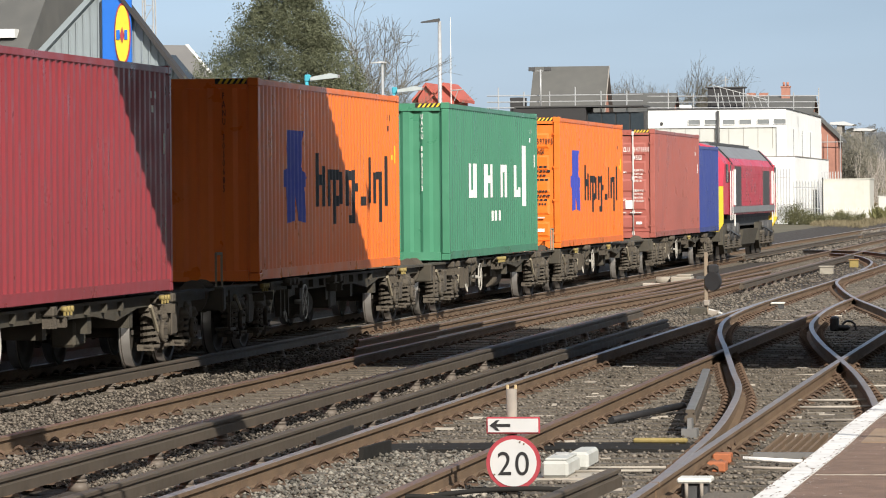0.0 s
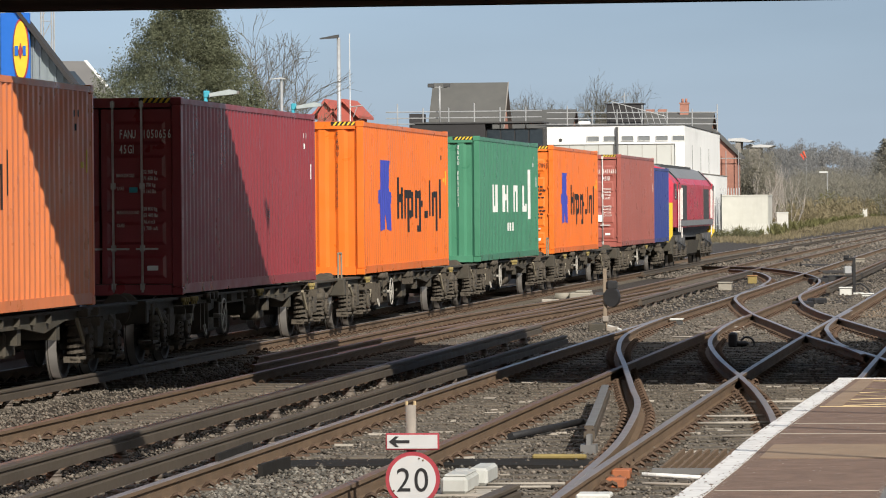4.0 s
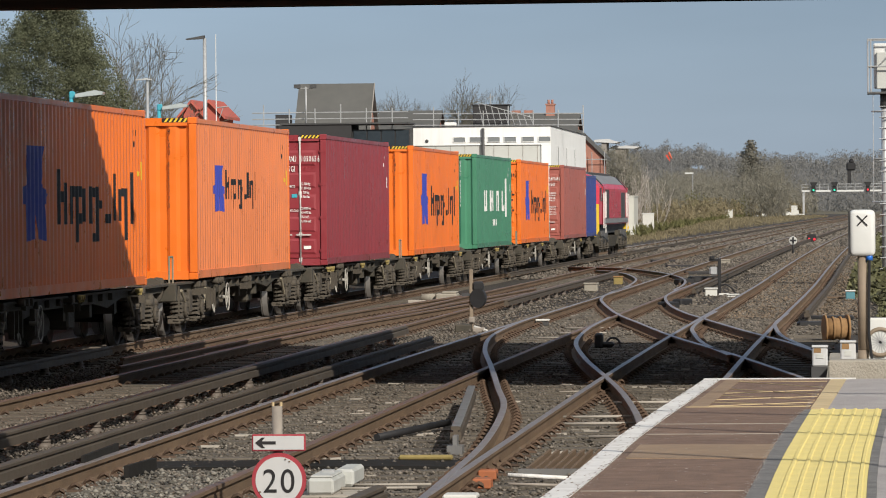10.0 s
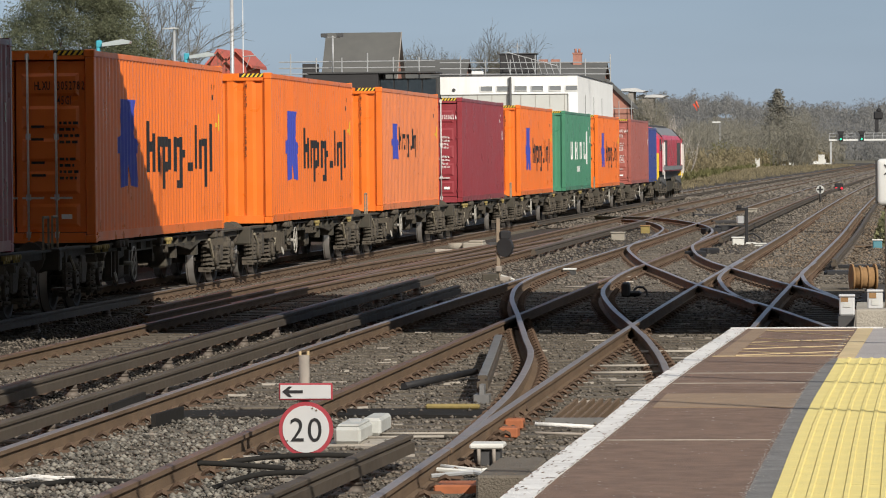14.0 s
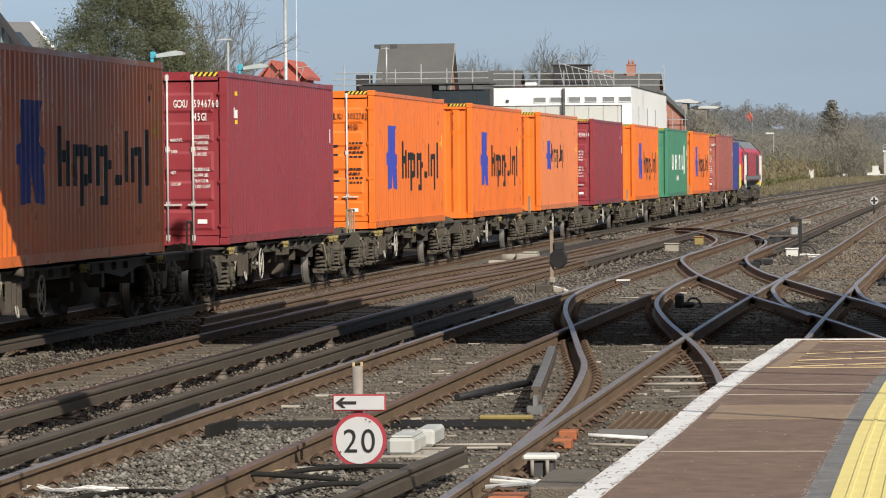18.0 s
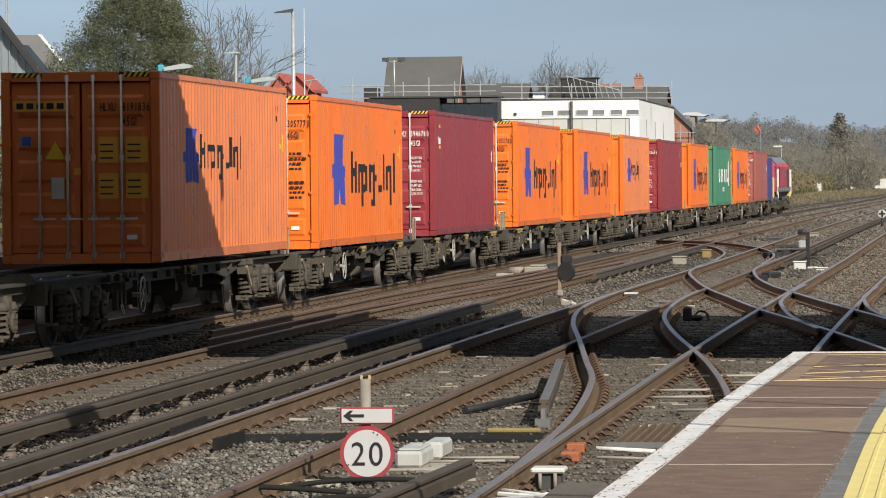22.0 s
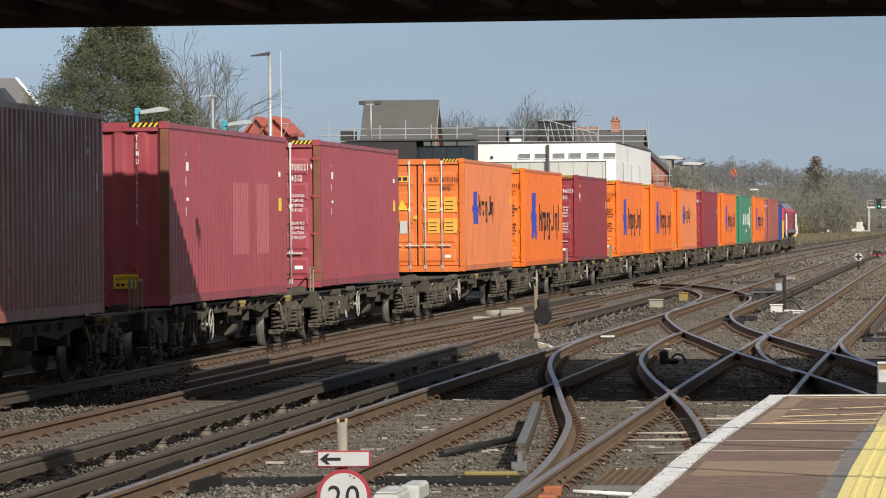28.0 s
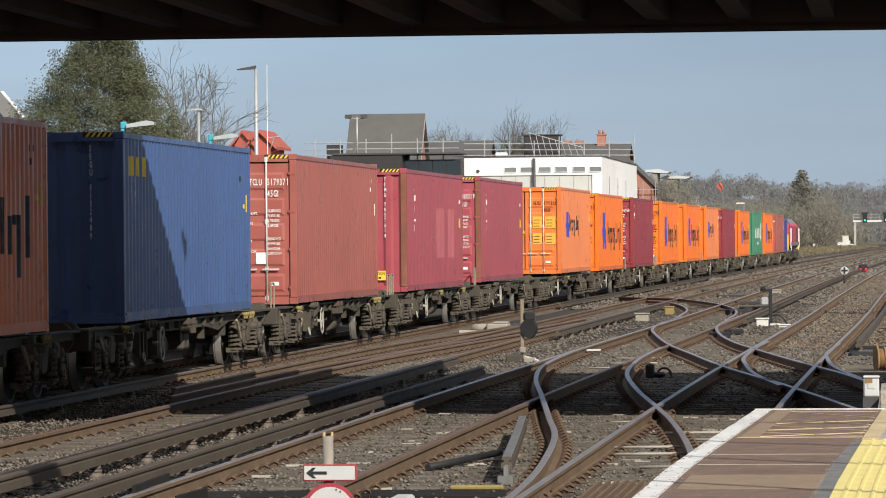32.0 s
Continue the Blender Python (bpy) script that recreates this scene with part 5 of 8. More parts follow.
bm = bmesh.new()
prism(bm, [(158.0, 4.6), (170.0, 13.0), (182.0, 4.6), (182.0, -0.2), (158.0, -0.2)], "x", -70, -41.4)
part("slate_roof", bm, M_ROOF, store, "dark slate main roof")
for x in (-42.9, -47.5):
    part("rooflight", box(bmesh.new(), x, x + 0.9, 163.1, 163.8, 8.4, 8.75), M_LANTERN, store)
sign = thing("store_sign", "blue square sign board with a yellow oval", "sign")
part("board", box(bmesh.new(), -35.3, -34.22, 149.70, 149.90, 6.6, 9.3, 0.02), M_BLUEPAINT, sign)
bm = bmesh.new()
prism(bm, [(-34.53 + 0.30 * math.cos(a / 16 * math.pi), 7.95 + 1.14 * math.sin(a / 16 * math.pi)) for a in range(32)], "y", 149.66, 149.70)
part("red_oval", bm, M_SIGNRED, sign)
bm = prism(bmesh.new(), [(-34.53 + 0.26 * math.cos(a / 16 * math.pi), 7.95 + 1.04 * math.sin(a / 16 * math.pi)) for a in range(32)], "y", 149.62, 149.66)
part("yellow_oval", bm, M_YELLOW, sign)
part("blue_mark", box(bmesh.new(), -34.74, -34.62, 149.58, 149.62, 7.75, 8.1), M_BLUEPAINT, sign)
part("red_mark", prism(bmesh.new(), [(-34.53, 7.62), (-34.45, 7.9), (-34.53, 8.2), (-34.61, 7.9)], "y", 149.58, 149.62), M_SIGNRED, sign)
part("blue_mark", box(bmesh.new(), -34.44, -34.34, 149.58, 149.62, 7.75, 8.1), M_BLUEPAINT, sign)

mast = thing("lattice_mast", "slender galvanised lattice mast behind the store", "mast")
for s, q in ((-0.25, -0.25), (0.25, -0.25), (0.25, 0.25), (-0.25, 0.25)):
    part("leg", cyl(bmesh.new(), (-38.1 + s, 170 + q, 0), (-38.1 + s * 0.8, 170 + q * 0.8, 16), 0.035, 6), M_GALV, mast)
for k in range(14):
    z = 4 + k * 0.85
    bm = cyl(bmesh.new(), (-38.33, 169.77, z), (-37.87, 169.77, z + 0.8), 0.018, 5)
    cyl(bm, (-37.87, 169.77, z + 0.8), (-38.33, 169.77, z + 0.82), 0.018, 5)
    part("brace", bm, M_GALV, mast)


def pitched_house(name, label, x0, x1, y0, y1, eave, ridge, wall, roof, along="x", verge=None):
    h = thing(name, label, "house")
    part("wall", box(bmesh.new(), x0, x1, y0, y1, -0.2, eave), wall, h)
    if along == "x":
        ym = (y0 + y1) / 2
        part("gable", prism(bmesh.new(), [(y0, eave), (y1, eave), (ym, ridge - 0.15)], "x", x0 + 0.02, x1 - 0.02), wall, h)
        for a in (y0 - 0.4, y1 + 0.4):
            part("roof", prism(bmesh.new(), [(a, eave - 0.12), (ym, ridge), (ym, ridge - 0.2), (a, eave - 0.3)], "x", x0 - 0.25, x1 + 0.25), roof, h)
        if verge:
            for x in (x1 + 0.26,):
                part("verge_board", prism(bmesh.new(), [(y0 - 0.42, eave - 0.28), (ym, ridge - 0.16), (ym, ridge + 0.03), (y0 - 0.42, eave - 0.08)], "x", x, x + 0.06), verge, h)
    else:
        xm = (x0 + x1) / 2
        part("gable", prism(bmesh.new(), [(x0, eave), (x1, eave), (xm, ridge - 0.15)], "y", y0 + 0.02, y1 - 0.02), wall, h)
        for a in (x0 - 0.4, x1 + 0.4):
            part("roof", prism(bmesh.new(), [(a, eave - 0.12), (xm, ridge), (xm, ridge - 0.2), (a, eave - 0.3)], "y", y0 - 0.25, y1 + 0.25), roof, h)
        if verge:
            for a in (x0 - 0.42, x1 + 0.42):
                part("verge_board", prism(bmesh.new(), [(a, eave - 0.28), (xm, ridge - 0.2), (xm, ridge + 0.22), (a, eave + 0.15)], "y", y0 - 0.36, y0 - 0.26), verge, h)
    return h


h = thing("house", "grey slate-roofed house with solar panels and white verge boards", "house", at=pose(-39.82, 185.0, -1.5, 0, 0, 42))
part("wall", box(bmesh.new(), -9.0, -0.3, -4.6, 4.6, 1.3, 7.3), M_FARWALL, h)
for e in (-1, 1):
    part("roof", prism(bmesh.new(), [(0, 10.30), (e * 5.0, 7.15), (e * 5.0, 6.95), (0, 10.08)], "x", -9.4, 0.0), M_ROOFPALE, h, "grey slate roof slope")
    part("verge_board", prism(bmesh.new(), [(0, 10.34), (e * 5.05, 7.16), (e * 5.05, 6.86), (0, 10.02)], "x", 0.002, 0.16), M_WHITE, h, "white verge board")
part("gable", prism(bmesh.new(), [(-4.6, 7.3), (4.6, 7.3), (0, 10.05)], "x", -0.5, -0.3), M_FARWALL, h)
part("gutter", box(bmesh.new(), -9.4, 0.1, -5.12, -5.0, 6.94, 7.08), M_WHITE, h, "white gutter")
for k in range(4):
    x = -1.9 - 0.95 * k
    part("solar_panel", prism(bmesh.new(), [(-0.9, 9.78), (-3.0, 8.46), (-3.02, 8.50), (-0.92, 9.82)], "x", x, x + 0.88), M_GLASS, h, "dark solar panel")
# tall grey roof with a brick gable end
h = pitched_house("house", "tall house with steep grey slate roof and brick gable", -38.3, -33.5, 292.4, 298.4, 7.3, 10.95, M_BRICK, M_ROOF, "x", M_FARWALL)
part("dormer", box(bmesh.new(), -39.6, -38.7, 290.6, 292.6, 7.2, 8.7), M_DARKSHED, h)
for x, w in ((-41.5, 1.0), (-40.55, 1.3)):
    h = pitched_house("house", "house with a bright red tiled roof", x, x + w, 262, 268, 8.1, 9.05, M_REDROOF, M_REDROOF, "y")
h = pitched_house("house", "low grey-roofed house behind the scaffold", -33.6, -29.5, 300, 308, 7.4, 9.2, M_BRICK, M_ROOF, "x")
h = pitched_house("house", "brick house with slate roof and chimney", -31.0, -22.2, 340, 352, 7.6, 9.8, M_BRICK, M_ROOF, "x")
part("chimney", box(box(bmesh.new(), -24.75, -24.05, 345.5, 346.3, 9.0, 10.5), -24.8, -24.0, 345.45, 346.35, 10.5, 10.62), M_BRICK, h, "red brick chimney stack")
for x in (-24.55, -24.25):
    part("chimney_pot", cyl(bmesh.new(), (x, 345.9, 10.62), (x, 345.9, 10.95), 0.1, 8), M_BRICK, h)
for x in (-29.5, -27.6, -26.6):
    part("chimney", box(bmesh.new(), x, x + 0.7, 346, 346.8, 7, 10.3 - 0.2 * (x > -28)), M_BRICK, h)
h = pitched_house("house", "brick house with slate roof beside the railway", -23.4, -19.6, 336.0, 341, 6.15, 8.3, M_BRICK, M_ROOF, "y")
for x in (-21.2, -20.4, -19.4):
    part("scaffold_pole", cyl(bmesh.new(), (x, 335.4, 0), (x, 335.4, 6.5), 0.035, 6), M_GALV, h)
part("scaffold_ledger", cyl(bmesh.new(), (-21.3, 335.4, 5.9), (-19.2, 335.4, 5.9), 0.035, 6), M_GALV, h)

shed = thing("dark_shed", "flat-roofed black-clad shed beside the white building", "building")
part("wall", box(bmesh.new(), -38.7, -33.9, 287, 291.5, -0.2, 7.9), M_DARKSHED, shed)
part("wall", box(bmesh.new(), -33.89, -29.95, 287.6, 291.5, -0.2, 7.55), M_DARKSHED, shed)
part("roof_edge", box(bmesh.new(), -38.8, -29.95, 286.9, 291.6, 7.55 + 0.36, 8.02), M_DARKGREY, shed)
for k in range(4):
    part("window", box(bmesh.new(), -33.8 + k * 0.97, -32.92 + k * 0.97, 287.55, 287.6, 6.0, 7.5), M_GLASS, shed)

wb = thing("white_building", "white two-storey flat-roofed building with a window strip", "building")
part("front_wall", box(bmesh.new(), -29.9, -20.5, 290.0, 328.5, -0.2, 6.44), M_GREYPANEL, wb, "pale grey lower wall")
part("upper_wall", box(bmesh.new(), -29.94, -20.46, 289.9, 328.6, 6.44, 7.7), M_WHITEWALL, wb)
part("parapet", box(bmesh.new(), -30.0, -20.40, 289.84, 328.7, 7.7, 7.75), M_DARKGREY, wb)
part("pilaster", box(bmesh.new(), -21.1, -20.44, 289.88, 290.6, -0.2, 6.438), M_WHITEWALL, wb)
for k in range(6):
    x = -27.15 + k * 1.13 + (0.12 if k > 1 else 0) + (0.1 if k > 3 else 0)
    w = part("window", box(bmesh.new(), x, x + 0.80, 289.86, 289.9, 6.66, 6.98), M_PALEPANE, wb)
    part("frame", box(box(box(box(bmesh.new(), x - 0.03, x, 289.83, 289.9, 6.63, 7.01), x + 0.80, x + 0.83, 289.83, 289.9, 6.63, 7.01), x, x + 0.80, 289.83, 289.9, 6.63, 6.66), x, x + 0.80, 289.83, 289.9, 6.98, 7.01), M_WHITE, w)
for k in range(9):
    part("panel_joint", box(bmesh.new(), -29.4 + k * 1.0, -29.37 + k * 1.0, 289.98, 290.0, 5.0, 6.42), M_FARWALL, wb)
part("down_pipe", cyl(bmesh.new(), (-25.1, 289.75, 3.0), (-25.1, 289.75, 7.6), 0.10, 8), M_DARKGREY, wb)
part("vent", cyl(bmesh.new(), (-29.0, 289.85, 6.75), (-29.0, 289.91, 6.75), 0.12, 12), M_DARKGREY, wb)
part("side_wall", box(bmesh.new(), -20.5, -20.44, 290.6, 328.6, -0.2, 6.438), M_WHITEWALL, wb)
part("lower_wing", box(bmesh.new(), -22.4, -19.75, 288.4, 326, -0.2, 4.40), M_WHITEWALL, wb, "white lower wing")
part("wing_coping", box(bmesh.new(), -22.45, -19.70, 288.35, 326.1, 4.40, 4.45), M_FARWALL, wb)
for k in range(3):
    part("wall_joint", box(bmesh.new(), -20.44, -20.42, 297 + k * 9, 297.15 + k * 9, 0, 6.4), M_DARKGREY, wb)
part("wall_box", box(bmesh.new(), -20.44, -20.0, 324, 325.4, 3.0, 3.8), M_DARKGREY, wb)
part("roof_cowl", box(bmesh.new(), -27.9, -27.1, 291, 292, 7.8, 8.05, 0.05), M_WHITE, wb)

scaffold = thing("scaffold", "galvanised scaffold railings along the flat roofs", "scaffolding")
for k in range(13):
    x = -40.2 + k * 1.78
    part("standard", cyl(bmesh.new(), (x, 289.0 if x < -30 else 300.0, 7.4), (x, 289.0 if x < -30 else 300.0, 9.05 if k % 3 else 9.35), 0.045, 6), M_GALV, scaffold)
for z in (7.95, 8.35, 8.78):
    part("rail", cyl(bmesh.new(), (-41, 289.0, z), (-30.2, 289.0, z), 0.038, 6), M_GALV, scaffold)
    part("rail", cyl(bmesh.new(), (-31, 300.0, z + 0.1), (-18.8, 300.0, z), 0.038, 6), M_GALV, scaffold)
for k in range(9):
    x = -26.2 + k * 0.45
    part("brace", cyl(bmesh.new(), (x, 299, 9.5 - k * 0.1), (x + 0.35, 299, 7.8), 0.025, 5), M_GALV, scaffold)
part("brace", cyl(bmesh.new(), (-26.3, 299, 9.6), (-22.4, 299, 8.5), 0.025, 5), M_GALV, scaffold)
plant = thing("roof_plant", "dark louvred plant box on the flat roof", "plant box")
part("casing", box(bmesh.new(), -26.8, -24.3, 301, 303, 7.4, 9.45, 0.03), M_DARKSHED, plant)
part("cap", box(bmesh.new(), -26.95, -24.15, 300.9, 303.1, 9.45, 9.52), M_DARKGREY, plant)
part("aerial", cyl(cyl(bmesh.new(), (-25.6, 302, 9.5), (-25.6, 302, 10.3), 0.03, 5), (-25.9, 302, 9.95), (-25.3, 302, 10.1), 0.025, 5), M_GALV, plant)


def street_lamp(x, y, z, arm, label, heads=1):
    p = thing("street_lamp", label, "lamp", "car park lamps", at=pose(x, y, -0.2))
    part("pole", cyl(bmesh.new(), (0, 0, 0), (0, 0, z), 0.12 if heads == 1 else 0.055, 10, 0.08 if heads == 1 else 0.045), M_GALV, p)
    for s in ((-1,) if heads == 1 else (-1, 0.35)):
        part("head", prism(bmesh.new(), [(0, z - 0.02), (s * arm, z - 0.06 / heads), (s * arm, z - 0.01), (0, z + 0.14 / heads / heads)], "y", -0.12, 0.12), M_DARKGREY if heads == 1 else M_LANTERN, p)


street_lamp(-29.1, 190, 10.1, 0.85, "tall galvanised car park lamp with a flat dark head")
street_lamp(-24.73, 148, 6.95, 0.42, "short car park lamp with a pale double head", 2)
p = thing("flood_light", "slim post with two dark floodlights", "lamp", at=pose(-37.2, 288.6, 7.6))
part("pole", cyl(bmesh.new(), (0, 0, 0), (0, 0, 2.95), 0.06, 8), M_GALV, p)
part("crossbar", cyl(bmesh.new(), (-0.6, 0, 2.85), (0.5, 0, 2.85), 0.03, 6), M_GALV, p)
for x in (-0.6, 0.5):
    part("head", box(bmesh.new(), x - 0.22, x + 0.22, -0.15, 0.1, 2.85, 3.12, 0.02), M_DARKGREY, p)
p = thing("antenna_mast", "thin white radio mast with side aerial", "mast", at=pose(-30.1, 200, 0))
part("pole", cyl(bmesh.new(), (0, 0, 0), (0, 0, 9.2), 0.028, 8, 0.02), M_LANTERN, p)
part("whip", cyl(bmesh.new(), (0, 0, 9.2), (0, 0, 10.5), 0.02, 6), M_LANTERN, p)
part("side_aerial", cyl(cyl(bmesh.new(), (0, 0, 7.0), (0.62, 0, 7.05), 0.03, 5), (0.35, 0, 7.05), (0.15, 0, 6.5), 0.02, 5), M_GALV, p)

# fence and small cabinets beside the far line
fence = thing("palisade_fence", "pale steel palisade fence in front of the white building", "fence")
for x0, n, y, top in ((-21.4, 8, 286.0, 3.62), (-19.72, 10, 286.0, 2.76), (-19.5, 8, 313.0, 3.50)):
    for k in range(n):
        x = x0 + 0.2 * k
        bm = prism(bmesh.new(), [(x, 0.1), (x + 0.075, 0.1), (x + 0.075, top - 0.12), (x + 0.0375, top), (x, top - 0.12)], "y", y, y + 0.03)
        part("pale", bm, M_GALV, fence)
    for z in (top * 0.3, top * 0.82):
        part("rail", box(bmesh.new(), x0 - 0.05, x0 + 0.2 * n, y + 0.031, y + 0.08, z, z + 0.05), M_GALV, fence)
part("end_post", box(bmesh.new(), -17.78, -17.70, 286.0, 286.08, 0.0, 2.95), M_DARKGREY, fence)
tagged(part("concrete_hut", box(box(bmesh.new(), -19.0, -15.6, 306, 312, -0.3, 2.84), -19.05, -15.55, 305.95, 312.05, 2.84, 2.92), M_HUT), "pale beige concrete hut beside the railway", "hut")
hutfence = thing("railing", "white spiked railing along the trackside", "fence")
for k in range(44):
    x, y = (-18.6 + k * 0.13, 303.0) if k < 24 else (-15.5 - 0.08 * (k - 24), 304 + (k - 24) * 2.4)
    part("picket", box(bmesh.new(), x - 0.02, x + 0.02, y, y + 0.06, -0.2, 0.72 + 0.12 * (k % 2)), M_GREYPAINT, hutfence)
part("rail", box(bmesh.new(), -18.6, -15.5, 302.95, 303.0, 0.30, 0.34), M_GREYPAINT, hutfence)
for x, y, w, hh in ((-16.1, 338, 0.9, 1.75), (-11.6, 880, 1.3, 2.3), (-21.8, 740, 2.6, 1.7), (-13.2, 900, 0.9, 1.0), (-12.0, 950, 1.0, 1.2), (-16.6, 820, 0.9, 0.8)):
    c = thing("trackside_cabinet", "white metal equipment cabinet on its plinth", "cabinet", "trackside cabinets", at=pose(x, y, -0.2))
    part("body", box(bmesh.new(), -w / 2, w / 2, 0, 0.6, 0.08, hh, 0.02), M_GREYPAINT, c)
    part("roof", box(bmesh.new(), -w / 2 - 0.05, w / 2 + 0.05, -0.05, 0.65, hh, hh + 0.06), M_LANTERN, c)
    part("plinth", box(bmesh.new(), -w / 2, w / 2, 0, 0.6, 0, 0.08), M_CONCRETE, c)
for y, poly in ((420, [(-25.3, 8.60), (-23.2, 8.46), (-22.8, 8.60), (-23.3, 8.68), (-23.9, 8.90), (-25.3, 8.82)]), (425, [(-24.2, 8.02), (-21.5, 7.98), (-21.0, 8.16), (-22.4, 8.30), (-23.1, 8.22), (-23.4, 8.36)])):
    tagged(part("white_roof", prism(bmesh.new(), poly, "y", y, y + 5), M_SIGNWHITE), "white metal roof seen over the trees", "roof")
    # narrow block added to carry the roof, toned to blend with the woods
    tagged(part("building_block", box(bmesh.new(), poly[0][0] + 0.7, poly[1][0] - 0.9, y + 0.2, y + 4.8, -0.2, poly[0][1]), M_FARWALL), "narrow grey block added to hold up a white roof", "building")

# ---- signal gantry ----
gantry = thing("signal_gantry", "long white steel signal gantry across the tracks", "signal gantry")
part("deck", box(bmesh.new(), -11.4, 22, 999.5, 1000.7, 5.35, 5.75), M_LANTERN, gantry)
for z in (6.4, 7.1):
    part("rail", box(bmesh.new(), -11.4, 22, 999.5, 999.6, z, z + 0.12), M_GALV, gantry)
for k in range(17):
    part("post", box(bmesh.new(), -11.4 + k * 2.08, -11.28 + k * 2.08, 999.5, 999.6, 5.75, 7.2), M_GALV, gantry)
for x in (-11.2, 16.0):
    part("leg", box(bmesh.new(), x, x + 0.5, 999.7, 1000.3, -0.2, 5.35), M_GALV, gantry)
for x, mat, up in ((-8.6, M_SIGGREEN, 1.0), (-3.7, M_SIGGREEN, 1.0), (4.1, M_SIGRED, 0.6), (9.2, M_SIGRED, 0.6)):
    part("signal_head", box(bmesh.new(), x - 0.5, x + 0.5, 998.8, 999.4, 5.2, 6.6, 0.05), M_BLACK, gantry)
    part("hood", prism(bmesh.new(), [(x - 0.9, 7.6), (x + 0.9, 7.6), (x + 0.4, 6.6), (x - 0.4, 6.6)], "y", 998.6, 999.4), M_BLACK, gantry)
    part("aspect", cyl(bmesh.new(), (x, 998.75, 5.75), (x, 998.8, 5.75), 0.24, 10), mat, gantry, "lit signal aspect")
part("tall_signal", box(box(box(bmesh.new(), -0.65, 0.25, 999.6, 1000.2, 7.2, 10.6), -0.9, 1.3, 999.3, 1000.2, 10.3, 12.2, 0.3), -0.3, 0.9, 999.4, 1000.1, 11.9, 13.0, 0.4), M_BLACK, gantry)
for x, y in ((-2.68, 198.5),):
    s = thing("round_marker", "round white disc marker on a short post", "sign", at=pose(x, y, -0.2))
    part("post", cyl(bmesh.new(), (0, 0, 0), (0, 0, 0.85), 0.05, 8), M_DARKGREY, s)
    part("disc", cyl(bmesh.new(), (0, -0.06, 0.66), (0, -0.08, 0.66), 0.19, 20), M_GREYPANEL, s)
    bm = box(box(bmesh.new(), -0.15, 0.15, -0.10, -0.08, 0.62, 0.70), -0.045, 0.045, -0.105, -0.085, 0.51, 0.81)
    part("cross_mark", bm, M_BLACK, s)
s = thing("ground_signal", "low ground signal showing two red lights", "signal", at=pose(-2.35, 257.0, -0.2))
part("body", box(bmesh.new(), -0.26, 0.26, 0, 0.3, 0, 0.55, 0.06), M_BLACK, s)
for x, z in ((-0.15, 0.25), (0.17, 0.25)):
    part("aspect", cyl(bmesh.new(), (x, -0.05, z), (x, 0.02, z), 0.075, 12), M_SIGRED, s, "red signal light")

# ---- far land and woods ----
bm = bmesh.new()
nx, ny = 60, 10
hill = [[None] * (nx + 1) for _ in range(ny + 1)]
for j in range(ny + 1):
    for i in range(nx + 1):
        x, y = -900 + 1800 * i / nx, 1250 + 900 * j / ny
        z = -2 + 19 * smooth01(0, 7, j) * (1 + 0.28 * noise.noise(Vector((x * 0.004, j * 0.3, 0)))) + (5 if x < -60 else 0) * smooth01(0, 7, j)
        hill[j][i] = bm.verts.new((x, y, z))
for j in range(ny):
    for i in range(nx):
        bm.faces.new((hill[j][i], hill[j][i + 1], hill[j + 1][i + 1], hill[j + 1][i])).smooth = True
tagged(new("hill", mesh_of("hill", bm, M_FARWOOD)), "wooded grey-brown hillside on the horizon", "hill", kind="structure")


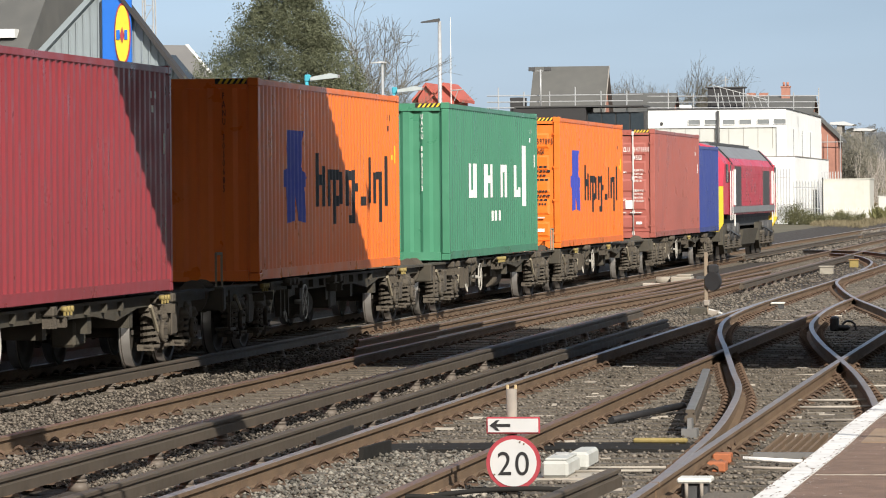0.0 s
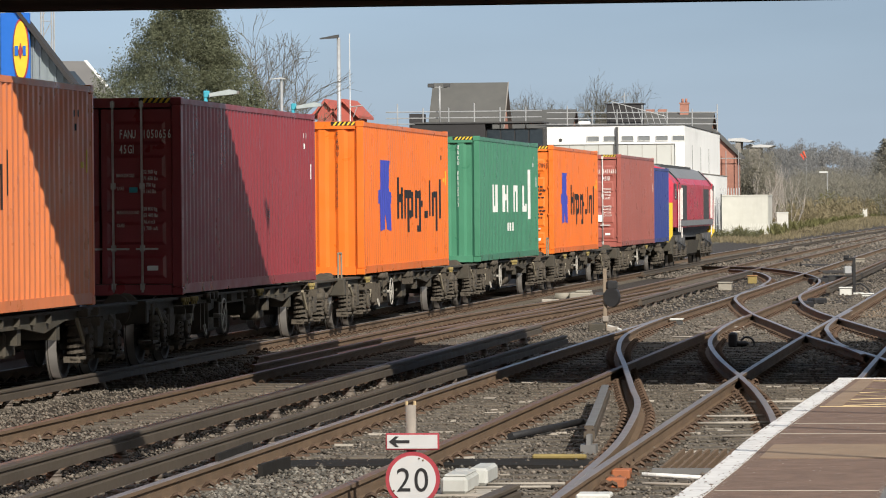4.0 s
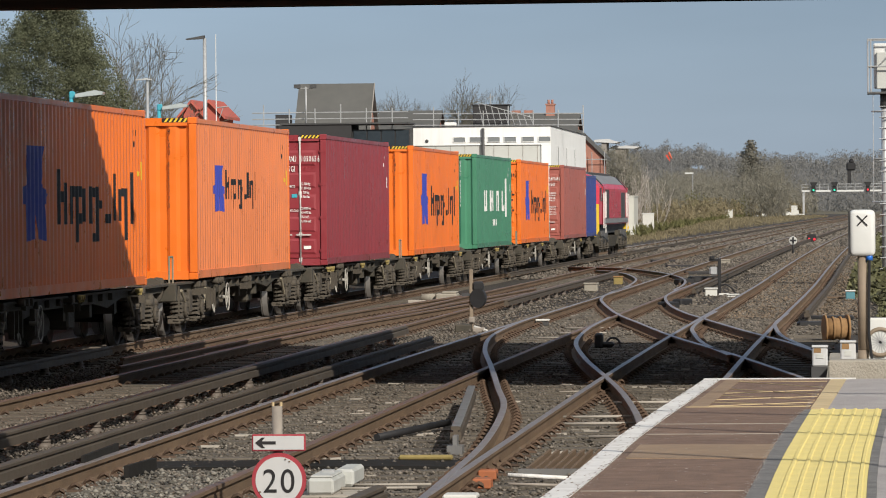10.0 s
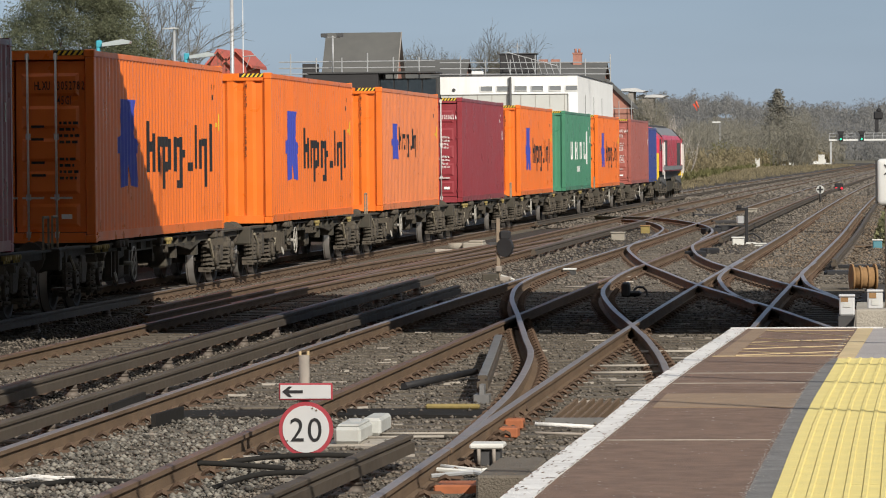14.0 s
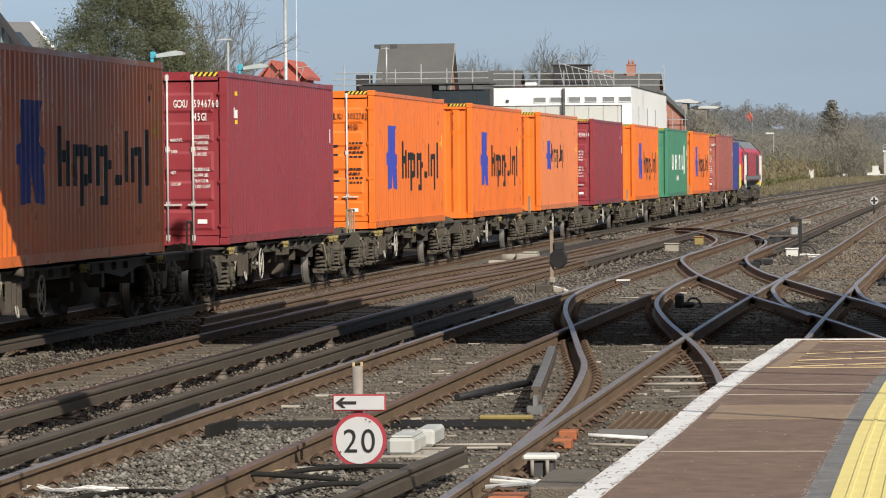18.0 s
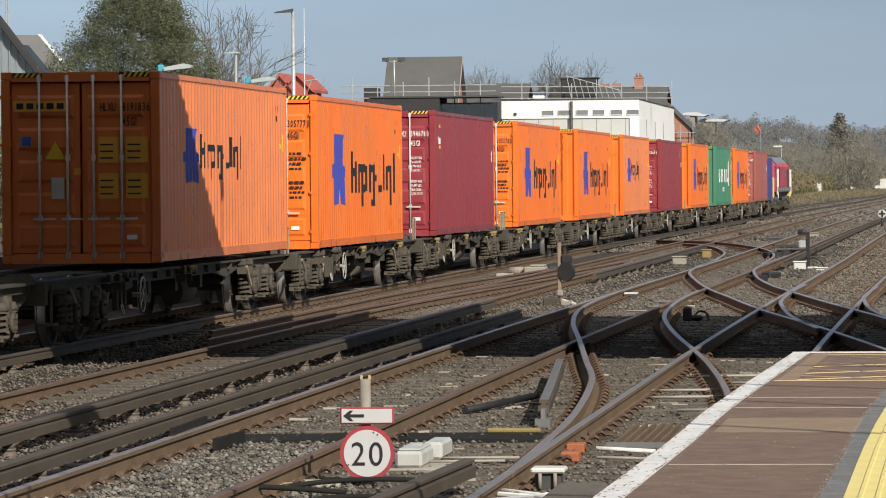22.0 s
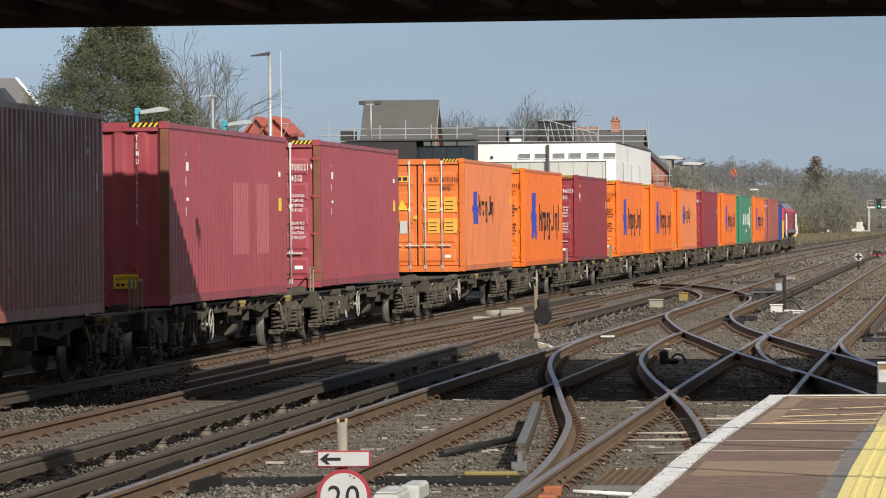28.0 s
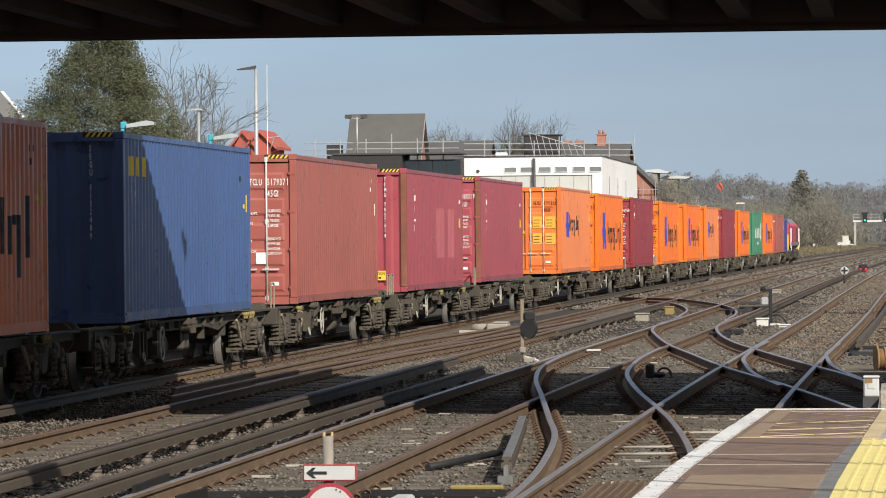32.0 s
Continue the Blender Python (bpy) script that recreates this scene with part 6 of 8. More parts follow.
class Scatter:
    """Collects many small triangles and quads for one foliage mesh."""

    def __init__(self, seed):
        self.v, self.f, self.r = [], [], random.Random(seed)

    def flake(self, c, size, long=1.0, up=0.0, wide=0.5):
        r = self.r
        d = Vector((r.gauss(0, 1), r.gauss(0, 1), r.gauss(0, 1) + up)).normalized()
        e = d.orthogonal().normalized()
        e = (Matrix.Rotation(r.uniform(0, 6.28), 3, d) @ e)
        a, b = d * size * long, e * size * wide
        c = Vector(c)
        n = len(self.v)
        self.v += [c - a * 0.5, c + b * 0.6, c + a * 0.5, c - b * 0.6]
        self.f.append((n, n + 1, n + 2, n + 3))

    def stick(self, a, b, r0, r1):
        a, b = Vector(a), Vector(b)
        d = (b - a)
        u = d.orthogonal().normalized()
        w = d.cross(u).normalized()
        n = len(self.v)
        for p, q in ((a, r0), (b, r1)):
            self.v += [p + u * q, p - u * 0.5 * q + w * 0.87 * q, p - u * 0.5 * q - w * 0.87 * q]
        self.f += [(n, n + 1, n + 4, n + 3), (n + 1, n + 2, n + 5, n + 4), (n + 2, n, n + 3, n + 5)]

    def branch(self, a, d, length, radius, depth, spread=0.6, lift=0.15):
        r = self.r
        p, q = Vector(a), Vector(d).normalized()
        steps = 3
        for k in range(steps):
            nxt = p + q * length / steps
            self.stick(p, nxt, radius * (1 - 0.25 * k / steps), radius * (1 - 0.25 * (k + 1) / steps))
            p = nxt
            q = (q + Vector((r.gauss(0, 0.16), r.gauss(0, 0.16), r.gauss(0, 0.10) + lift * 0.3))).normalized()
            if depth > 0 and k > 0 or depth > 1:
                side = (q + Vector((r.gauss(0, spread), r.gauss(0, spread), r.gauss(0, spread) + lift))).normalized()
                self.branch(p, side, length * r.uniform(0.55, 0.75), radius * 0.55, depth - 1, spread, lift)
        if depth > 0:
            for _ in range(2):
                side = (q + Vector((r.gauss(0, spread), r.gauss(0, spread), r.gauss(0, spread) + lift))).normalized()
                self.branch(p, side, length * r.uniform(0.6, 0.8), radius * 0.6, depth - 1, spread, lift)

    def mesh(self, name, mat):
        me = bpy.data.meshes.new(name)
        me.from_pydata([tuple(p) for p in self.v], [], self.f)
        me.materials.append(mat)
        return me


# evergreen tree: trunk, limbs, and clumps of small leaves with gaps
tree = thing("evergreen_tree", "broad dark green evergreen tree beyond the train", "tree", at=pose(-26.55, 140, -0.2))
s = Scatter(3)
s.stick((0, 0, 0), (0.1, 0, 3.0), 0.32, 0.22)
for k in range(7):
    s.branch((0.05, 0, 2.0 + 0.5 * k), (s.r.gauss(0, 1), s.r.gauss(0, 1), 0.8), 1.0, 0.09, 2)
part("trunk", s.mesh("trunk", M_BARK), None, tree)
s = Scatter(4)
for k in range(1250):
    h = s.r.random() ** 0.9
    z = 0.9 + h * 8.4
    lobe = 1.0 + 0.16 * noise.noise(Vector((k % 40 * 0.37, h * 5, 0)))
    a = s.r.uniform(0, 6.283)
    rad = (4.5 if math.cos(a) < 0 else 3.3) * (1 - h ** 1.7) ** 0.8 * lobe + 0.35
    q = s.r.uniform(0.25, 1.0) ** 0.6
    c = Vector((rad * q * math.cos(a), rad * q * math.sin(a), z + s.r.gauss(0, 0.25)))
    cs = s.r.uniform(0.22, 0.46)
    for _ in range(135):
        s.flake(c + Vector([max(min(s.r.gauss(0, 0.5), 0.85), -0.85) * cs for _ in range(3)]), s.r.uniform(0.036, 0.078), 1.5)
part("crown", s.mesh("crown", M_EVERGREEN), None, tree)


def bare_tree(name, x, y, height, seed, label, lean=(0, 0), depth=4, spread=0.5, stems=5, mat=None):
    t = thing(name, label, "tree", at=pose(x, y, -0.2))
    s = Scatter(seed)
    s.stick((0, 0, 0), (lean[0] * 0.3, 0, height * 0.3), height * 0.014, height * 0.010)
    part("trunk", s.mesh("trunk", M_BARK), None, t)
    s = Scatter(seed + 1)
    for k in range(stems):
        s.branch((lean[0] * 0.3, 0, height * (0.22 + 0.03 * k)), (s.r.gauss(lean[0], 0.55), s.r.gauss(0, 0.5), 1.0 + lean[1]), height * 0.27, height * 0.0062, depth, spread)
    part("crown", s.mesh("crown", mat or M_TWIG), None, t, "bare winter branches")
    return t


bare_tree("bare_tree", -26.9, 152, 8.6, 11, "leafless tree with fine spreading twigs beside the evergreen", (0.15, 0.2), 4, 0.5, 5)
bare_tree("bare_tree", -26.1, 150, 6.3, 17, "leafless tree with fine spreading twigs beside the evergreen", (0.7, 0.0), 4, 0.45, 3)
bare_tree("bare_tree", -34.4, 320, 10.6, 21, "bare rounded tree behind the scaffold", (0, 0.3), 4, 0.6, 5)
bare_tree("bare_tree", -36.2, 322, 10.2, 23, "bare rounded tree behind the scaffold", (0, 0.3), 4, 0.6, 5)
bare_tree("bare_tree", -33.2, 318, 9.8, 25, "bare rounded tree behind the scaffold", (0, 0.2), 4, 0.7, 8)
bare_tree("bare_tree", -35.3, 323, 10.0, 29, "bare rounded tree behind the scaffold", (0, 0.2), 4, 0.7, 8)
tagged(part("streamer", prism(prism(bmesh.new(), [(-10.15, 4.94), (-10.06, 4.97), (-9.97, 4.80), (-9.92, 4.66), (-9.99, 4.70), (-10.07, 4.82)], "y", 233.9, 234.0), [(-9.97, 4.70), (-9.92, 4.67), (-9.90, 4.58), (-9.94, 4.62)], "y", 233.85, 233.95), M_STREAMER), "torn red plastic streamer caught in bare branches", "streamer")
bare_tree("bare_tree", -29.8, 325, 11.6, 27, "slender bare tree behind the rooftops", (0, 0.6), 4, 0.4, 5)

# hedge and brambles beyond the far platform
s = Scatter(31)
for _ in range(9000):
    y = s.r.uniform(60, 138)
    s.flake((-23.2 + s.r.gauss(0, 0.5), y, s.r.uniform(0, 1) ** 0.7 * (3.2 + noise.noise(Vector((y * 0.3, 0, 0))))), s.r.uniform(0.10, 0.26), 1.5)
for _ in range(700):
    y = s.r.uniform(60, 138)
    s.stick((-23.0 + s.r.gauss(0, 0.4), y, 0), (-23.0 + s.r.gauss(0, 0.7), y + s.r.gauss(0, 0.5), s.r.uniform(2, 4)), 0.02, 0.008)
tagged(part("hedge", s.mesh("hedge", M_IVY), None), "overgrown ivy and bramble hedge beyond the platform", "hedge", kind="stuff")


def fuzzy_wood(s, x, y, h, w, n, flake, wide=0.10, long=2.6, up=1.3):
    for k in range(n):
        u = s.r.random()
        rad = w * math.sqrt(max(0.06, 1 - (2 * u - 0.95) ** 2))
        core = k % 5 == 0
        dx = max(min(s.r.gauss(0, 0.42), 0.9), -0.9) * (0.7 if core else 1)
        z = h * (0.08 + (0.66 if core else 0.90) * u)
        s.flake((x + dx * rad, y + s.r.gauss(0, rad * 0.5), z), flake * (2.4 if core else s.r.uniform(0.5, 1.3)), long * (0.6 if core else 1.1), up + 0.8, wide * (1.6 if core else 1))


# woods along the far hillside and the embankment
s = Scatter(41)
for k in range(1150):
    y = s.r.uniform(1300, 2050)
    x = s.r.uniform(-0.085, 0.05) * y
    z0 = -2 + 19 * smooth01(0, 7, (y - 1250) / 90) * (1 + 0.28 * noise.noise(Vector((x * 0.004, (y - 1250) / 90 * 0.3, 0)))) + (5 if x < -60 else 0) * smooth01(0, 7, (y - 1250) / 90)
    n0 = len(s.v)
    fuzzy_wood(s, x, y, s.r.uniform(5, 11), s.r.uniform(3.5, 6), 300, 0.42, 0.30, 2.0, 0.8)
    for i in range(n0, len(s.v)):
        s.v[i].z += z0 - 1.5
tagged(part("far_woods", s.mesh("far_woods", M_FARWOOD), None), "bare woods with haze in their colour on the far hillside", "woods", kind="stuff")


def verge_x(y):
    """Where the trees along the line begin, at each distance."""
    q = [(300, -16.8), (340, -17.6), (560, -21.0), (740, -23.0), (880, -16.5), (1000, -12.2), (1250, -8.0)]
    for (a, p), (b, r) in zip(q, q[1:]):
        if y <= b:
            return p + (r - p) * (y - a) / (b - a)
    return -8.0


s = Scatter(43)
for k in range(480):
    y = 330 + 900 * s.r.random() ** 1.3
    x = verge_x(y) - 1.5 - abs(s.r.gauss(0, 1)) * y * 0.020
    if y < 430 and not -0.054 < x / y < -0.044:
        continue
    u = (x - verge_x(y)) / y
    h = s.r.uniform(2.6, 5.6) * (0.7 + y / 800) * (0.75 + 0.5 * noise.noise(Vector((x / y * 160, 3, 0))) + 0.3 * min(-u * 60, 1))
    fuzzy_wood(s, x, y, h, h * 0.42, 250, 0.20 + y / 3000, 0.10, 2.0, 0.5)
    for _ in range(3):
        s.stick((x + s.r.gauss(0, 0.6), y, 0), (x + s.r.gauss(0, 1.2), y, h * s.r.uniform(0.5, 0.95)), 0.06, 0.015)
for k in range(150):
    # taller trees round the conifer and over to the gantry
    y = 790 + 450 * s.r.random() ** 1.4
    x = y * s.r.uniform(-0.040, -0.012) - 3
    h = y * s.r.uniform(0.0085, 0.0128) * (1.1 if -0.026 < x / y < -0.015 else 0.9)
    fuzzy_wood(s, x, y, h, h * 0.40, 330, 0.34, 0.12, 2.0, 0.5)
    for _ in range(3):
        s.stick((x + s.r.gauss(0, 0.6), y, 0), (x + s.r.gauss(0, 1.5), y, h * s.r.uniform(0.5, 0.9)), 0.07, 0.02)
for k in range(30):
    x = -25.8 + k * 0.19
    h = s.r.uniform(7.2, 8.4) - 0.02 * k
    fuzzy_wood(s, x, 408 + s.r.uniform(-5, 5), h, 1.3, 620, 0.22, 0.16, 2.0, 0.5)
tagged(part("trackside_trees", s.mesh("trackside_trees", M_TWIG), None), "belt of bare winter trees along the line", "trees", kind="stuff")
s = Scatter(47)
for k in range(420):
    y = 318 + 700 * s.r.random() ** 1.6
    x = verge_x(y) + 0.8 - abs(s.r.gauss(0, 1)) * (1.5 + y * 0.008)
    h = s.r.uniform(0.6, 2.2) * (1 + y / 900)
    if y < 480 and x > verge_x(y) - 1.5:
        h *= 0.45
    fuzzy_wood(s, x, y, h, h * 0.7, 110, 0.16 + y / 3500, 0.3, 1.6, 0.4)
tagged(part("trackside_scrub", s.mesh("trackside_scrub", M_SCRUB), None), "dry yellowish scrub and brambles beside the line", "scrub", kind="stuff")
s = Scatter(53)
for k in range(160):
    y = 300 + 500 * s.r.random() ** 1.6
    x = verge_x(y) + 2.2 - abs(s.r.gauss(0, 1)) * 1.8
    h = s.r.uniform(0.2, 0.8)
    fuzzy_wood(s, x, y, h, h * 0.9, 90, 0.2, 0.2)
for k in range(90):
    y = 400 + 500 * s.r.random()
    fuzzy_wood(s, verge_x(y) - 1 - abs(s.r.gauss(0, 6)), y, s.r.uniform(1.5, 5.0), 2.0, 170, 0.30, 0.4, 1.4, 0.3)
tagged(part("green_scrub", s.mesh("green_scrub", M_GRASS), None), "green grass and evergreen scrub beside the line", "scrub", kind="stuff")
s = Scatter(71)
for k in range(15000):
    # low pale grass between the rails' edge and the bushes
    y = 262 + 640 * s.r.random() ** 1.5
    a, b = bend(y) - 15.6, verge_x(y) - 1.0
    x = a + (b - a) * s.r.random() if b < a else a - s.r.random()
    s.flake((x, y, -0.10 + s.r.uniform(0, 0.22) + low(x, y)), s.r.uniform(0.10, 0.24) * (0.5 + y / 600), 1.8, 1.5, 0.25)
tagged(part("verge_grass", s.mesh("verge_grass", M_SCRUB), None), "pale dry grass along the railway's edge", "grass", kind="stuff")
con = thing("conifer_tree", "dark conifer standing among the bare woods", "tree", at=pose(-21.1, 905, -0.2) @ Matrix.Diagonal((1.55, 1.55, 1.12, 1)))
s = Scatter(59)
s.stick((0, 0, 0), (0, 0, 13.6), 0.25, 0.06)
part("trunk", s.mesh("trunk", M_BARK), None, con)
s = Scatter(60)
for _ in range(3000):
    u = s.r.random() ** 0.9
    rad = (3.9 * (1 - u) ** 0.7 + 0.3) * (0.75 + 0.4 * math.sin(u * 34))
    a = s.r.uniform(0, 6.28)
    s.flake((rad * math.cos(a) * s.r.uniform(0.2, 1.1), rad * math.sin(a), 2.0 + 12.1 * u + 0.6 * math.sin(a * 3)), s.r.uniform(0.2, 0.5), 1.6)
part("crown", s.mesh("crown", M_CONIFER), None, con)
# ivy bank beside the line on the other side
s = Scatter(61)
for _ in range(26000):
    y = 70 + 210 * s.r.random() ** 1.7
    w = s.r.random() ** 1.4
    x = -0.68 + 0.9 * (1 - smooth01(92, 108, y)) + bend_near(y) + w * 6
    top = (0.25 + 1.6 * min(w * 2.2, 1)) * (0.7 + 0.5 * noise.noise(Vector((x * 0.4, y * 0.12, 2)))) * (0.55 + 0.45 * smooth01(64, 110, y))
    s.flake((x, y, -0.2 + max(top, 0.1) * s.r.uniform(0.2, 1)), s.r.uniform(0.06, 0.17) * (1 + y / 200), 1.3)
tagged(part("ivy_bank", s.mesh("ivy_bank", M_IVY), None), "ivy and bramble covered bank beside the track", "bank plants", kind="stuff")
s = Scatter(67)
for k in range(160):
    y = 300 + 900 * s.r.random()
    x = 6 + bend_near(y) + abs(s.r.gauss(0, 1)) * y * 0.02
    h = s.r.uniform(2.5, 6.5)
    fuzzy_wood(s, x, y, h, h * 0.4, 200, 0.3 + y / 2400, 0.06)
tagged(part("bank_trees", s.mesh("bank_trees", M_TWIG), None), "bare trees and bushes on the bank", "trees", kind="stuff")

# wind sock, road lamp and pale birch stems over the far trees
ws = thing("wind_sock", "orange wind sock on a thin pole above the trees", "wind sock", at=pose(-29.7, 702, -0.2 + 3.6) @ Matrix.Diagonal((0.5, 0.5, 0.7, 1)))
part("pole", cyl(bmesh.new(), (0.55, 0, -5), (0.55, 0, 10.3), 0.05, 6), M_GALV, ws)
part("sock", cyl(bmesh.new(), (0.5, 0, 9.5), (-0.5, 0, 11.0), 0.22, 10, 0.40), M_SOCK, ws, "orange cloth sock")
rl = thing("road_lamp", "white road lamp standing above the trees", "lamp", at=pose(-26.3, 700, -0.2))
part("pole", cyl(bmesh.new(), (0.4, 0, 0), (0.4, 0, 7.8), 0.05, 8), M_GALV, rl)
part("head", box(bmesh.new(), -0.9, 0.5, -0.2, 0.2, 7.7, 7.95, 0.04), M_LANTERN, rl)
for k in range(5):
    y = 352 + s.r.uniform(0, 30)
    x = -0.0475 * y + s.r.gauss(0, 0.8)
    b = thing("birch_tree", "pale slender birch stems without leaves beside the line", "tree", "birch trees", at=pose(x, y, -0.2))
    q = Scatter(300 + k)
    for _ in range(3):
        q.branch((q.r.gauss(0, 0.3), 0, 0), (q.r.gauss(0, 0.18), 0, 1), q.r.uniform(1.5, 2.7), 0.034, 2, 0.30, 0.5)
    part("stem", q.mesh("stem", M_BIRCH), None, b)
s2 = Scatter(81)
for k in range(46):
    bx, by = s2.r.uniform(-21.0, -15.2), s2.r.uniform(279, 284.5)
    hh = s2.r.uniform(0.7, 1.5) * (1.0 if bx < -18.4 else 0.5)
    for _ in range(150):
        s2.flake((bx + s2.r.gauss(0, 0.35), by + s2.r.gauss(0, 0.35), -0.2 + hh * s2.r.random() ** 0.8), s2.r.uniform(0.05, 0.13), 2.2, 0.5, 0.25)
    for _ in range(10):
        s2.stick((bx, by, -0.2), (bx + s2.r.gauss(0, 0.5), by + s2.r.gauss(0, 0.3), hh * s2.r.uniform(0.7, 1.3)), 0.012, 0.004)
tagged(part("bramble_bush", s2.mesh("bramble_bush", M_IVY), None), "tangled dark brambles in front of the steel fence", "bush", kind="stuff")
# low white bags and rubble near the foot of the gantry
for k in range(9):
    y = 830 + k * 17
    part_x = verge_x(y) + 1.4 + s.r.gauss(0, 1.0)
    w = s.r.uniform(0.25, 0.6)
    tagged(part("rubble_bag", box(bmesh.new(), -w, w, -0.5, 0.5, 0, s.r.uniform(0.35, 0.8), 0.15), (M_LANTERN, M_GREYPAINT, M_HUT)[k % 3], at=pose(part_x, y, -0.2, 0, 0, s.r.uniform(0, 60))), "pale rubble bag lying beside the line", "bag", "rubble bags")



# ---- platform surface in detail ----
part("buff_strip", strip(bmesh.new(), 0.15, 0.755, 19.42, 20.55, PZ - 0.01, PZ + 0.002), M_BUFF, platform, "buff patch of relaid asphalt")
part("buff_strip", strip(bmesh.new(), 0.145, 0.24, 24.4, PEND - 0.15, PZ - 0.01, PZ + 0.002), M_BUFF, platform)
for y in (17.2, 21.5, 22.5):
    # joints across the asphalt
    part("asphalt_joint", strip(bmesh.new(), 0.12, 0.74, y, y + 0.0025, PZ - 0.01, PZ + 0.0025, 1), M_FLECK, platform)
# faded hatching at the platform's end
for u0, y0, u1, y1 in ((0.13, 24.4, 0.78, 24.4), (0.24, 28.0, 0.78, 27.9), (0.24, 24.5, 0.78, 24.95), (0.24, 25.0, 0.78, 24.5), (0.24, 25.3, 0.78, 25.7), (0.24, 25.9, 0.78, 25.2), (0.24, 26.2, 0.78, 26.6), (0.24, 26.8, 0.78, 26.0), (0.24, 27.9, 0.78, 27.0)):
    bm = bmesh.new()
    a, b = Vector((across(u0, y0), y0, PZ + 0.003)), Vector((across(u1, y1), y1, PZ + 0.003))
    d = (b - a).normalized()
    n = Vector((-d.y, d.x, 0)) * 0.007
    v = [bm.verts.new(p) for p in (a - n, b - n, b + n, a + n)]
    f = bm.faces.new(v)
    ex = bmesh.ops.extrude_face_region(bm, geom=[f])
    for q in ex["geom"]:
        if isinstance(q, bmesh.types.BMVert):
            q.co.z -= 0.008
    part("hatch_line", bm, M_LINEYELLOW, platform)
part("end_line", strip(bmesh.new(), 0.0, 0.98, PEND - 0.09, PEND + 0.0, PZ - 0.008, PZ + 0.004, 1), M_LINEWHITE, platform)
part("yellow_patch", strip(bmesh.new(), 0.81, 0.92, 24.2, PEND - 0.2, PZ - 0.008, PZ + 0.0032, 2), M_LINEYELLOW, platform)
# grit and paint flecks on the platform
rf = random.Random(9)
vs, fs = [], []
for _ in range(1500):
    y = rf.uniform(14, 27.3)
    x = across(rf.uniform(0.14, 0.78), y)
    a, w, l = rf.uniform(-0.5, 0.5), rf.uniform(0.003, 0.008), rf.uniform(0.002, 0.006)
    if _ > 250:
        # crumbled seam beside the edging, and flaked paint along the white line
        x = across(rf.gauss(0.752, 0.008) if _ % 3 else 0.108 + abs(rf.gauss(0, 0.022)) - 0.004, y)
        w, l = w * 0.8, l * 0.7
    n = len(vs)
    vs += [(x - l, y - w + a * l, PZ + 0.0035), (x + l, y - w - a * l, PZ + 0.0035), (x + l * 0.7, y + w, PZ + 0.004), (x - l * 0.8, y + w * 1.2, PZ + 0.0038)]
    fs.append((n, n + 1, n + 2, n + 3))
wvs, wfs = [], []
for k in range(420):
    y = rf.uniform(14, 28.2)
    u = rf.choice((0.006, 0.108)) + rf.gauss(0, 0.012) if k % 3 else rf.uniform(0.01, 0.105)
    x, a, w, l = across(min(max(u, 0.008), 0.106), y), rf.uniform(-0.5, 0.5), rf.uniform(0.006, 0.035), rf.uniform(0.002, 0.006)
    n = len(wvs)
    wvs += [(x - l, y - w + a * l, PZ + 0.0042), (x + l, y - w * 0.6, PZ + 0.0042), (x + l * 0.7, y + w, PZ + 0.0044), (x - l * 0.8, y + w * 0.5, PZ + 0.0043)]
    wfs.append((n, n + 1, n + 2, n + 3))
me = bpy.data.meshes.new("line_wear")
me.from_pydata(wvs, [], wfs)
me.materials.append(M_TARMAC)
tagged(part("line_wear", me, None, platform, "bare asphalt where the white paint has flaked"), kind="stuff")
me = bpy.data.meshes.new("grit")
me.from_pydata(vs, [], fs)
me.materials.append(M_FLECK)
tagged(part("grit", me, None, platform), kind="stuff")
# ribbed yellow tactile slabs, each a piece of its own
bm = strip(bmesh.new(), 0, 0.40, 0, 0.40, 0, 0.006, 1)
for v in bm.verts:
    v.co.x -= across(0, v.co.y)
    v.co.x = min(max(v.co.x, 0.001), 0.399)
    v.co.y = min(max(v.co.y, 0.0008), 0.3992)
for k in range(6):
    x = 0.062 + k * 0.062
    prism(bm, [(x - 0.011, 0.005), (x + 0.011, 0.005), (x + 0.007, 0.0115), (x - 0.007, 0.0115)], "y", 0.0008, 0.3992)
ME_TACTILE = mesh_of("tactile_slab", bm, M_TACTILE)
for k in range(30):
    y = 24.0 - 0.40 * (k + 1)
    part("tactile_slab", ME_TACTILE, None, platform, "yellow ribbed tactile slab" if k == 0 else "", at=pose(along(RIBBED, y), y, PZ - 0.001, 0, 0, -math.degrees(math.atan2(along(RIBBED, y + 0.4) - along(RIBBED, y), 0.4))))
part("yellow_dash_line", strip(bmesh.new(), 1.29, 2.6, 23.86, 23.96, PZ - 0.008, PZ + 0.003, 1), M_TACTILE, platform)
plinth = tagged(part("concrete_kerb", box(box(bmesh.new(), -0.16, 0.395, 28.45, 28.75, 0.6, 1.033, 0.012), 0.42, 3.2, 28.45, 28.75, 0.6, 1.03, 0.012), M_CONCRETE), "rough concrete kerb at the platform's end", "kerb", kind="structure")
part("end_wall", box(bmesh.new(), -0.3, 7.0, 28.42, 28.75, -0.25, 0.6), M_CONCRETE, platform)

# ---- sleepers: the nearer ones singly ----
ME_SLEEPER = {}


def sleeper_mesh(length):
    if length not in ME_SLEEPER:
        bm = box(bmesh.new(), -length / 2, length / 2, -0.125, 0.125, -0.14, 0.0, 0.008)
        ME_SLEEPER[length] = mesh_of("sleeper", bm, M_SLEEPER)
    return ME_SLEEPER[length]


rs = random.Random(5)
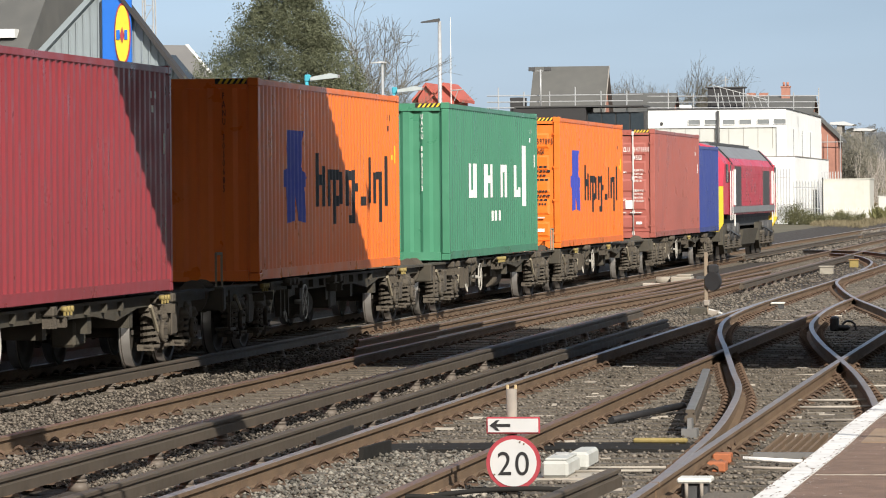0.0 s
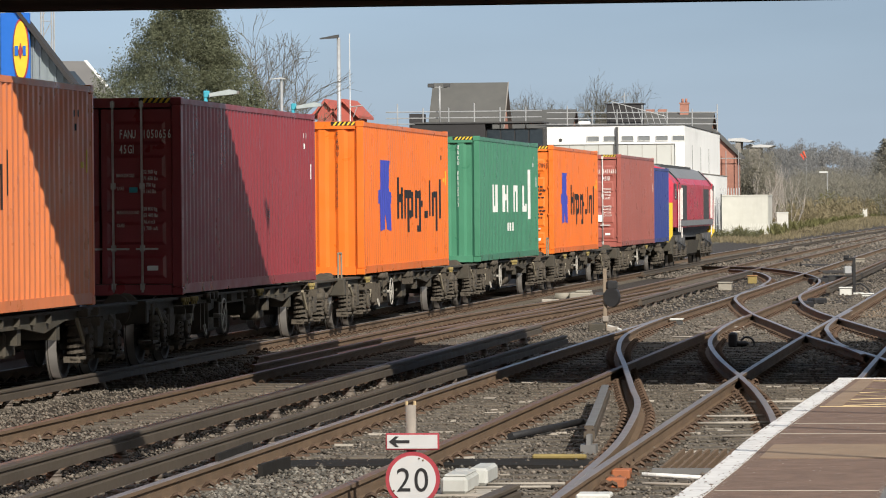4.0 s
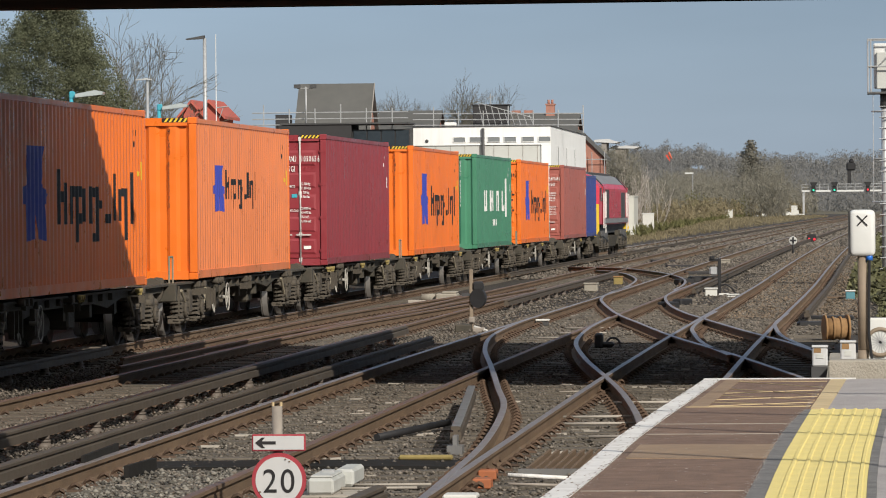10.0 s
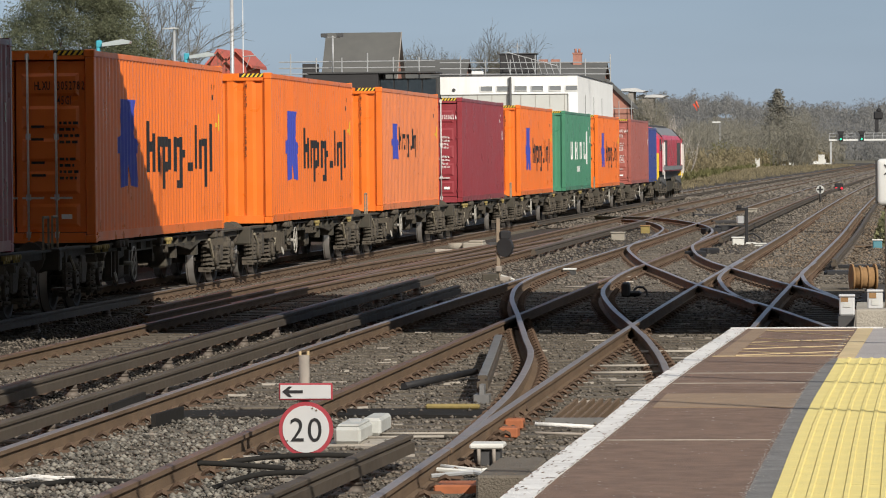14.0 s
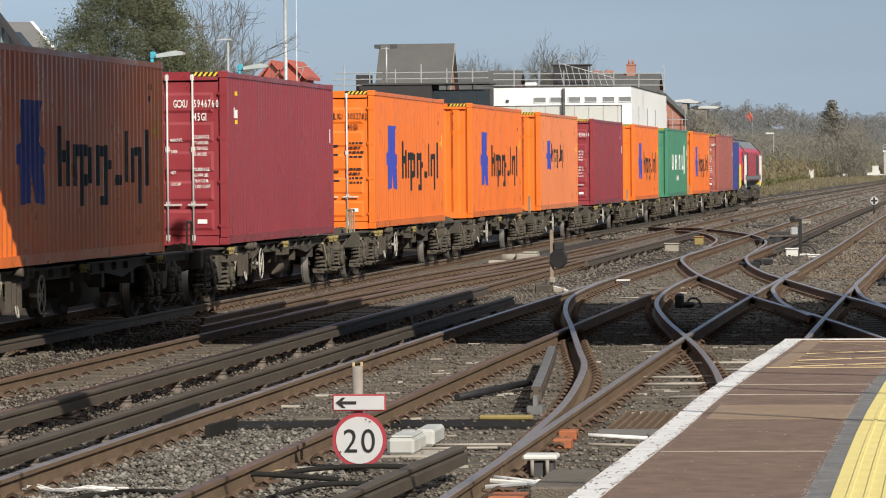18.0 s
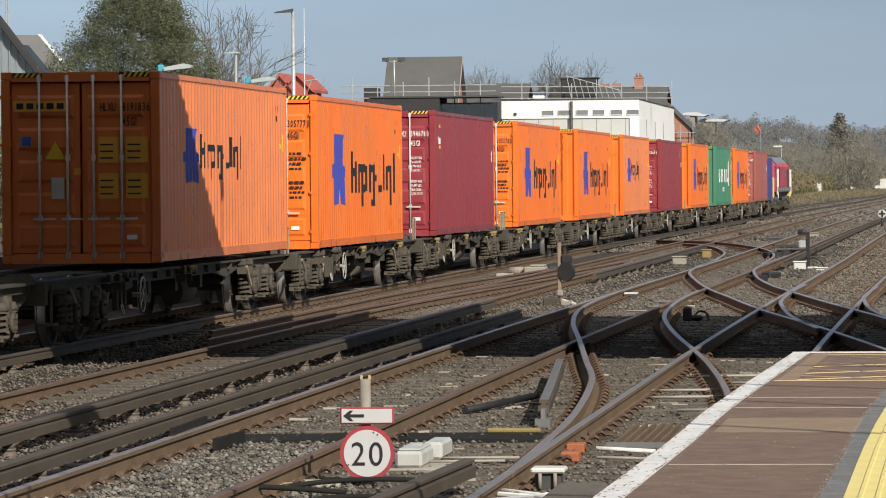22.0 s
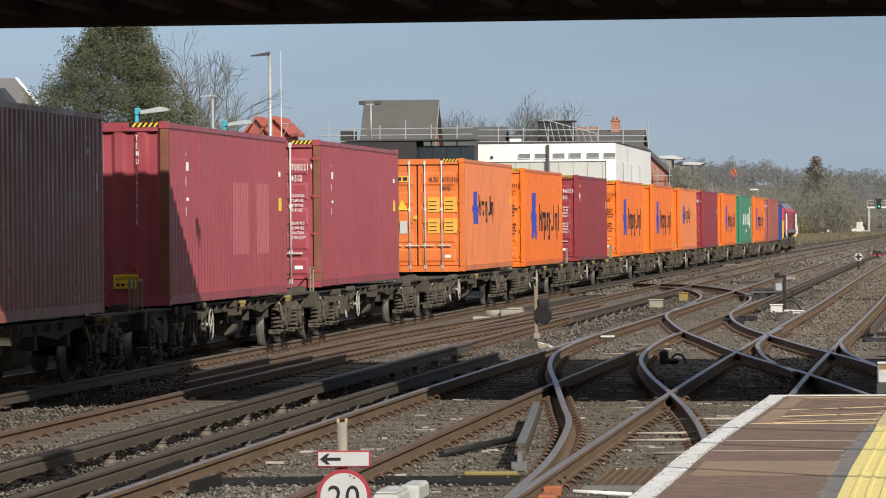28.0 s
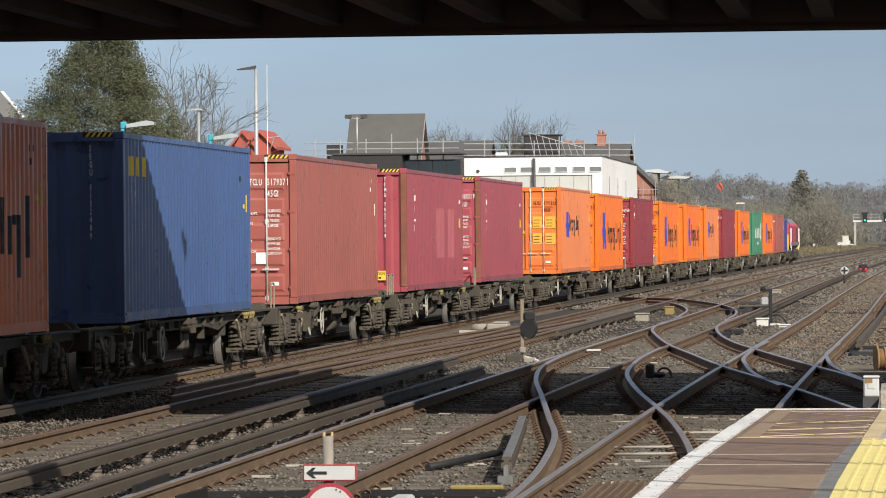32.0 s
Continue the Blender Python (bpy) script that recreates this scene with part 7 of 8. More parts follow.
for xl, xr, y0, fn, polished in LINES[::-1]:
    near, far = (24, 96) if xl > -8 else (24 + 0.66 * 30, 100)
    holder = thing("track_bed", "row of weathered timber sleepers under the rails", "sleepers", "sleeper rows", "structure")
    y = near
    while y < far:
        long = 3.4 if xl > -8 and 30 < y < 100 else 2.6
        at = pose((xl + xr) / 2 + fn(y) + rs.gauss(0, 0.03) + (0.2 if long > 3 else 0), y, -0.160 + rs.uniform(-0.006, 0.006) + low((xl + xr) / 2 + fn(y), y), 0, 0, rs.gauss(0, 0.4))
        part("sleeper", sleeper_mesh(long), None, holder, at=at)
        y += 0.66
    bm = bmesh.new()
    while y < 260:
        x = (xl + xr) / 2 + fn(y)
        box(bm, x - 1.3, x + 1.3, y - 0.125, y + 0.125, -0.30 + low(x, y), -0.165 + low(x, y))
        y += 0.68
    tagged(part("far_sleepers", bm, M_SLEEPER, holder), kind="stuff")

# spring clips and chairs holding the rails
vs, fs = [], []


def clip(x, y, s):
    n = len(vs)
    g = low(x, y)
    # a small bent loop beside the rail foot
    pts = [(0.075, -0.150), (0.105, -0.115), (0.140, -0.100), (0.175, -0.118), (0.185, -0.160)]
    for u, w in pts:
        for dy, dz in ((-0.022, 0), (0, 0.022), (0.022, 0), (0, -0.018)):
            vs.append((x + s * u, y + dy + 0.02 * s, w + dz + g))
    for i in range(len(pts) - 1):
        for j in range(4):
            fs.append((n + i * 4 + j, n + i * 4 + (j + 1) % 4, n + (i + 1) * 4 + (j + 1) % 4, n + (i + 1) * 4 + j))
    m = len(vs)
    for a, b, c in ((0.06, -0.16, -0.07), (0.20, -0.16, -0.07), (0.20, -0.16, 0.07), (0.06, -0.16, 0.07)):
        vs.append((x + s * a, y + c, b + g))
    for a, c in ((0.07, -0.05), (0.18, -0.05), (0.18, 0.05), (0.07, 0.05)):
        vs.append((x + s * a, y + c, -0.140 + g))
    for q in ((4, 5, 6, 7), (0, 1, 5, 4), (1, 2, 6, 5), (2, 3, 7, 6), (3, 0, 4, 7)):
        fs.append(tuple(m + i for i in q))


for pts in RAIL_RUNS:
    acc = 0.0
    for a, b in zip(pts, pts[1:]):
        if b.y > 150 and a.y > 150 or min(a.y, b.y) < 18:
            continue
        d = (b - a).length
        k = acc
        while k < d:
            p = a + (b - a) * (k / d)
            for s in (1, -1):
                clip(p.x, p.y, s)
            k += 0.66
        acc = k - d
me = bpy.data.meshes.new("rail_clips")
me.from_pydata(vs, [], fs)
me.materials.append(M_CLIP)
tagged(new("rail_clips", me), "rusty spring clips and baseplates along the rails", "rail clips", kind="stuff")

# insulators under the conductor rails
bm = bmesh.new()
cyl(bm, (0, 0, -0.19), (0, 0, -0.12), 0.095, 10, 0.06)
cyl(bm, (0, 0, -0.12), (0, 0, -0.10), 0.07, 10, 0.065)
cyl(bm, (0, 0, -0.10), (0, 0, -0.06), 0.055, 10)
ME_POT = mesh_of("insulator", bm, M_POT)
pots = thing("insulator_row", "ceramic insulators carrying the conductor rails", "insulators", "", "structure")
for pts in CONRUNS:
    y = pts[0].y + 1.0
    while y < min(pts[-1].y, 110):
        k = max(i for i, p in enumerate(pts) if p.y <= y)
        k = min(k, len(pts) - 2)
        u = (y - pts[k].y) / (pts[k + 1].y - pts[k].y)
        part("insulator", ME_POT, None, pots, at=pose(pts[k].x + (pts[k + 1].x - pts[k].x) * u, y, low(pts[k].x, y)))
        y += 2.7

# ---- loose ballast ----
rb = np.random.RandomState(7)
ICO = np.array([(1, 0, 0), (-0.8, 0.1, 0), (0, 1, 0.1), (0.1, -0.9, 0), (0, 0, 0.8), (0.1, 0.1, -0.7)])
TRI = np.array([(0, 2, 4), (2, 1, 4), (1, 3, 4), (3, 0, 4), (2, 0, 5), (1, 2, 5), (3, 1, 5), (0, 3, 5)])


def stones(name, n, x0, x1, y0, y1, size, label, mat, keep=None, curve=False):
    y = y0 + (y1 - y0) * rb.rand(n) ** 1.5
    x = x0 + (x1 - x0) * rb.rand(n) + (0.2455 * (y / 100) ** 2 if curve else 0)
    if keep is not None:
        ok = keep(x, y)
        x, y = x[ok], y[ok]
        n = len(x)
    s = size * (0.5 + rb.rand(n) ** 2)
    z = -0.188 + 0.045 * rb.rand(n) * rb.rand(n) + s * 0.15
    v = x - 0.2455 * (y / 100) ** 2
    z += LOW * np.clip((-8.2 - v) / 3.4, 0, 1) * np.clip((v + 17.4) / 1.8, 0, 1)
    a = rb.rand(n) * 6.283
    jit = 1 + 0.45 * (rb.rand(n, 6, 3) - 0.5)
    p = ICO[None] * jit * s[:, None, None] * 0.5 * np.array([1.0, 1.0, 0.8])
    ca, sa = np.cos(a)[:, None], np.sin(a)[:, None]
    q = np.stack([p[:, :, 0] * ca - p[:, :, 1] * sa + x[:, None], p[:, :, 0] * sa + p[:, :, 1] * ca + y[:, None], p[:, :, 2] + z[:, None]], -1).reshape(-1, 3)
    t = (TRI[None] + (np.arange(n) * 6)[:, None, None]).reshape(-1, 3)
    me = bpy.data.meshes.new(name)
    me.vertices.add(len(q)), me.loops.add(len(t) * 3), me.polygons.add(len(t))
    me.vertices.foreach_set("co", q.ravel())
    me.loops.foreach_set("vertex_index", t.ravel())
    me.polygons.foreach_set("loop_start", np.arange(len(t)) * 3)
    me.update(calc_edges=True)
    me.materials.append(mat)
    return tagged(new(name, me), label, "ballast", kind="stuff")


def off_timber(x, y):
    """Fewer stones where timbers show at the surface."""
    f = ((y - 24) / 0.66) % 1.0
    cover = 0.5 + 0.5 * np.sin(x * 2.3 + 1.4 * np.sin(y * 0.55)) * np.sin(y * 0.8 + x * 0.9 + 1.1 * np.sin(x * 1.7))
    return (np.minimum(f, 1 - f) > 0.17) | (rb.rand(len(x)) < 0.15 + 0.75 * cover)


stones("ballast_stones", 95000, -7.4, -1.2, 26, 78, 0.040, "loose grey-brown ballast stones between the rails", M_STONE, off_timber)
stones("ballast_stones", 16000, -6.35, -4.25, 25, 36.1, 0.049, "pale grey freshly tipped ballast stones between the rails", M_STONEPALE)
stones("ballast_stones", 62000, -12.2, -7.2, 32, 96, 0.045, "loose grey-brown ballast stones between the rails", M_STONE, off_timber)
stones("ballast_stones", 24000, -9.5, 0.8, 74, 150, 0.066, "loose grey-brown ballast stones between the rails", M_STONE)
stones("ballast_stones", 30000, -12.0, 1.0, 140, 340, 0.11, "loose grey-brown ballast stones between the rails", M_STONE)
stones("ballast_stones", 26000, -14.5, 1.5, 230, 800, 0.24, "loose grey-brown ballast stones between the rails", M_STONE, None, True)
stones("ballast_stones", 16000, -2.7, 0.3, 84, 230, 0.075, "loose brown ballast stones between the rails", M_STONEBROWN)
stones("ballast_stones", 9000, -3.2, -1.0, 60, 130, 0.07, "loose grey-brown ballast stones between the rails", M_STONE)

# ---- trackside things ----
sgn = thing("speed_sign", "white speed sign with red rim reading 20 and arrow board", "sign", at=pose(-4.22, 31.0, -0.17))
part("post", cyl(bmesh.new(), (-0.02, 0.06, 0), (-0.02, 0.06, 0.79), 0.04, 12), M_POSTGREY, sgn, "weathered grey post")
for x in (-0.05, 0.01):
    part("post_cap", cyl(bmesh.new(), (x, 0.06, 0.79), (x, 0.06, 0.82), 0.011, 6), M_LINEYELLOW, sgn)
arrow = part("arrow_board", box(bmesh.new(), -0.20, 0.20, -0.02, 0.0, 0.460, 0.585, 0.006), M_SIGNRED, sgn, "red-bordered arrow board")
part("panel", box(bmesh.new(), -0.188, 0.188, -0.024, -0.015, 0.472, 0.573), M_SIGNWHITE, arrow)
bm = prism(bmesh.new(), [(-0.175, 0.523), (-0.125, 0.562), (-0.10, 0.562), (-0.125, 0.534), (-0.02, 0.534), (-0.02, 0.512), (-0.125, 0.512), (-0.10, 0.484), (-0.125, 0.484)], "y", -0.028, -0.022)
part("arrow", bm, M_BLACK, arrow, "black arrow pointing along the line")
disc = part("speed_disc", cyl(bmesh.new(), (0, -0.02, 0.245), (0, 0.0, 0.245), 0.203, 36), M_SIGNRED, sgn, "round disc with a red rim")
part("panel", cyl(bmesh.new(), (0, -0.025, 0.245), (0, -0.015, 0.245), 0.174, 36), M_SIGNWHITE, disc)
for ch, x in (("2", -0.066), ("0", 0.066)):
    lettering("numeral", ch, 0.25, M_BLACK, disc, pose(x, -0.027, 0.155, 90, 0, 0) @ Matrix.Diagonal((0.92, 1, 1, 1)), "CENTER", "black numeral", 0.0)
for x, z in ((0.05, 0.40), (0.08, 0.385), (-0.14, 0.16)):
    part("rivet", cyl(bmesh.new(), (x, -0.03, z), (x, -0.024, z), 0.007, 6), M_RUST, disc)

pm = thing("point_machine", "cream metal point machine housing between the tracks", "point machine", at=pose(-4.10, 33.3, -0.17) @ Matrix.Diagonal((0.76, 0.85, 0.78, 1)))
part("body", box(bmesh.new(), -0.16, 0.12, -0.85, 0.10, 0.03, 0.20, 0.03), M_MACHINE, pm)
part("cover", box(bmesh.new(), 0.0, 0.21, 0.05, 0.90, 0.05, 0.23, 0.03), M_MACHINE, pm)
part("lid", box(bmesh.new(), -0.13, 0.10, -0.80, 0.02, 0.20, 0.225, 0.012), M_MACHINE, pm)
part("handle", box(bmesh.new(), -0.08, 0.05, -0.30, -0.24, 0.225, 0.25), M_GALV, pm)
part("base_plate", box(bmesh.new(), -0.26, 0.42, -0.85, 0.10, 0.0, 0.03), M_SCRAP, pm)
for a, b in (((0.1, -0.3, 0.06), (0.9, -0.2, 0.06)), ((0.1, 0.2, 0.06), (1.0, 0.25, 0.06))):
    part("drive_rod", cyl(bmesh.new(), a, b, 0.014, 8), M_SCRAP, pm)

# short lengths of conductor rail in the foreground
near_con = spline([(-3.78, 20.0), (-3.64, 25.1), (-3.40, 30.4)])
tagged(sweep("conductor_rail", near_con, CONRAIL, M_CONRAIL, M_CONRAIL, "conductor rail length ending beside the switch"), group="conductor rails")
ramp = spline([(-3.62, 38.6), (-3.90, 42.5), (-4.27, 47.5)])
tagged(sweep("conductor_ramp", ramp, CONRAIL, M_DULLSTEEL, M_CONRAIL, "conductor rail end ramp lying between the rails"), group="conductor rails")
for x, y in ((-3.62, 38.9), (-3.95, 43.2), (-4.2, 46.6), (-3.62, 25.4), (-3.52, 28.2)):
    part("insulator", ME_POT, None, pots, at=pose(x, y, 0))
tagged(part("ramp_bracket", box(box(bmesh.new(), -3.68, -3.54, 38.35, 38.60, -0.17, -0.09), -3.63, -3.59, 38.4, 38.60, -0.09, 0.0), M_DULLSTEEL), "pale bracket at the conductor rail's end", "bracket")
tagged(part("side_ramp", cyl(bmesh.new(), (-4.55, 40.4, -0.12), (-4.05, 42.4, -0.08), 0.035, 8), M_BLACK), "dark cable end lying beside the conductor ramp", "cable")
# flat black strip across the rails, with thin black plates on the rail sides
tagged(part("rubber_duct", prism(bmesh.new(), [(-6.35, -0.19), (-3.1, -0.19), (-3.15, -0.15), (-3.9, -0.135), (-5.4, -0.14), (-6.3, -0.15)], "y", 36.15, 37.1), M_RUBBER), "flat black strip crossing under the rails", "duct")
for pts, z0, z1, what in (([(-6.025, 34.70), (-5.985, 34.70), (-5.93, 35.80), (-5.97, 35.80)], -0.14, -0.04, "running"), ([(-6.335, 34.42), (-6.305, 34.42), (-6.345, 36.30), (-6.375, 36.30)], -0.05, 0.06, "conductor")):
    tagged(part("rubber_shroud", prism(bmesh.new(), pts, "z", z0, z1), M_RUBBER), "thin black plate along the " + what + " rail's side", "shroud", "rail shrouds")
tagged(part("yellow_conduit", box(bmesh.new(), -3.98, -3.50, 37.0, 37.10, -0.14, -0.095, 0.015), M_PIN), "yellow conduit beside the rails", "conduit")
tagged(part("yellow_board", box(bmesh.new(), -5.05, -4.72, 30.4, 30.7, -0.17, -0.12), M_LINEYELLOW), "yellow board lying beside the sign", "board")
for route in ([(-5.05, 28.6, -0.17), (-4.98, 29.2, -0.10), (-4.90, 29.45, -0.08), (-4.78, 29.55, -0.07), (-4.5, 29.6, -0.09), (-4.2, 29.7, -0.12)], [(-4.75, 30.2, -0.12), (-4.45, 30.5, -0.10), (-4.1, 30.6, -0.09), (-3.85, 30.8, -0.11), (-3.72, 30.9, -0.14)], [(-4.55, 28.3, -0.17), (-4.3, 28.9, -0.11), (-4.0, 29.3, -0.12), (-3.75, 29.5, -0.16)], [(-5.9, 28.3, -0.16), (-5.5, 28.7, -0.13), (-5.1, 28.8, -0.15)]):
    tagged(part("cable", tube(bmesh.new(), spline(route, 0.1), 0.019), M_RUBBER), "black hose lying in bends on the ballast", "cable", "loose cables")
for y, x0, x1 in ((34.5, -3.05, -2.35), (33.4, -3.0, -2.5)):
    tagged(part("orange_plate", box(bmesh.new(), x0, x0 + 0.15, y - 0.08, y + 0.16, -0.15, -0.07, 0.01), M_ORANGEPIECE), "orange insulating block under the stock rail", "block", "insulating blocks")
tagged(part("white_rod", cyl(bmesh.new(), (-2.78, 34.15, -0.09), (-2.30, 34.2, -0.12), 0.018, 8), M_LINEWHITE), "white-painted stretcher rod by the platform", "rod", "stretcher rods")
tagged(part("white_rod", cyl(bmesh.new(), (-2.70, 33.2, -0.10), (-2.28, 33.3, -0.12), 0.012, 8), M_POSTGREY), "white-painted stretcher rod by the platform", "rod", "stretcher rods")
for x, y in ((-2.95, 44.0), (-2.9, 42.6), (-2.2, 45.6), (-5.2, 71.0), (-5.0, 73.5), (-5.1, 76.5), (-2.6, 47.2), (-2.45, 40.2)):
    tagged(part("stretcher_bar", cyl(bmesh.new(), (x - 0.05, y, -0.11), (x + 0.75, y + 0.1, -0.11), 0.014, 8), M_SCRAP), "pale steel stretcher bar between switch rails", "rod", "stretcher bars")
grate = thing("drain_grate", "dark slatted grate beside the platform", "grate", at=pose(-2.78, 35.3, -0.16))
for k in range(9):
    part("slat", box(bmesh.new(), 0.05 + k * 0.075, 0.075 + k * 0.075, 0.0, 2.8, 0.0, 0.05), M_RUST, grate)
part("rim", box(bmesh.new(), 0.0, 0.72, -0.08, -0.01, -0.01, 0.05), M_DULLSTEEL, grate)
mb = thing("track_motor", "white-topped switch heater box beside the rail", "box", at=pose(-2.84, 30.6, -0.17))
part("lid", box(bmesh.new(), -0.12, 0.13, -0.14, 0.14, 0.13, 0.17, 0.012), M_GREYPAINT, mb)
part("case", box(bmesh.new(), -0.09, 0.10, -0.10, 0.12, 0.0, 0.13, 0.01), M_DARKGREY, mb)
for x in (-0.05, 0.06):
    part("terminal", cyl(bmesh.new(), (x, -0.13, 0.02), (x, -0.13, 0.13), 0.014, 8), M_POSTGREY, mb)
for k in range(4):
    y = 28.7 + k * 0.28
    pts = [(-3.05 + 0.28 * i, y + 0.12 * math.sin(i * 1.7 + k), -0.10 + 0.02 * math.sin(i * 2.1 + k)) for i in range(5)]
    bm = bmesh.new()
    for a, b in zip(pts, pts[1:]):
        cyl(bm, a, b, 0.016, 6)
    tagged(part("bond_cable", bm, M_GREYPAINT if k % 2 else M_GALV), "pale bonding cable looped beside the rail", "cable", "bonding cables")
for k in range(3):
    pts = [(-6.35 + 0.13 * i + 0.05 * k, 28.8 + 0.12 * k + 0.10 * math.sin(i * 1.3 + k), -0.13 + 0.015 * math.sin(i * 2 + k)) for i in range(6)]
    bm = bmesh.new()
    for a, b in zip(pts, pts[1:]):
        cyl(bm, a, b, 0.008, 6)
    tagged(part("bond_cable", bm, M_LINEWHITE), "white bonding wire lying in loose loops", "cable", "bonding cables")
tagged(part("pale_plank", box(bmesh.new(), -4.76, -4.42, 30.9, 31.0, -0.17, -0.12), M_SCRAP), "pale plank lying beside the sign", "plank")
tagged(part("timber_block", box(bmesh.new(), -2.62, -2.28, 27.4, 29.0, -0.17, 0.0, 0.015), M_SLEEPER), "dark timber beside the platform wall", "timber")
tagged(part("orange_board", box(bmesh.new(), -2.95, -2.62, 27.9, 28.3, -0.17, -0.1, 0.01), M_ORANGEPIECE), "orange board between the rails", "board")
for k in range(95):
    # offcuts and litter between the rails
    x, y = rs.uniform(-6.0, -2.0), rs.uniform(29, 70)
    tagged(part("offcut", box(bmesh.new(), -rs.uniform(0.03, 0.16), rs.uniform(0.03, 0.12), -0.02, 0.02, -0.01, 0.012), M_SCRAP, at=pose(x, y, -0.16, 0, rs.uniform(-3, 3), rs.uniform(-25, 25))), "pale scrap lying on the ballast", "scrap", "scraps on the ballast")

# disc signal with its post, seen edge on
ds = thing("disc_signal", "dark round shunting disc on a short grey post", "signal", at=pose(-6.85, 76.3, -0.17))
part("post", box(bmesh.new(), -0.034, 0.034, -0.04, 0.04, 0, 1.14, 0.01), M_POLE, ds)
bm = cyl(bmesh.new(), (0.13, -0.10, 0.62), (0.155, 0.10, 0.62), 0.175, 24)
for v in bm.verts:
    v.co.x = 0.12 + (v.co.x - 0.13) * 0.80
part("disc", bm, M_BLACK, ds)
part("lamp_box", box(bmesh.new(), 0.03, 0.22, -0.08, 0.16, 0.76, 0.92, 0.03), M_BLACK, ds)
part("hood", box(bmesh.new(), -0.17, 0.03, -0.05, 0.05, 0.66, 0.71), M_DARKGREY, ds)
part("base", box(bmesh.new(), -0.28, 0.02, -0.3, 0.2, 0.0, 0.15, 0.02), M_FRAME, ds)
part("side_case", box(bmesh.new(), 0.03, 0.24, -0.2, 0.2, 0.0, 0.09, 0.02), M_POSTGREY, ds)
part("base_cap", box(bmesh.new(), -0.05, 0.06, -0.1, 0.1, 0.17, 0.28, 0.02), M_POSTGREY, ds)
part("cable", cyl(bmesh.new(), (0.05, 0, 0.1), (0.30, -0.2, 0.03), 0.03, 6), M_GREYPAINT, ds)


def ground_box(name, label, x, y, w, d, h, mat, lid=None):
    g = thing(name, label, "box", "trackside boxes", at=pose(x, y, -0.18 + low(x, y)))
    part("case", box(bmesh.new(), -w / 2, w / 2, 0, d, 0, h, 0.02), mat, g)
    part("lid", box(bmesh.new(), -w / 2 - 0.02, w / 2 + 0.02, -0.02, d + 0.02, h, h + 0.035, 0.012), lid or mat, g)


ground_box("trackside_box", "grey concrete trackside box between lines", -6.95, 113.2, 0.36, 0.5, 0.20, M_CONCRETE)
ground_box("trackside_box", "yellow trackside drum-like box", -6.75, 123.0, 0.26, 0.3, 0.22, M_PIN, M_RUSTYBROWN)
ground_box("trackside_box", "pale flat box on short legs between rails", -5.85, 80.2, 0.22, 0.30, 0.10, M_DARKGREY, M_GREYPAINT)
em = thing("point_machine", "cream point machine with rods beside the train's line", "point machine", at=pose(-9.95, 104.0, -0.18 + low(-9.95, 104.0)))
part("body", box(bmesh.new(), -0.25, 0.28, -0.3, 0.5, 0.02, 0.24, 0.03), M_CONCRETE, em)
part("lid", box(bmesh.new(), -0.10, 0.26, -0.25, 0.45, 0.24, 0.29, 0.02), M_CONCRETE, em)
part("motor", cyl(bmesh.new(), (-0.62, 0.0, 0.14), (-0.28, 0.0, 0.14), 0.10, 12), M_CONCRETE, em)
part("side_case", box(bmesh.new(), -0.95, -0.50, -0.2, 0.3, 0.0, 0.08, 0.02), M_SCRAP, em)
for y in (-0.1, 0.15, 0.4):
    part("drive_rod", cyl(bmesh.new(), (0.28, y, 0.12), (1.2, y + 0.1, 0.10), 0.02, 6), M_SCRAP, em)
lg = thing("lock_gear", "black switch lock gear with a looped cable", "switch gear", at=pose(-4.0, 67.3, -0.17))
part("case", box(bmesh.new(), -0.07, 0.06, -0.15, 0.2, 0.0, 0.24, 0.03), M_BLACK, lg)
part("arm", box(bmesh.new(), 0.0, 0.24, -0.08, 0.12, 0.02, 0.10, 0.03), M_BLACK, lg)
part("cable", ring(bmesh.new(), (0.22, 0.1, 0.06), (0.3, -1, 0.4), 0.11, 0.018, 16, 6), M_BLACK, lg)
ground_box("trackside_box", "white box with legs beside the rails", -3.5, 106.2, 0.30, 0.35, 0.18, M_GREYPAINT)
ground_box("trackside_box", "small white marker box in the ballast", -2.9, 104.5, 0.28, 0.2, 0.06, M_GREYPAINT)
ground_box("trackside_box", "white box with legs beside the rails", -4.9, 165.0, 0.4, 0.5, 0.16, M_CONCRETE)
ground_box("trackside_box", "small blue bin beside the track", -0.02, 101.0, 0.22, 0.25, 0.20, M_BIN, M_GREYPAINT)
for x, z, hh, lab in ((-0.268, 0.705, 0.16, "white rust-stained junction box on the landing's edge"), (-0.03, 0.705, 0.20, "white junction box beside the post")):
    g = thing("junction_box", lab, "box", "junction boxes", at=pose(x, 36.0, z))
    part("case", box(bmesh.new(), -0.066, 0.066, 0, 0.14, 0, hh, 0.012), M_SIGNWHITE, g)
    part("lid", box(bmesh.new(), -0.07, 0.07, -0.008, 0.148, hh, hh + 0.02, 0.006), M_SIGNWHITE, g)
    part("rust_stain", box(bmesh.new(), -0.05, 0.01, -0.004, 0.002, hh * 0.74, hh * 0.97), M_RUSTYBROWN, g)
    part("label_plate", box(bmesh.new(), -0.03, 0.03, -0.006, 0.002, hh * 0.45, hh * 0.68), M_GREYPANEL, g)
tagged(part("box_bracket", box(bmesh.new(), -0.34, -0.19, 36.0, 36.14, 0.60, 0.705), M_DARKGREY), "steel bracket fixed to the landing", "bracket")
ground_box("trackside_box", "small red brick footing in the ballast", -0.35, 101.5, 0.5, 0.9, 0.03, M_RUST)
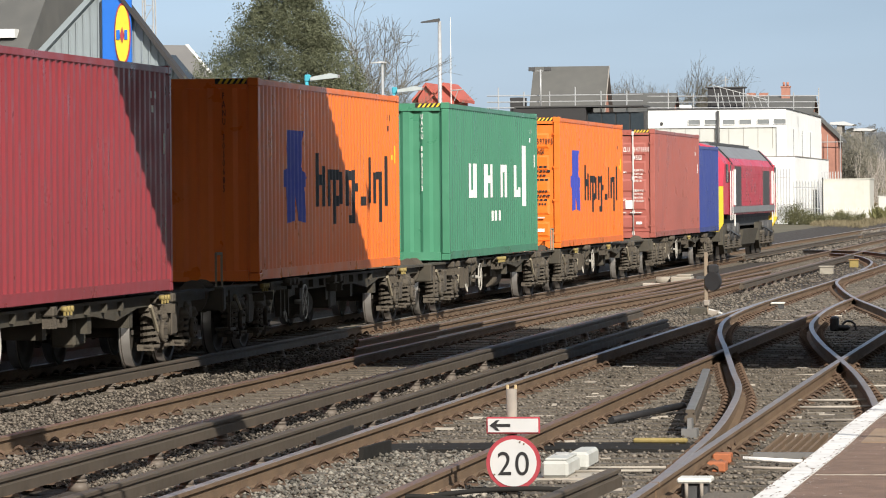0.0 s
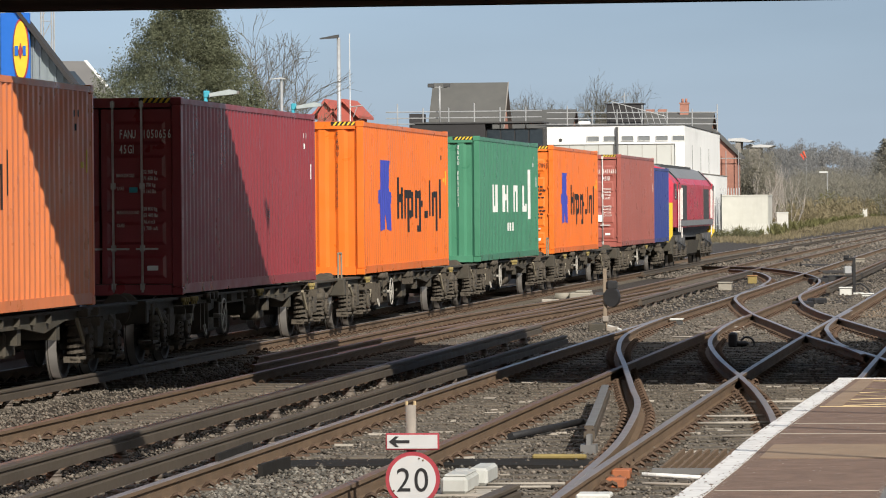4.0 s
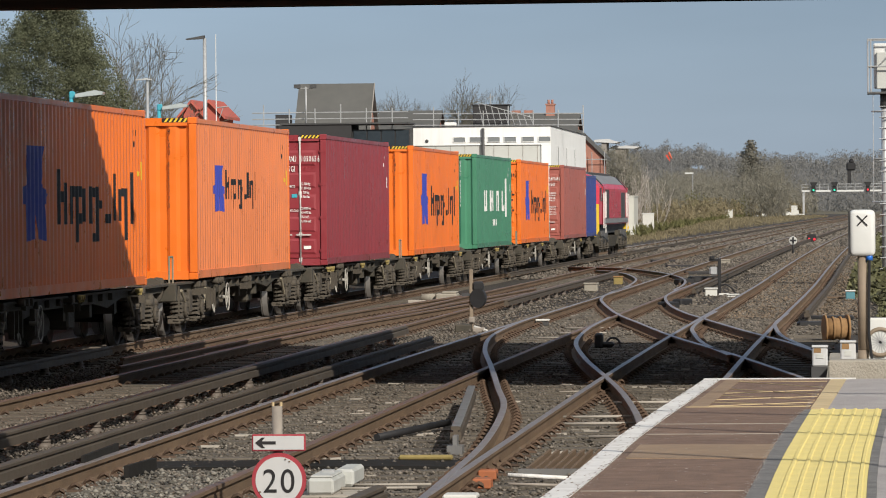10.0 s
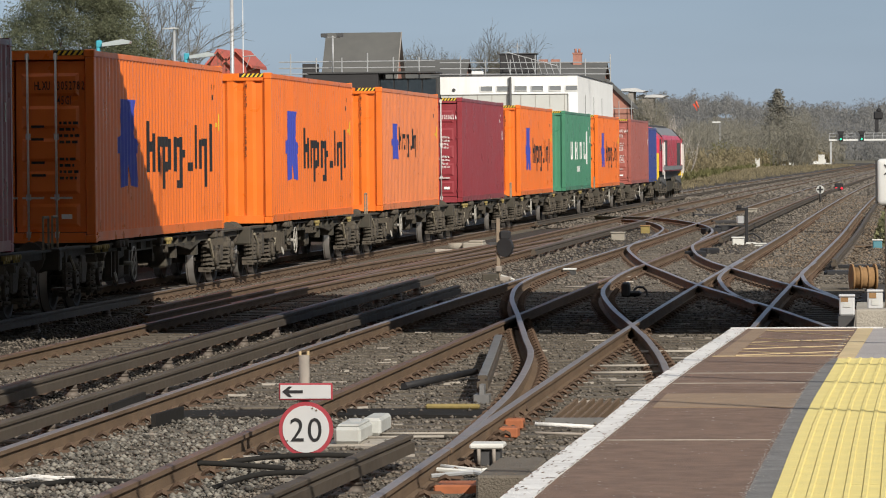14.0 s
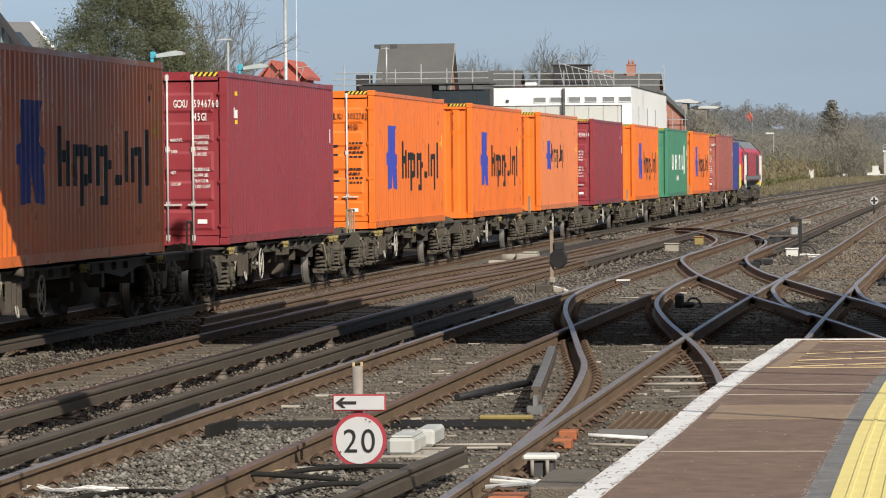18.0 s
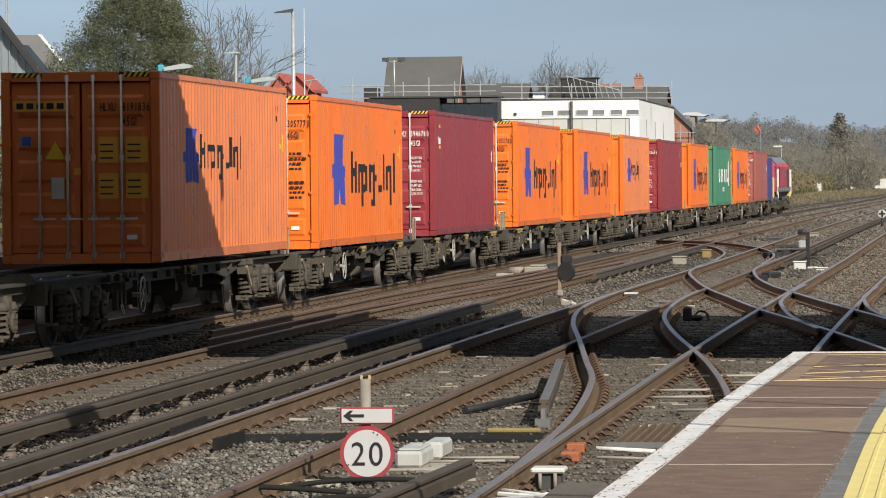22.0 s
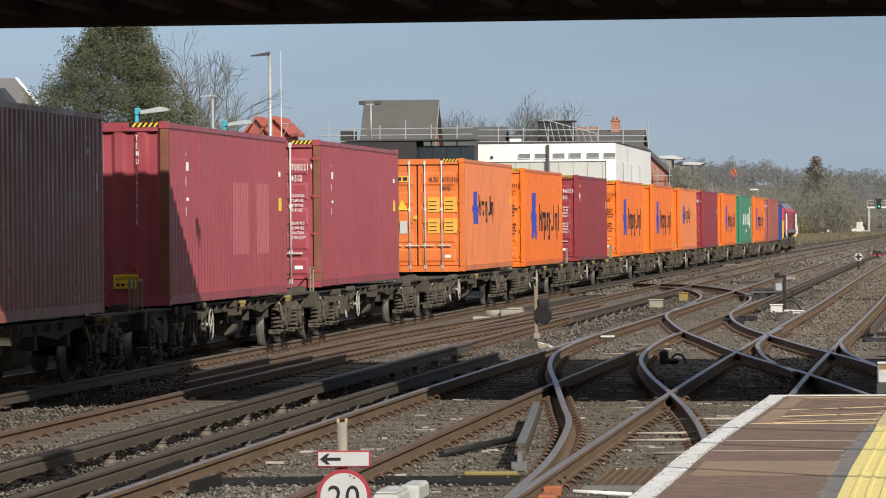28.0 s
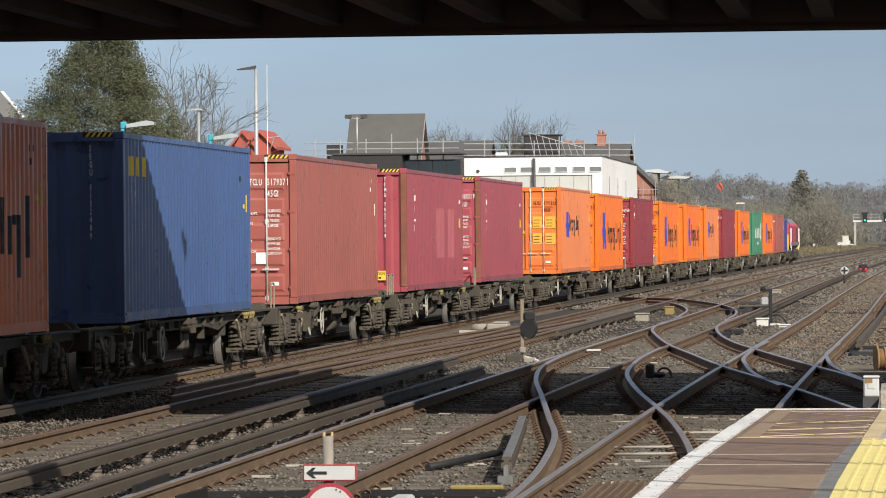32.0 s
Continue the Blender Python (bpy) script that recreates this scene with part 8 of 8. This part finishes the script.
gs = thing("lever_stand", "grey post with short crossbars between the lines", "signal", at=pose(-3.32, 107.5, -0.18))
part("post", box(bmesh.new(), -0.04, 0.04, -0.04, 0.04, 0, 0.94, 0.01), M_BLACK, gs)
part("arm", box(box(bmesh.new(), -0.26, -0.04, -0.05, 0.05, 0.86, 0.93, 0.01), -0.24, -0.12, -0.08, 0.08, 0.90, 1.0, 0.02), M_BLACK, gs)
part("lamp_case", box(bmesh.new(), -0.26, -0.04, -0.02, 0.16, 0.50, 0.72, 0.04), M_GALV, gs, "pale grey lamp case")
part("lower_bar", box(bmesh.new(), -0.26, -0.04, -0.03, 0.03, 0.45, 0.49), M_BLACK, gs)
part("foot_plate", box(bmesh.new(), -0.02, 0.24, -0.12, 0.1, 0.0, 0.05, 0.01), M_GREYPAINT, gs)
bm = bmesh.new()
for a, b in (((0.04, 0, 0.25), (0.16, 0.0, 0.28)), ((0.16, 0.0, 0.28), (0.34, 0.0, 0.16)), ((0.34, 0.0, 0.16), (0.40, 0.0, 0.04))):
    cyl(bm, a, b, 0.022, 6)
part("cable", bm, M_BLACK, gs)
# black ducts and switch gear lying along the junction
for x, y, rz, w, d, hh in ((-0.55, 79.0, 8, 0.9, 0.35, 0.10), (-0.45, 83.5, -4, 1.0, 0.3, 0.09), (-4.02, 93.5, 60, 0.5, 0.30, 0.16), (-3.85, 97.0, 55, 0.45, 0.28, 0.14), (-4.75, 121.0, 30, 0.5, 0.35, 0.20), (-4.5, 126.0, 20, 0.6, 0.35, 0.18)):
    tagged(part("switch_duct", box(bmesh.new(), -w / 2, w / 2, -d / 2, d / 2, 0, hh, 0.03), M_BLACK, at=pose(x, y, -0.18, 0, 0, rz)), "black rubber-covered switch duct in the ballast", "duct", "switch ducts")
for k in range(3):
    tagged(part("switch_lever", box(bmesh.new(), -0.5, 0.5, -0.12, 0.12, 0, 0.10, 0.02), M_DARKSHED, at=pose(-5.0 - k * 1.3, 140 + k * 16, -0.16, 0, 0, 20)), "dark switch mechanism on the sleepers", "switch gear", "switch gear")

# post with its white crossed box, position light and reel at the far side of the platform
landing = tagged(part("landing", box(bmesh.new(), -0.20, 3.0, 30.5, 39.5, -0.2, 0.70), M_CONCRETE), "low concrete landing past the platform's end", "landing", kind="structure")
SMALL = Matrix.Diagonal((0.58, 0.58, 0.58, 1))
xp = thing("signal_post", "brown post carrying a white box marked with a cross", "post", at=pose(0.098, 36.0, 0.70) @ SMALL)
bm = cyl(bmesh.new(), (0, 0, 0), (0, 0, 0.25), 0.10, 14, 0.075)
cyl(bm, (0, 0, 0.25), (0, 0, 1.65), 0.075, 14, 0.07)
part("post", bm, M_POLE, xp)
bm = box(bmesh.new(), -0.19, 0.19, -0.14, 0.14, 1.62, 2.30)
bmesh.ops.bevel(bm, geom=bm.edges[:], offset=0.075, segments=5, profile=0.5, affect="EDGES")
for f in bm.faces:
    f.smooth = True
part("white_box", bm, M_LANTERN, xp, "rounded white box")
# the left side's shade, put in as a thin black plate
part("black_side", box(bmesh.new(), -0.205, -0.185, -0.12, 0.12, 1.64, 2.28), M_DARKSHED, xp)
for a in (45, -45):
    part("cross_bar", box(bmesh.new(), -0.105, 0.105, -0.005, 0.005, -0.010, 0.010), M_BLACK, xp, "black cross stroke", at=pose(0.0, -0.147, 2.14, 0, a, 0))
part("base_fitting", cyl(bmesh.new(), (0.10, -0.05, 1.56), (0.10, -0.05, 1.64), 0.05, 10), M_BLUEPAINT, xp)
bm = bmesh.new()
for a, b in zip([(0.10, -0.06, 1.55), (0.09, -0.09, 1.0), (0.085, -0.10, 0.5), (0.13, -0.14, 0.1), (0.3, -0.2, 0.02)], [(0.09, -0.09, 1.0), (0.085, -0.10, 0.5), (0.13, -0.14, 0.1), (0.3, -0.2, 0.02), (0.5, -0.2, 0.02)]):
    cyl(bm, a, b, 0.022, 6)
part("cable", bm, M_BLACK, xp)
pl = thing("position_light", "white ground light with a large round lens", "signal", at=pose(0.232, 36.0, 0.755) @ SMALL)
part("case", box(bmesh.new(), -0.20, 0.35, 0.0, 0.3, 0.0, 0.62, 0.02), M_LANTERN, pl)
part("rim", ring(bmesh.new(), (0.02, -0.03, 0.27), (0, 1, 0), 0.19, 0.03, 28, 8), M_POLE, pl)
part("lens", cyl(bmesh.new(), (0.02, -0.03, 0.27), (0.02, 0.0, 0.27), 0.18, 24), M_LANTERN, pl)
for k in range(9):
    a = k * math.pi / 9
    part("facet", box(bmesh.new(), -0.17, 0.17, -0.004, 0.004, -0.006, 0.006), M_GALV, pl, at=pose(0.02, -0.036, 0.27, 0, math.degrees(a), 0))
reel = thing("cable_reel", "rusty brown cable reel lying by the track", "reel", at=pose(-0.25, 70.6, -0.19, 0, 0, 12) @ Matrix.Diagonal((0.8, 0.8, 0.8, 1)))
part("core", cyl(bmesh.new(), (-0.22, 0, 0.27), (0.22, 0, 0.27), 0.22, 20), M_RUSTYBROWN, reel)
for x in (-0.24, -0.08, 0.08, 0.24):
    part("flange", cyl(bmesh.new(), (x - 0.02, 0, 0.28), (x + 0.02, 0, 0.28), 0.28 if abs(x) > 0.1 else 0.245, 20), M_RUSTYBROWN, reel)

# tall colour-light signal beside the line
tl = thing("signal_mast", "tall galvanised signal mast with caged box and ladder", "signal", at=pose(0.97, 118, -0.19))
part("mast", cyl(bmesh.new(), (0, 0, 0), (0, 0, 5.6), 0.105, 14, 0.10), M_GALV, tl)
part("sleeve", cyl(bmesh.new(), (0, 0, 4.95), (0, 0, 5.4), 0.13, 12), M_DARKGREY, tl)
part("box", box(bmesh.new(), -0.30, 0.32, -0.1, 0.3, 5.5, 6.75, 0.03), M_LANTERN, tl, "white signal housing")
part("panel", box(bmesh.new(), -0.22, 0.22, -0.22, -0.1, 5.48, 6.5, 0.02), M_GREYPANEL, tl)
for x, y in ((-0.46, -0.4), (0.46, -0.4), (0.46, 0.4), (-0.46, 0.4), (-0.38, -0.4), (0.24, -0.4)):
    part("cage_post", cyl(bmesh.new(), (x, y, 5.35), (x, y, 6.85), 0.022, 6), M_GALV, tl)
for z in (5.38, 6.1, 6.85):
    bm = bmesh.new()
    for a, b in (((-0.46, -0.4), (0.46, -0.4)), ((0.46, -0.4), (0.46, 0.4)), ((0.46, 0.4), (-0.46, 0.4)), ((-0.46, 0.4), (-0.46, -0.4))):
        cyl(bm, (*a, z), (*b, z), 0.022, 6)
    part("cage_rail", bm, M_GALV, tl)
part("cage_brace", cyl(cyl(bmesh.new(), (-0.1, -0.42, 6.2), (0.42, -0.42, 6.7), 0.018, 6), (0.05, -0.42, 5.45), (0.44, -0.42, 5.85), 0.018, 6), M_GALV, tl)
part("cage_floor", box(bmesh.new(), -0.48, 0.48, -0.42, 0.42, 5.34, 5.40), M_DARKGREY, tl)
for z in (2.35, 3.55, 4.86):
    bm = ring(bmesh.new(), (0.04, -0.1, z), (0, 0, 1), 0.40, 0.022, 20, 6)
    part("hoop", bm, M_GALV, tl)
for x in (-0.36, 0.46):
    part("ladder_stile", cyl(bmesh.new(), (x * 0.9, -0.35, 2.3), (x * 0.9, -0.35, 5.4), 0.010, 5), M_GALV, tl)
for k in range(16):
    part("rung", cyl(bmesh.new(), (-0.16, -0.12, 0.5 + k * 0.30), (0.16, -0.12, 0.5 + k * 0.30), 0.014, 5), M_GALV, tl)
part("signal_back", box(bmesh.new(), 0.22, 0.95, -0.35, -0.05, 2.70, 4.32, 0.06), M_BLACK, tl, "black signal head")
part("blue_panel", box(bmesh.new(), 0.24, 0.95, -0.40, -0.352, 3.85, 4.34), M_BLUEPAINT, tl, "blue sign panel")
for z in (3.0, 3.55):
    part("hood", box(bmesh.new(), 0.36, 0.80, -0.62, -0.36, z, z + 0.45, 0.04), M_BLACK, tl)
    part("hood_edge", box(bmesh.new(), 0.52, 0.55, -0.64, -0.62, z, z + 0.43), M_LINEWHITE, tl)
part("side_box", box(bmesh.new(), 0.16, 0.40, -0.1, 0.2, 1.5, 2.05, 0.02), M_GREYPANEL, tl)



# ---- what moves ----
def run(t):
    return 112.404 + 4.75165 * t + 0.0378381 * t * t + 0.000430109 * t ** 3


def motions():
    times = [0.5 * k for k in range(65)]
    for c, off in zip(CONTAINERS, OFF):
        half = (L20 if off < 0 else L40) / 2
        walk(c, [(t, train_pose(run(t) - off + half, DECK + (0.05 if off == OFF[11] else 0.035 if off == OFF[12] else 0))) for t in times])
    for ob, behind, z in STOCK:
        walk(ob, [(t, train_pose(run(t) - behind, z)) for t in times])
    # the wheels roll; those at the same place of their bogies share one set of keys
    for (r, a), sets in WHEELSETS.items():
        walk(sets[0], [(k / 15, pose(0, a, r, -math.degrees((run(k / 15) - run(0)) / r) % 360)) for k in range(481)])
        keys = sets[0].animation_data
        for ob in sets[1:]:
            ob.rotation_mode = "QUATERNION"
            ob.animation_data_create()
            ob.animation_data.action, ob.animation_data.action_slot = keys.action, keys.action_slot


motions()
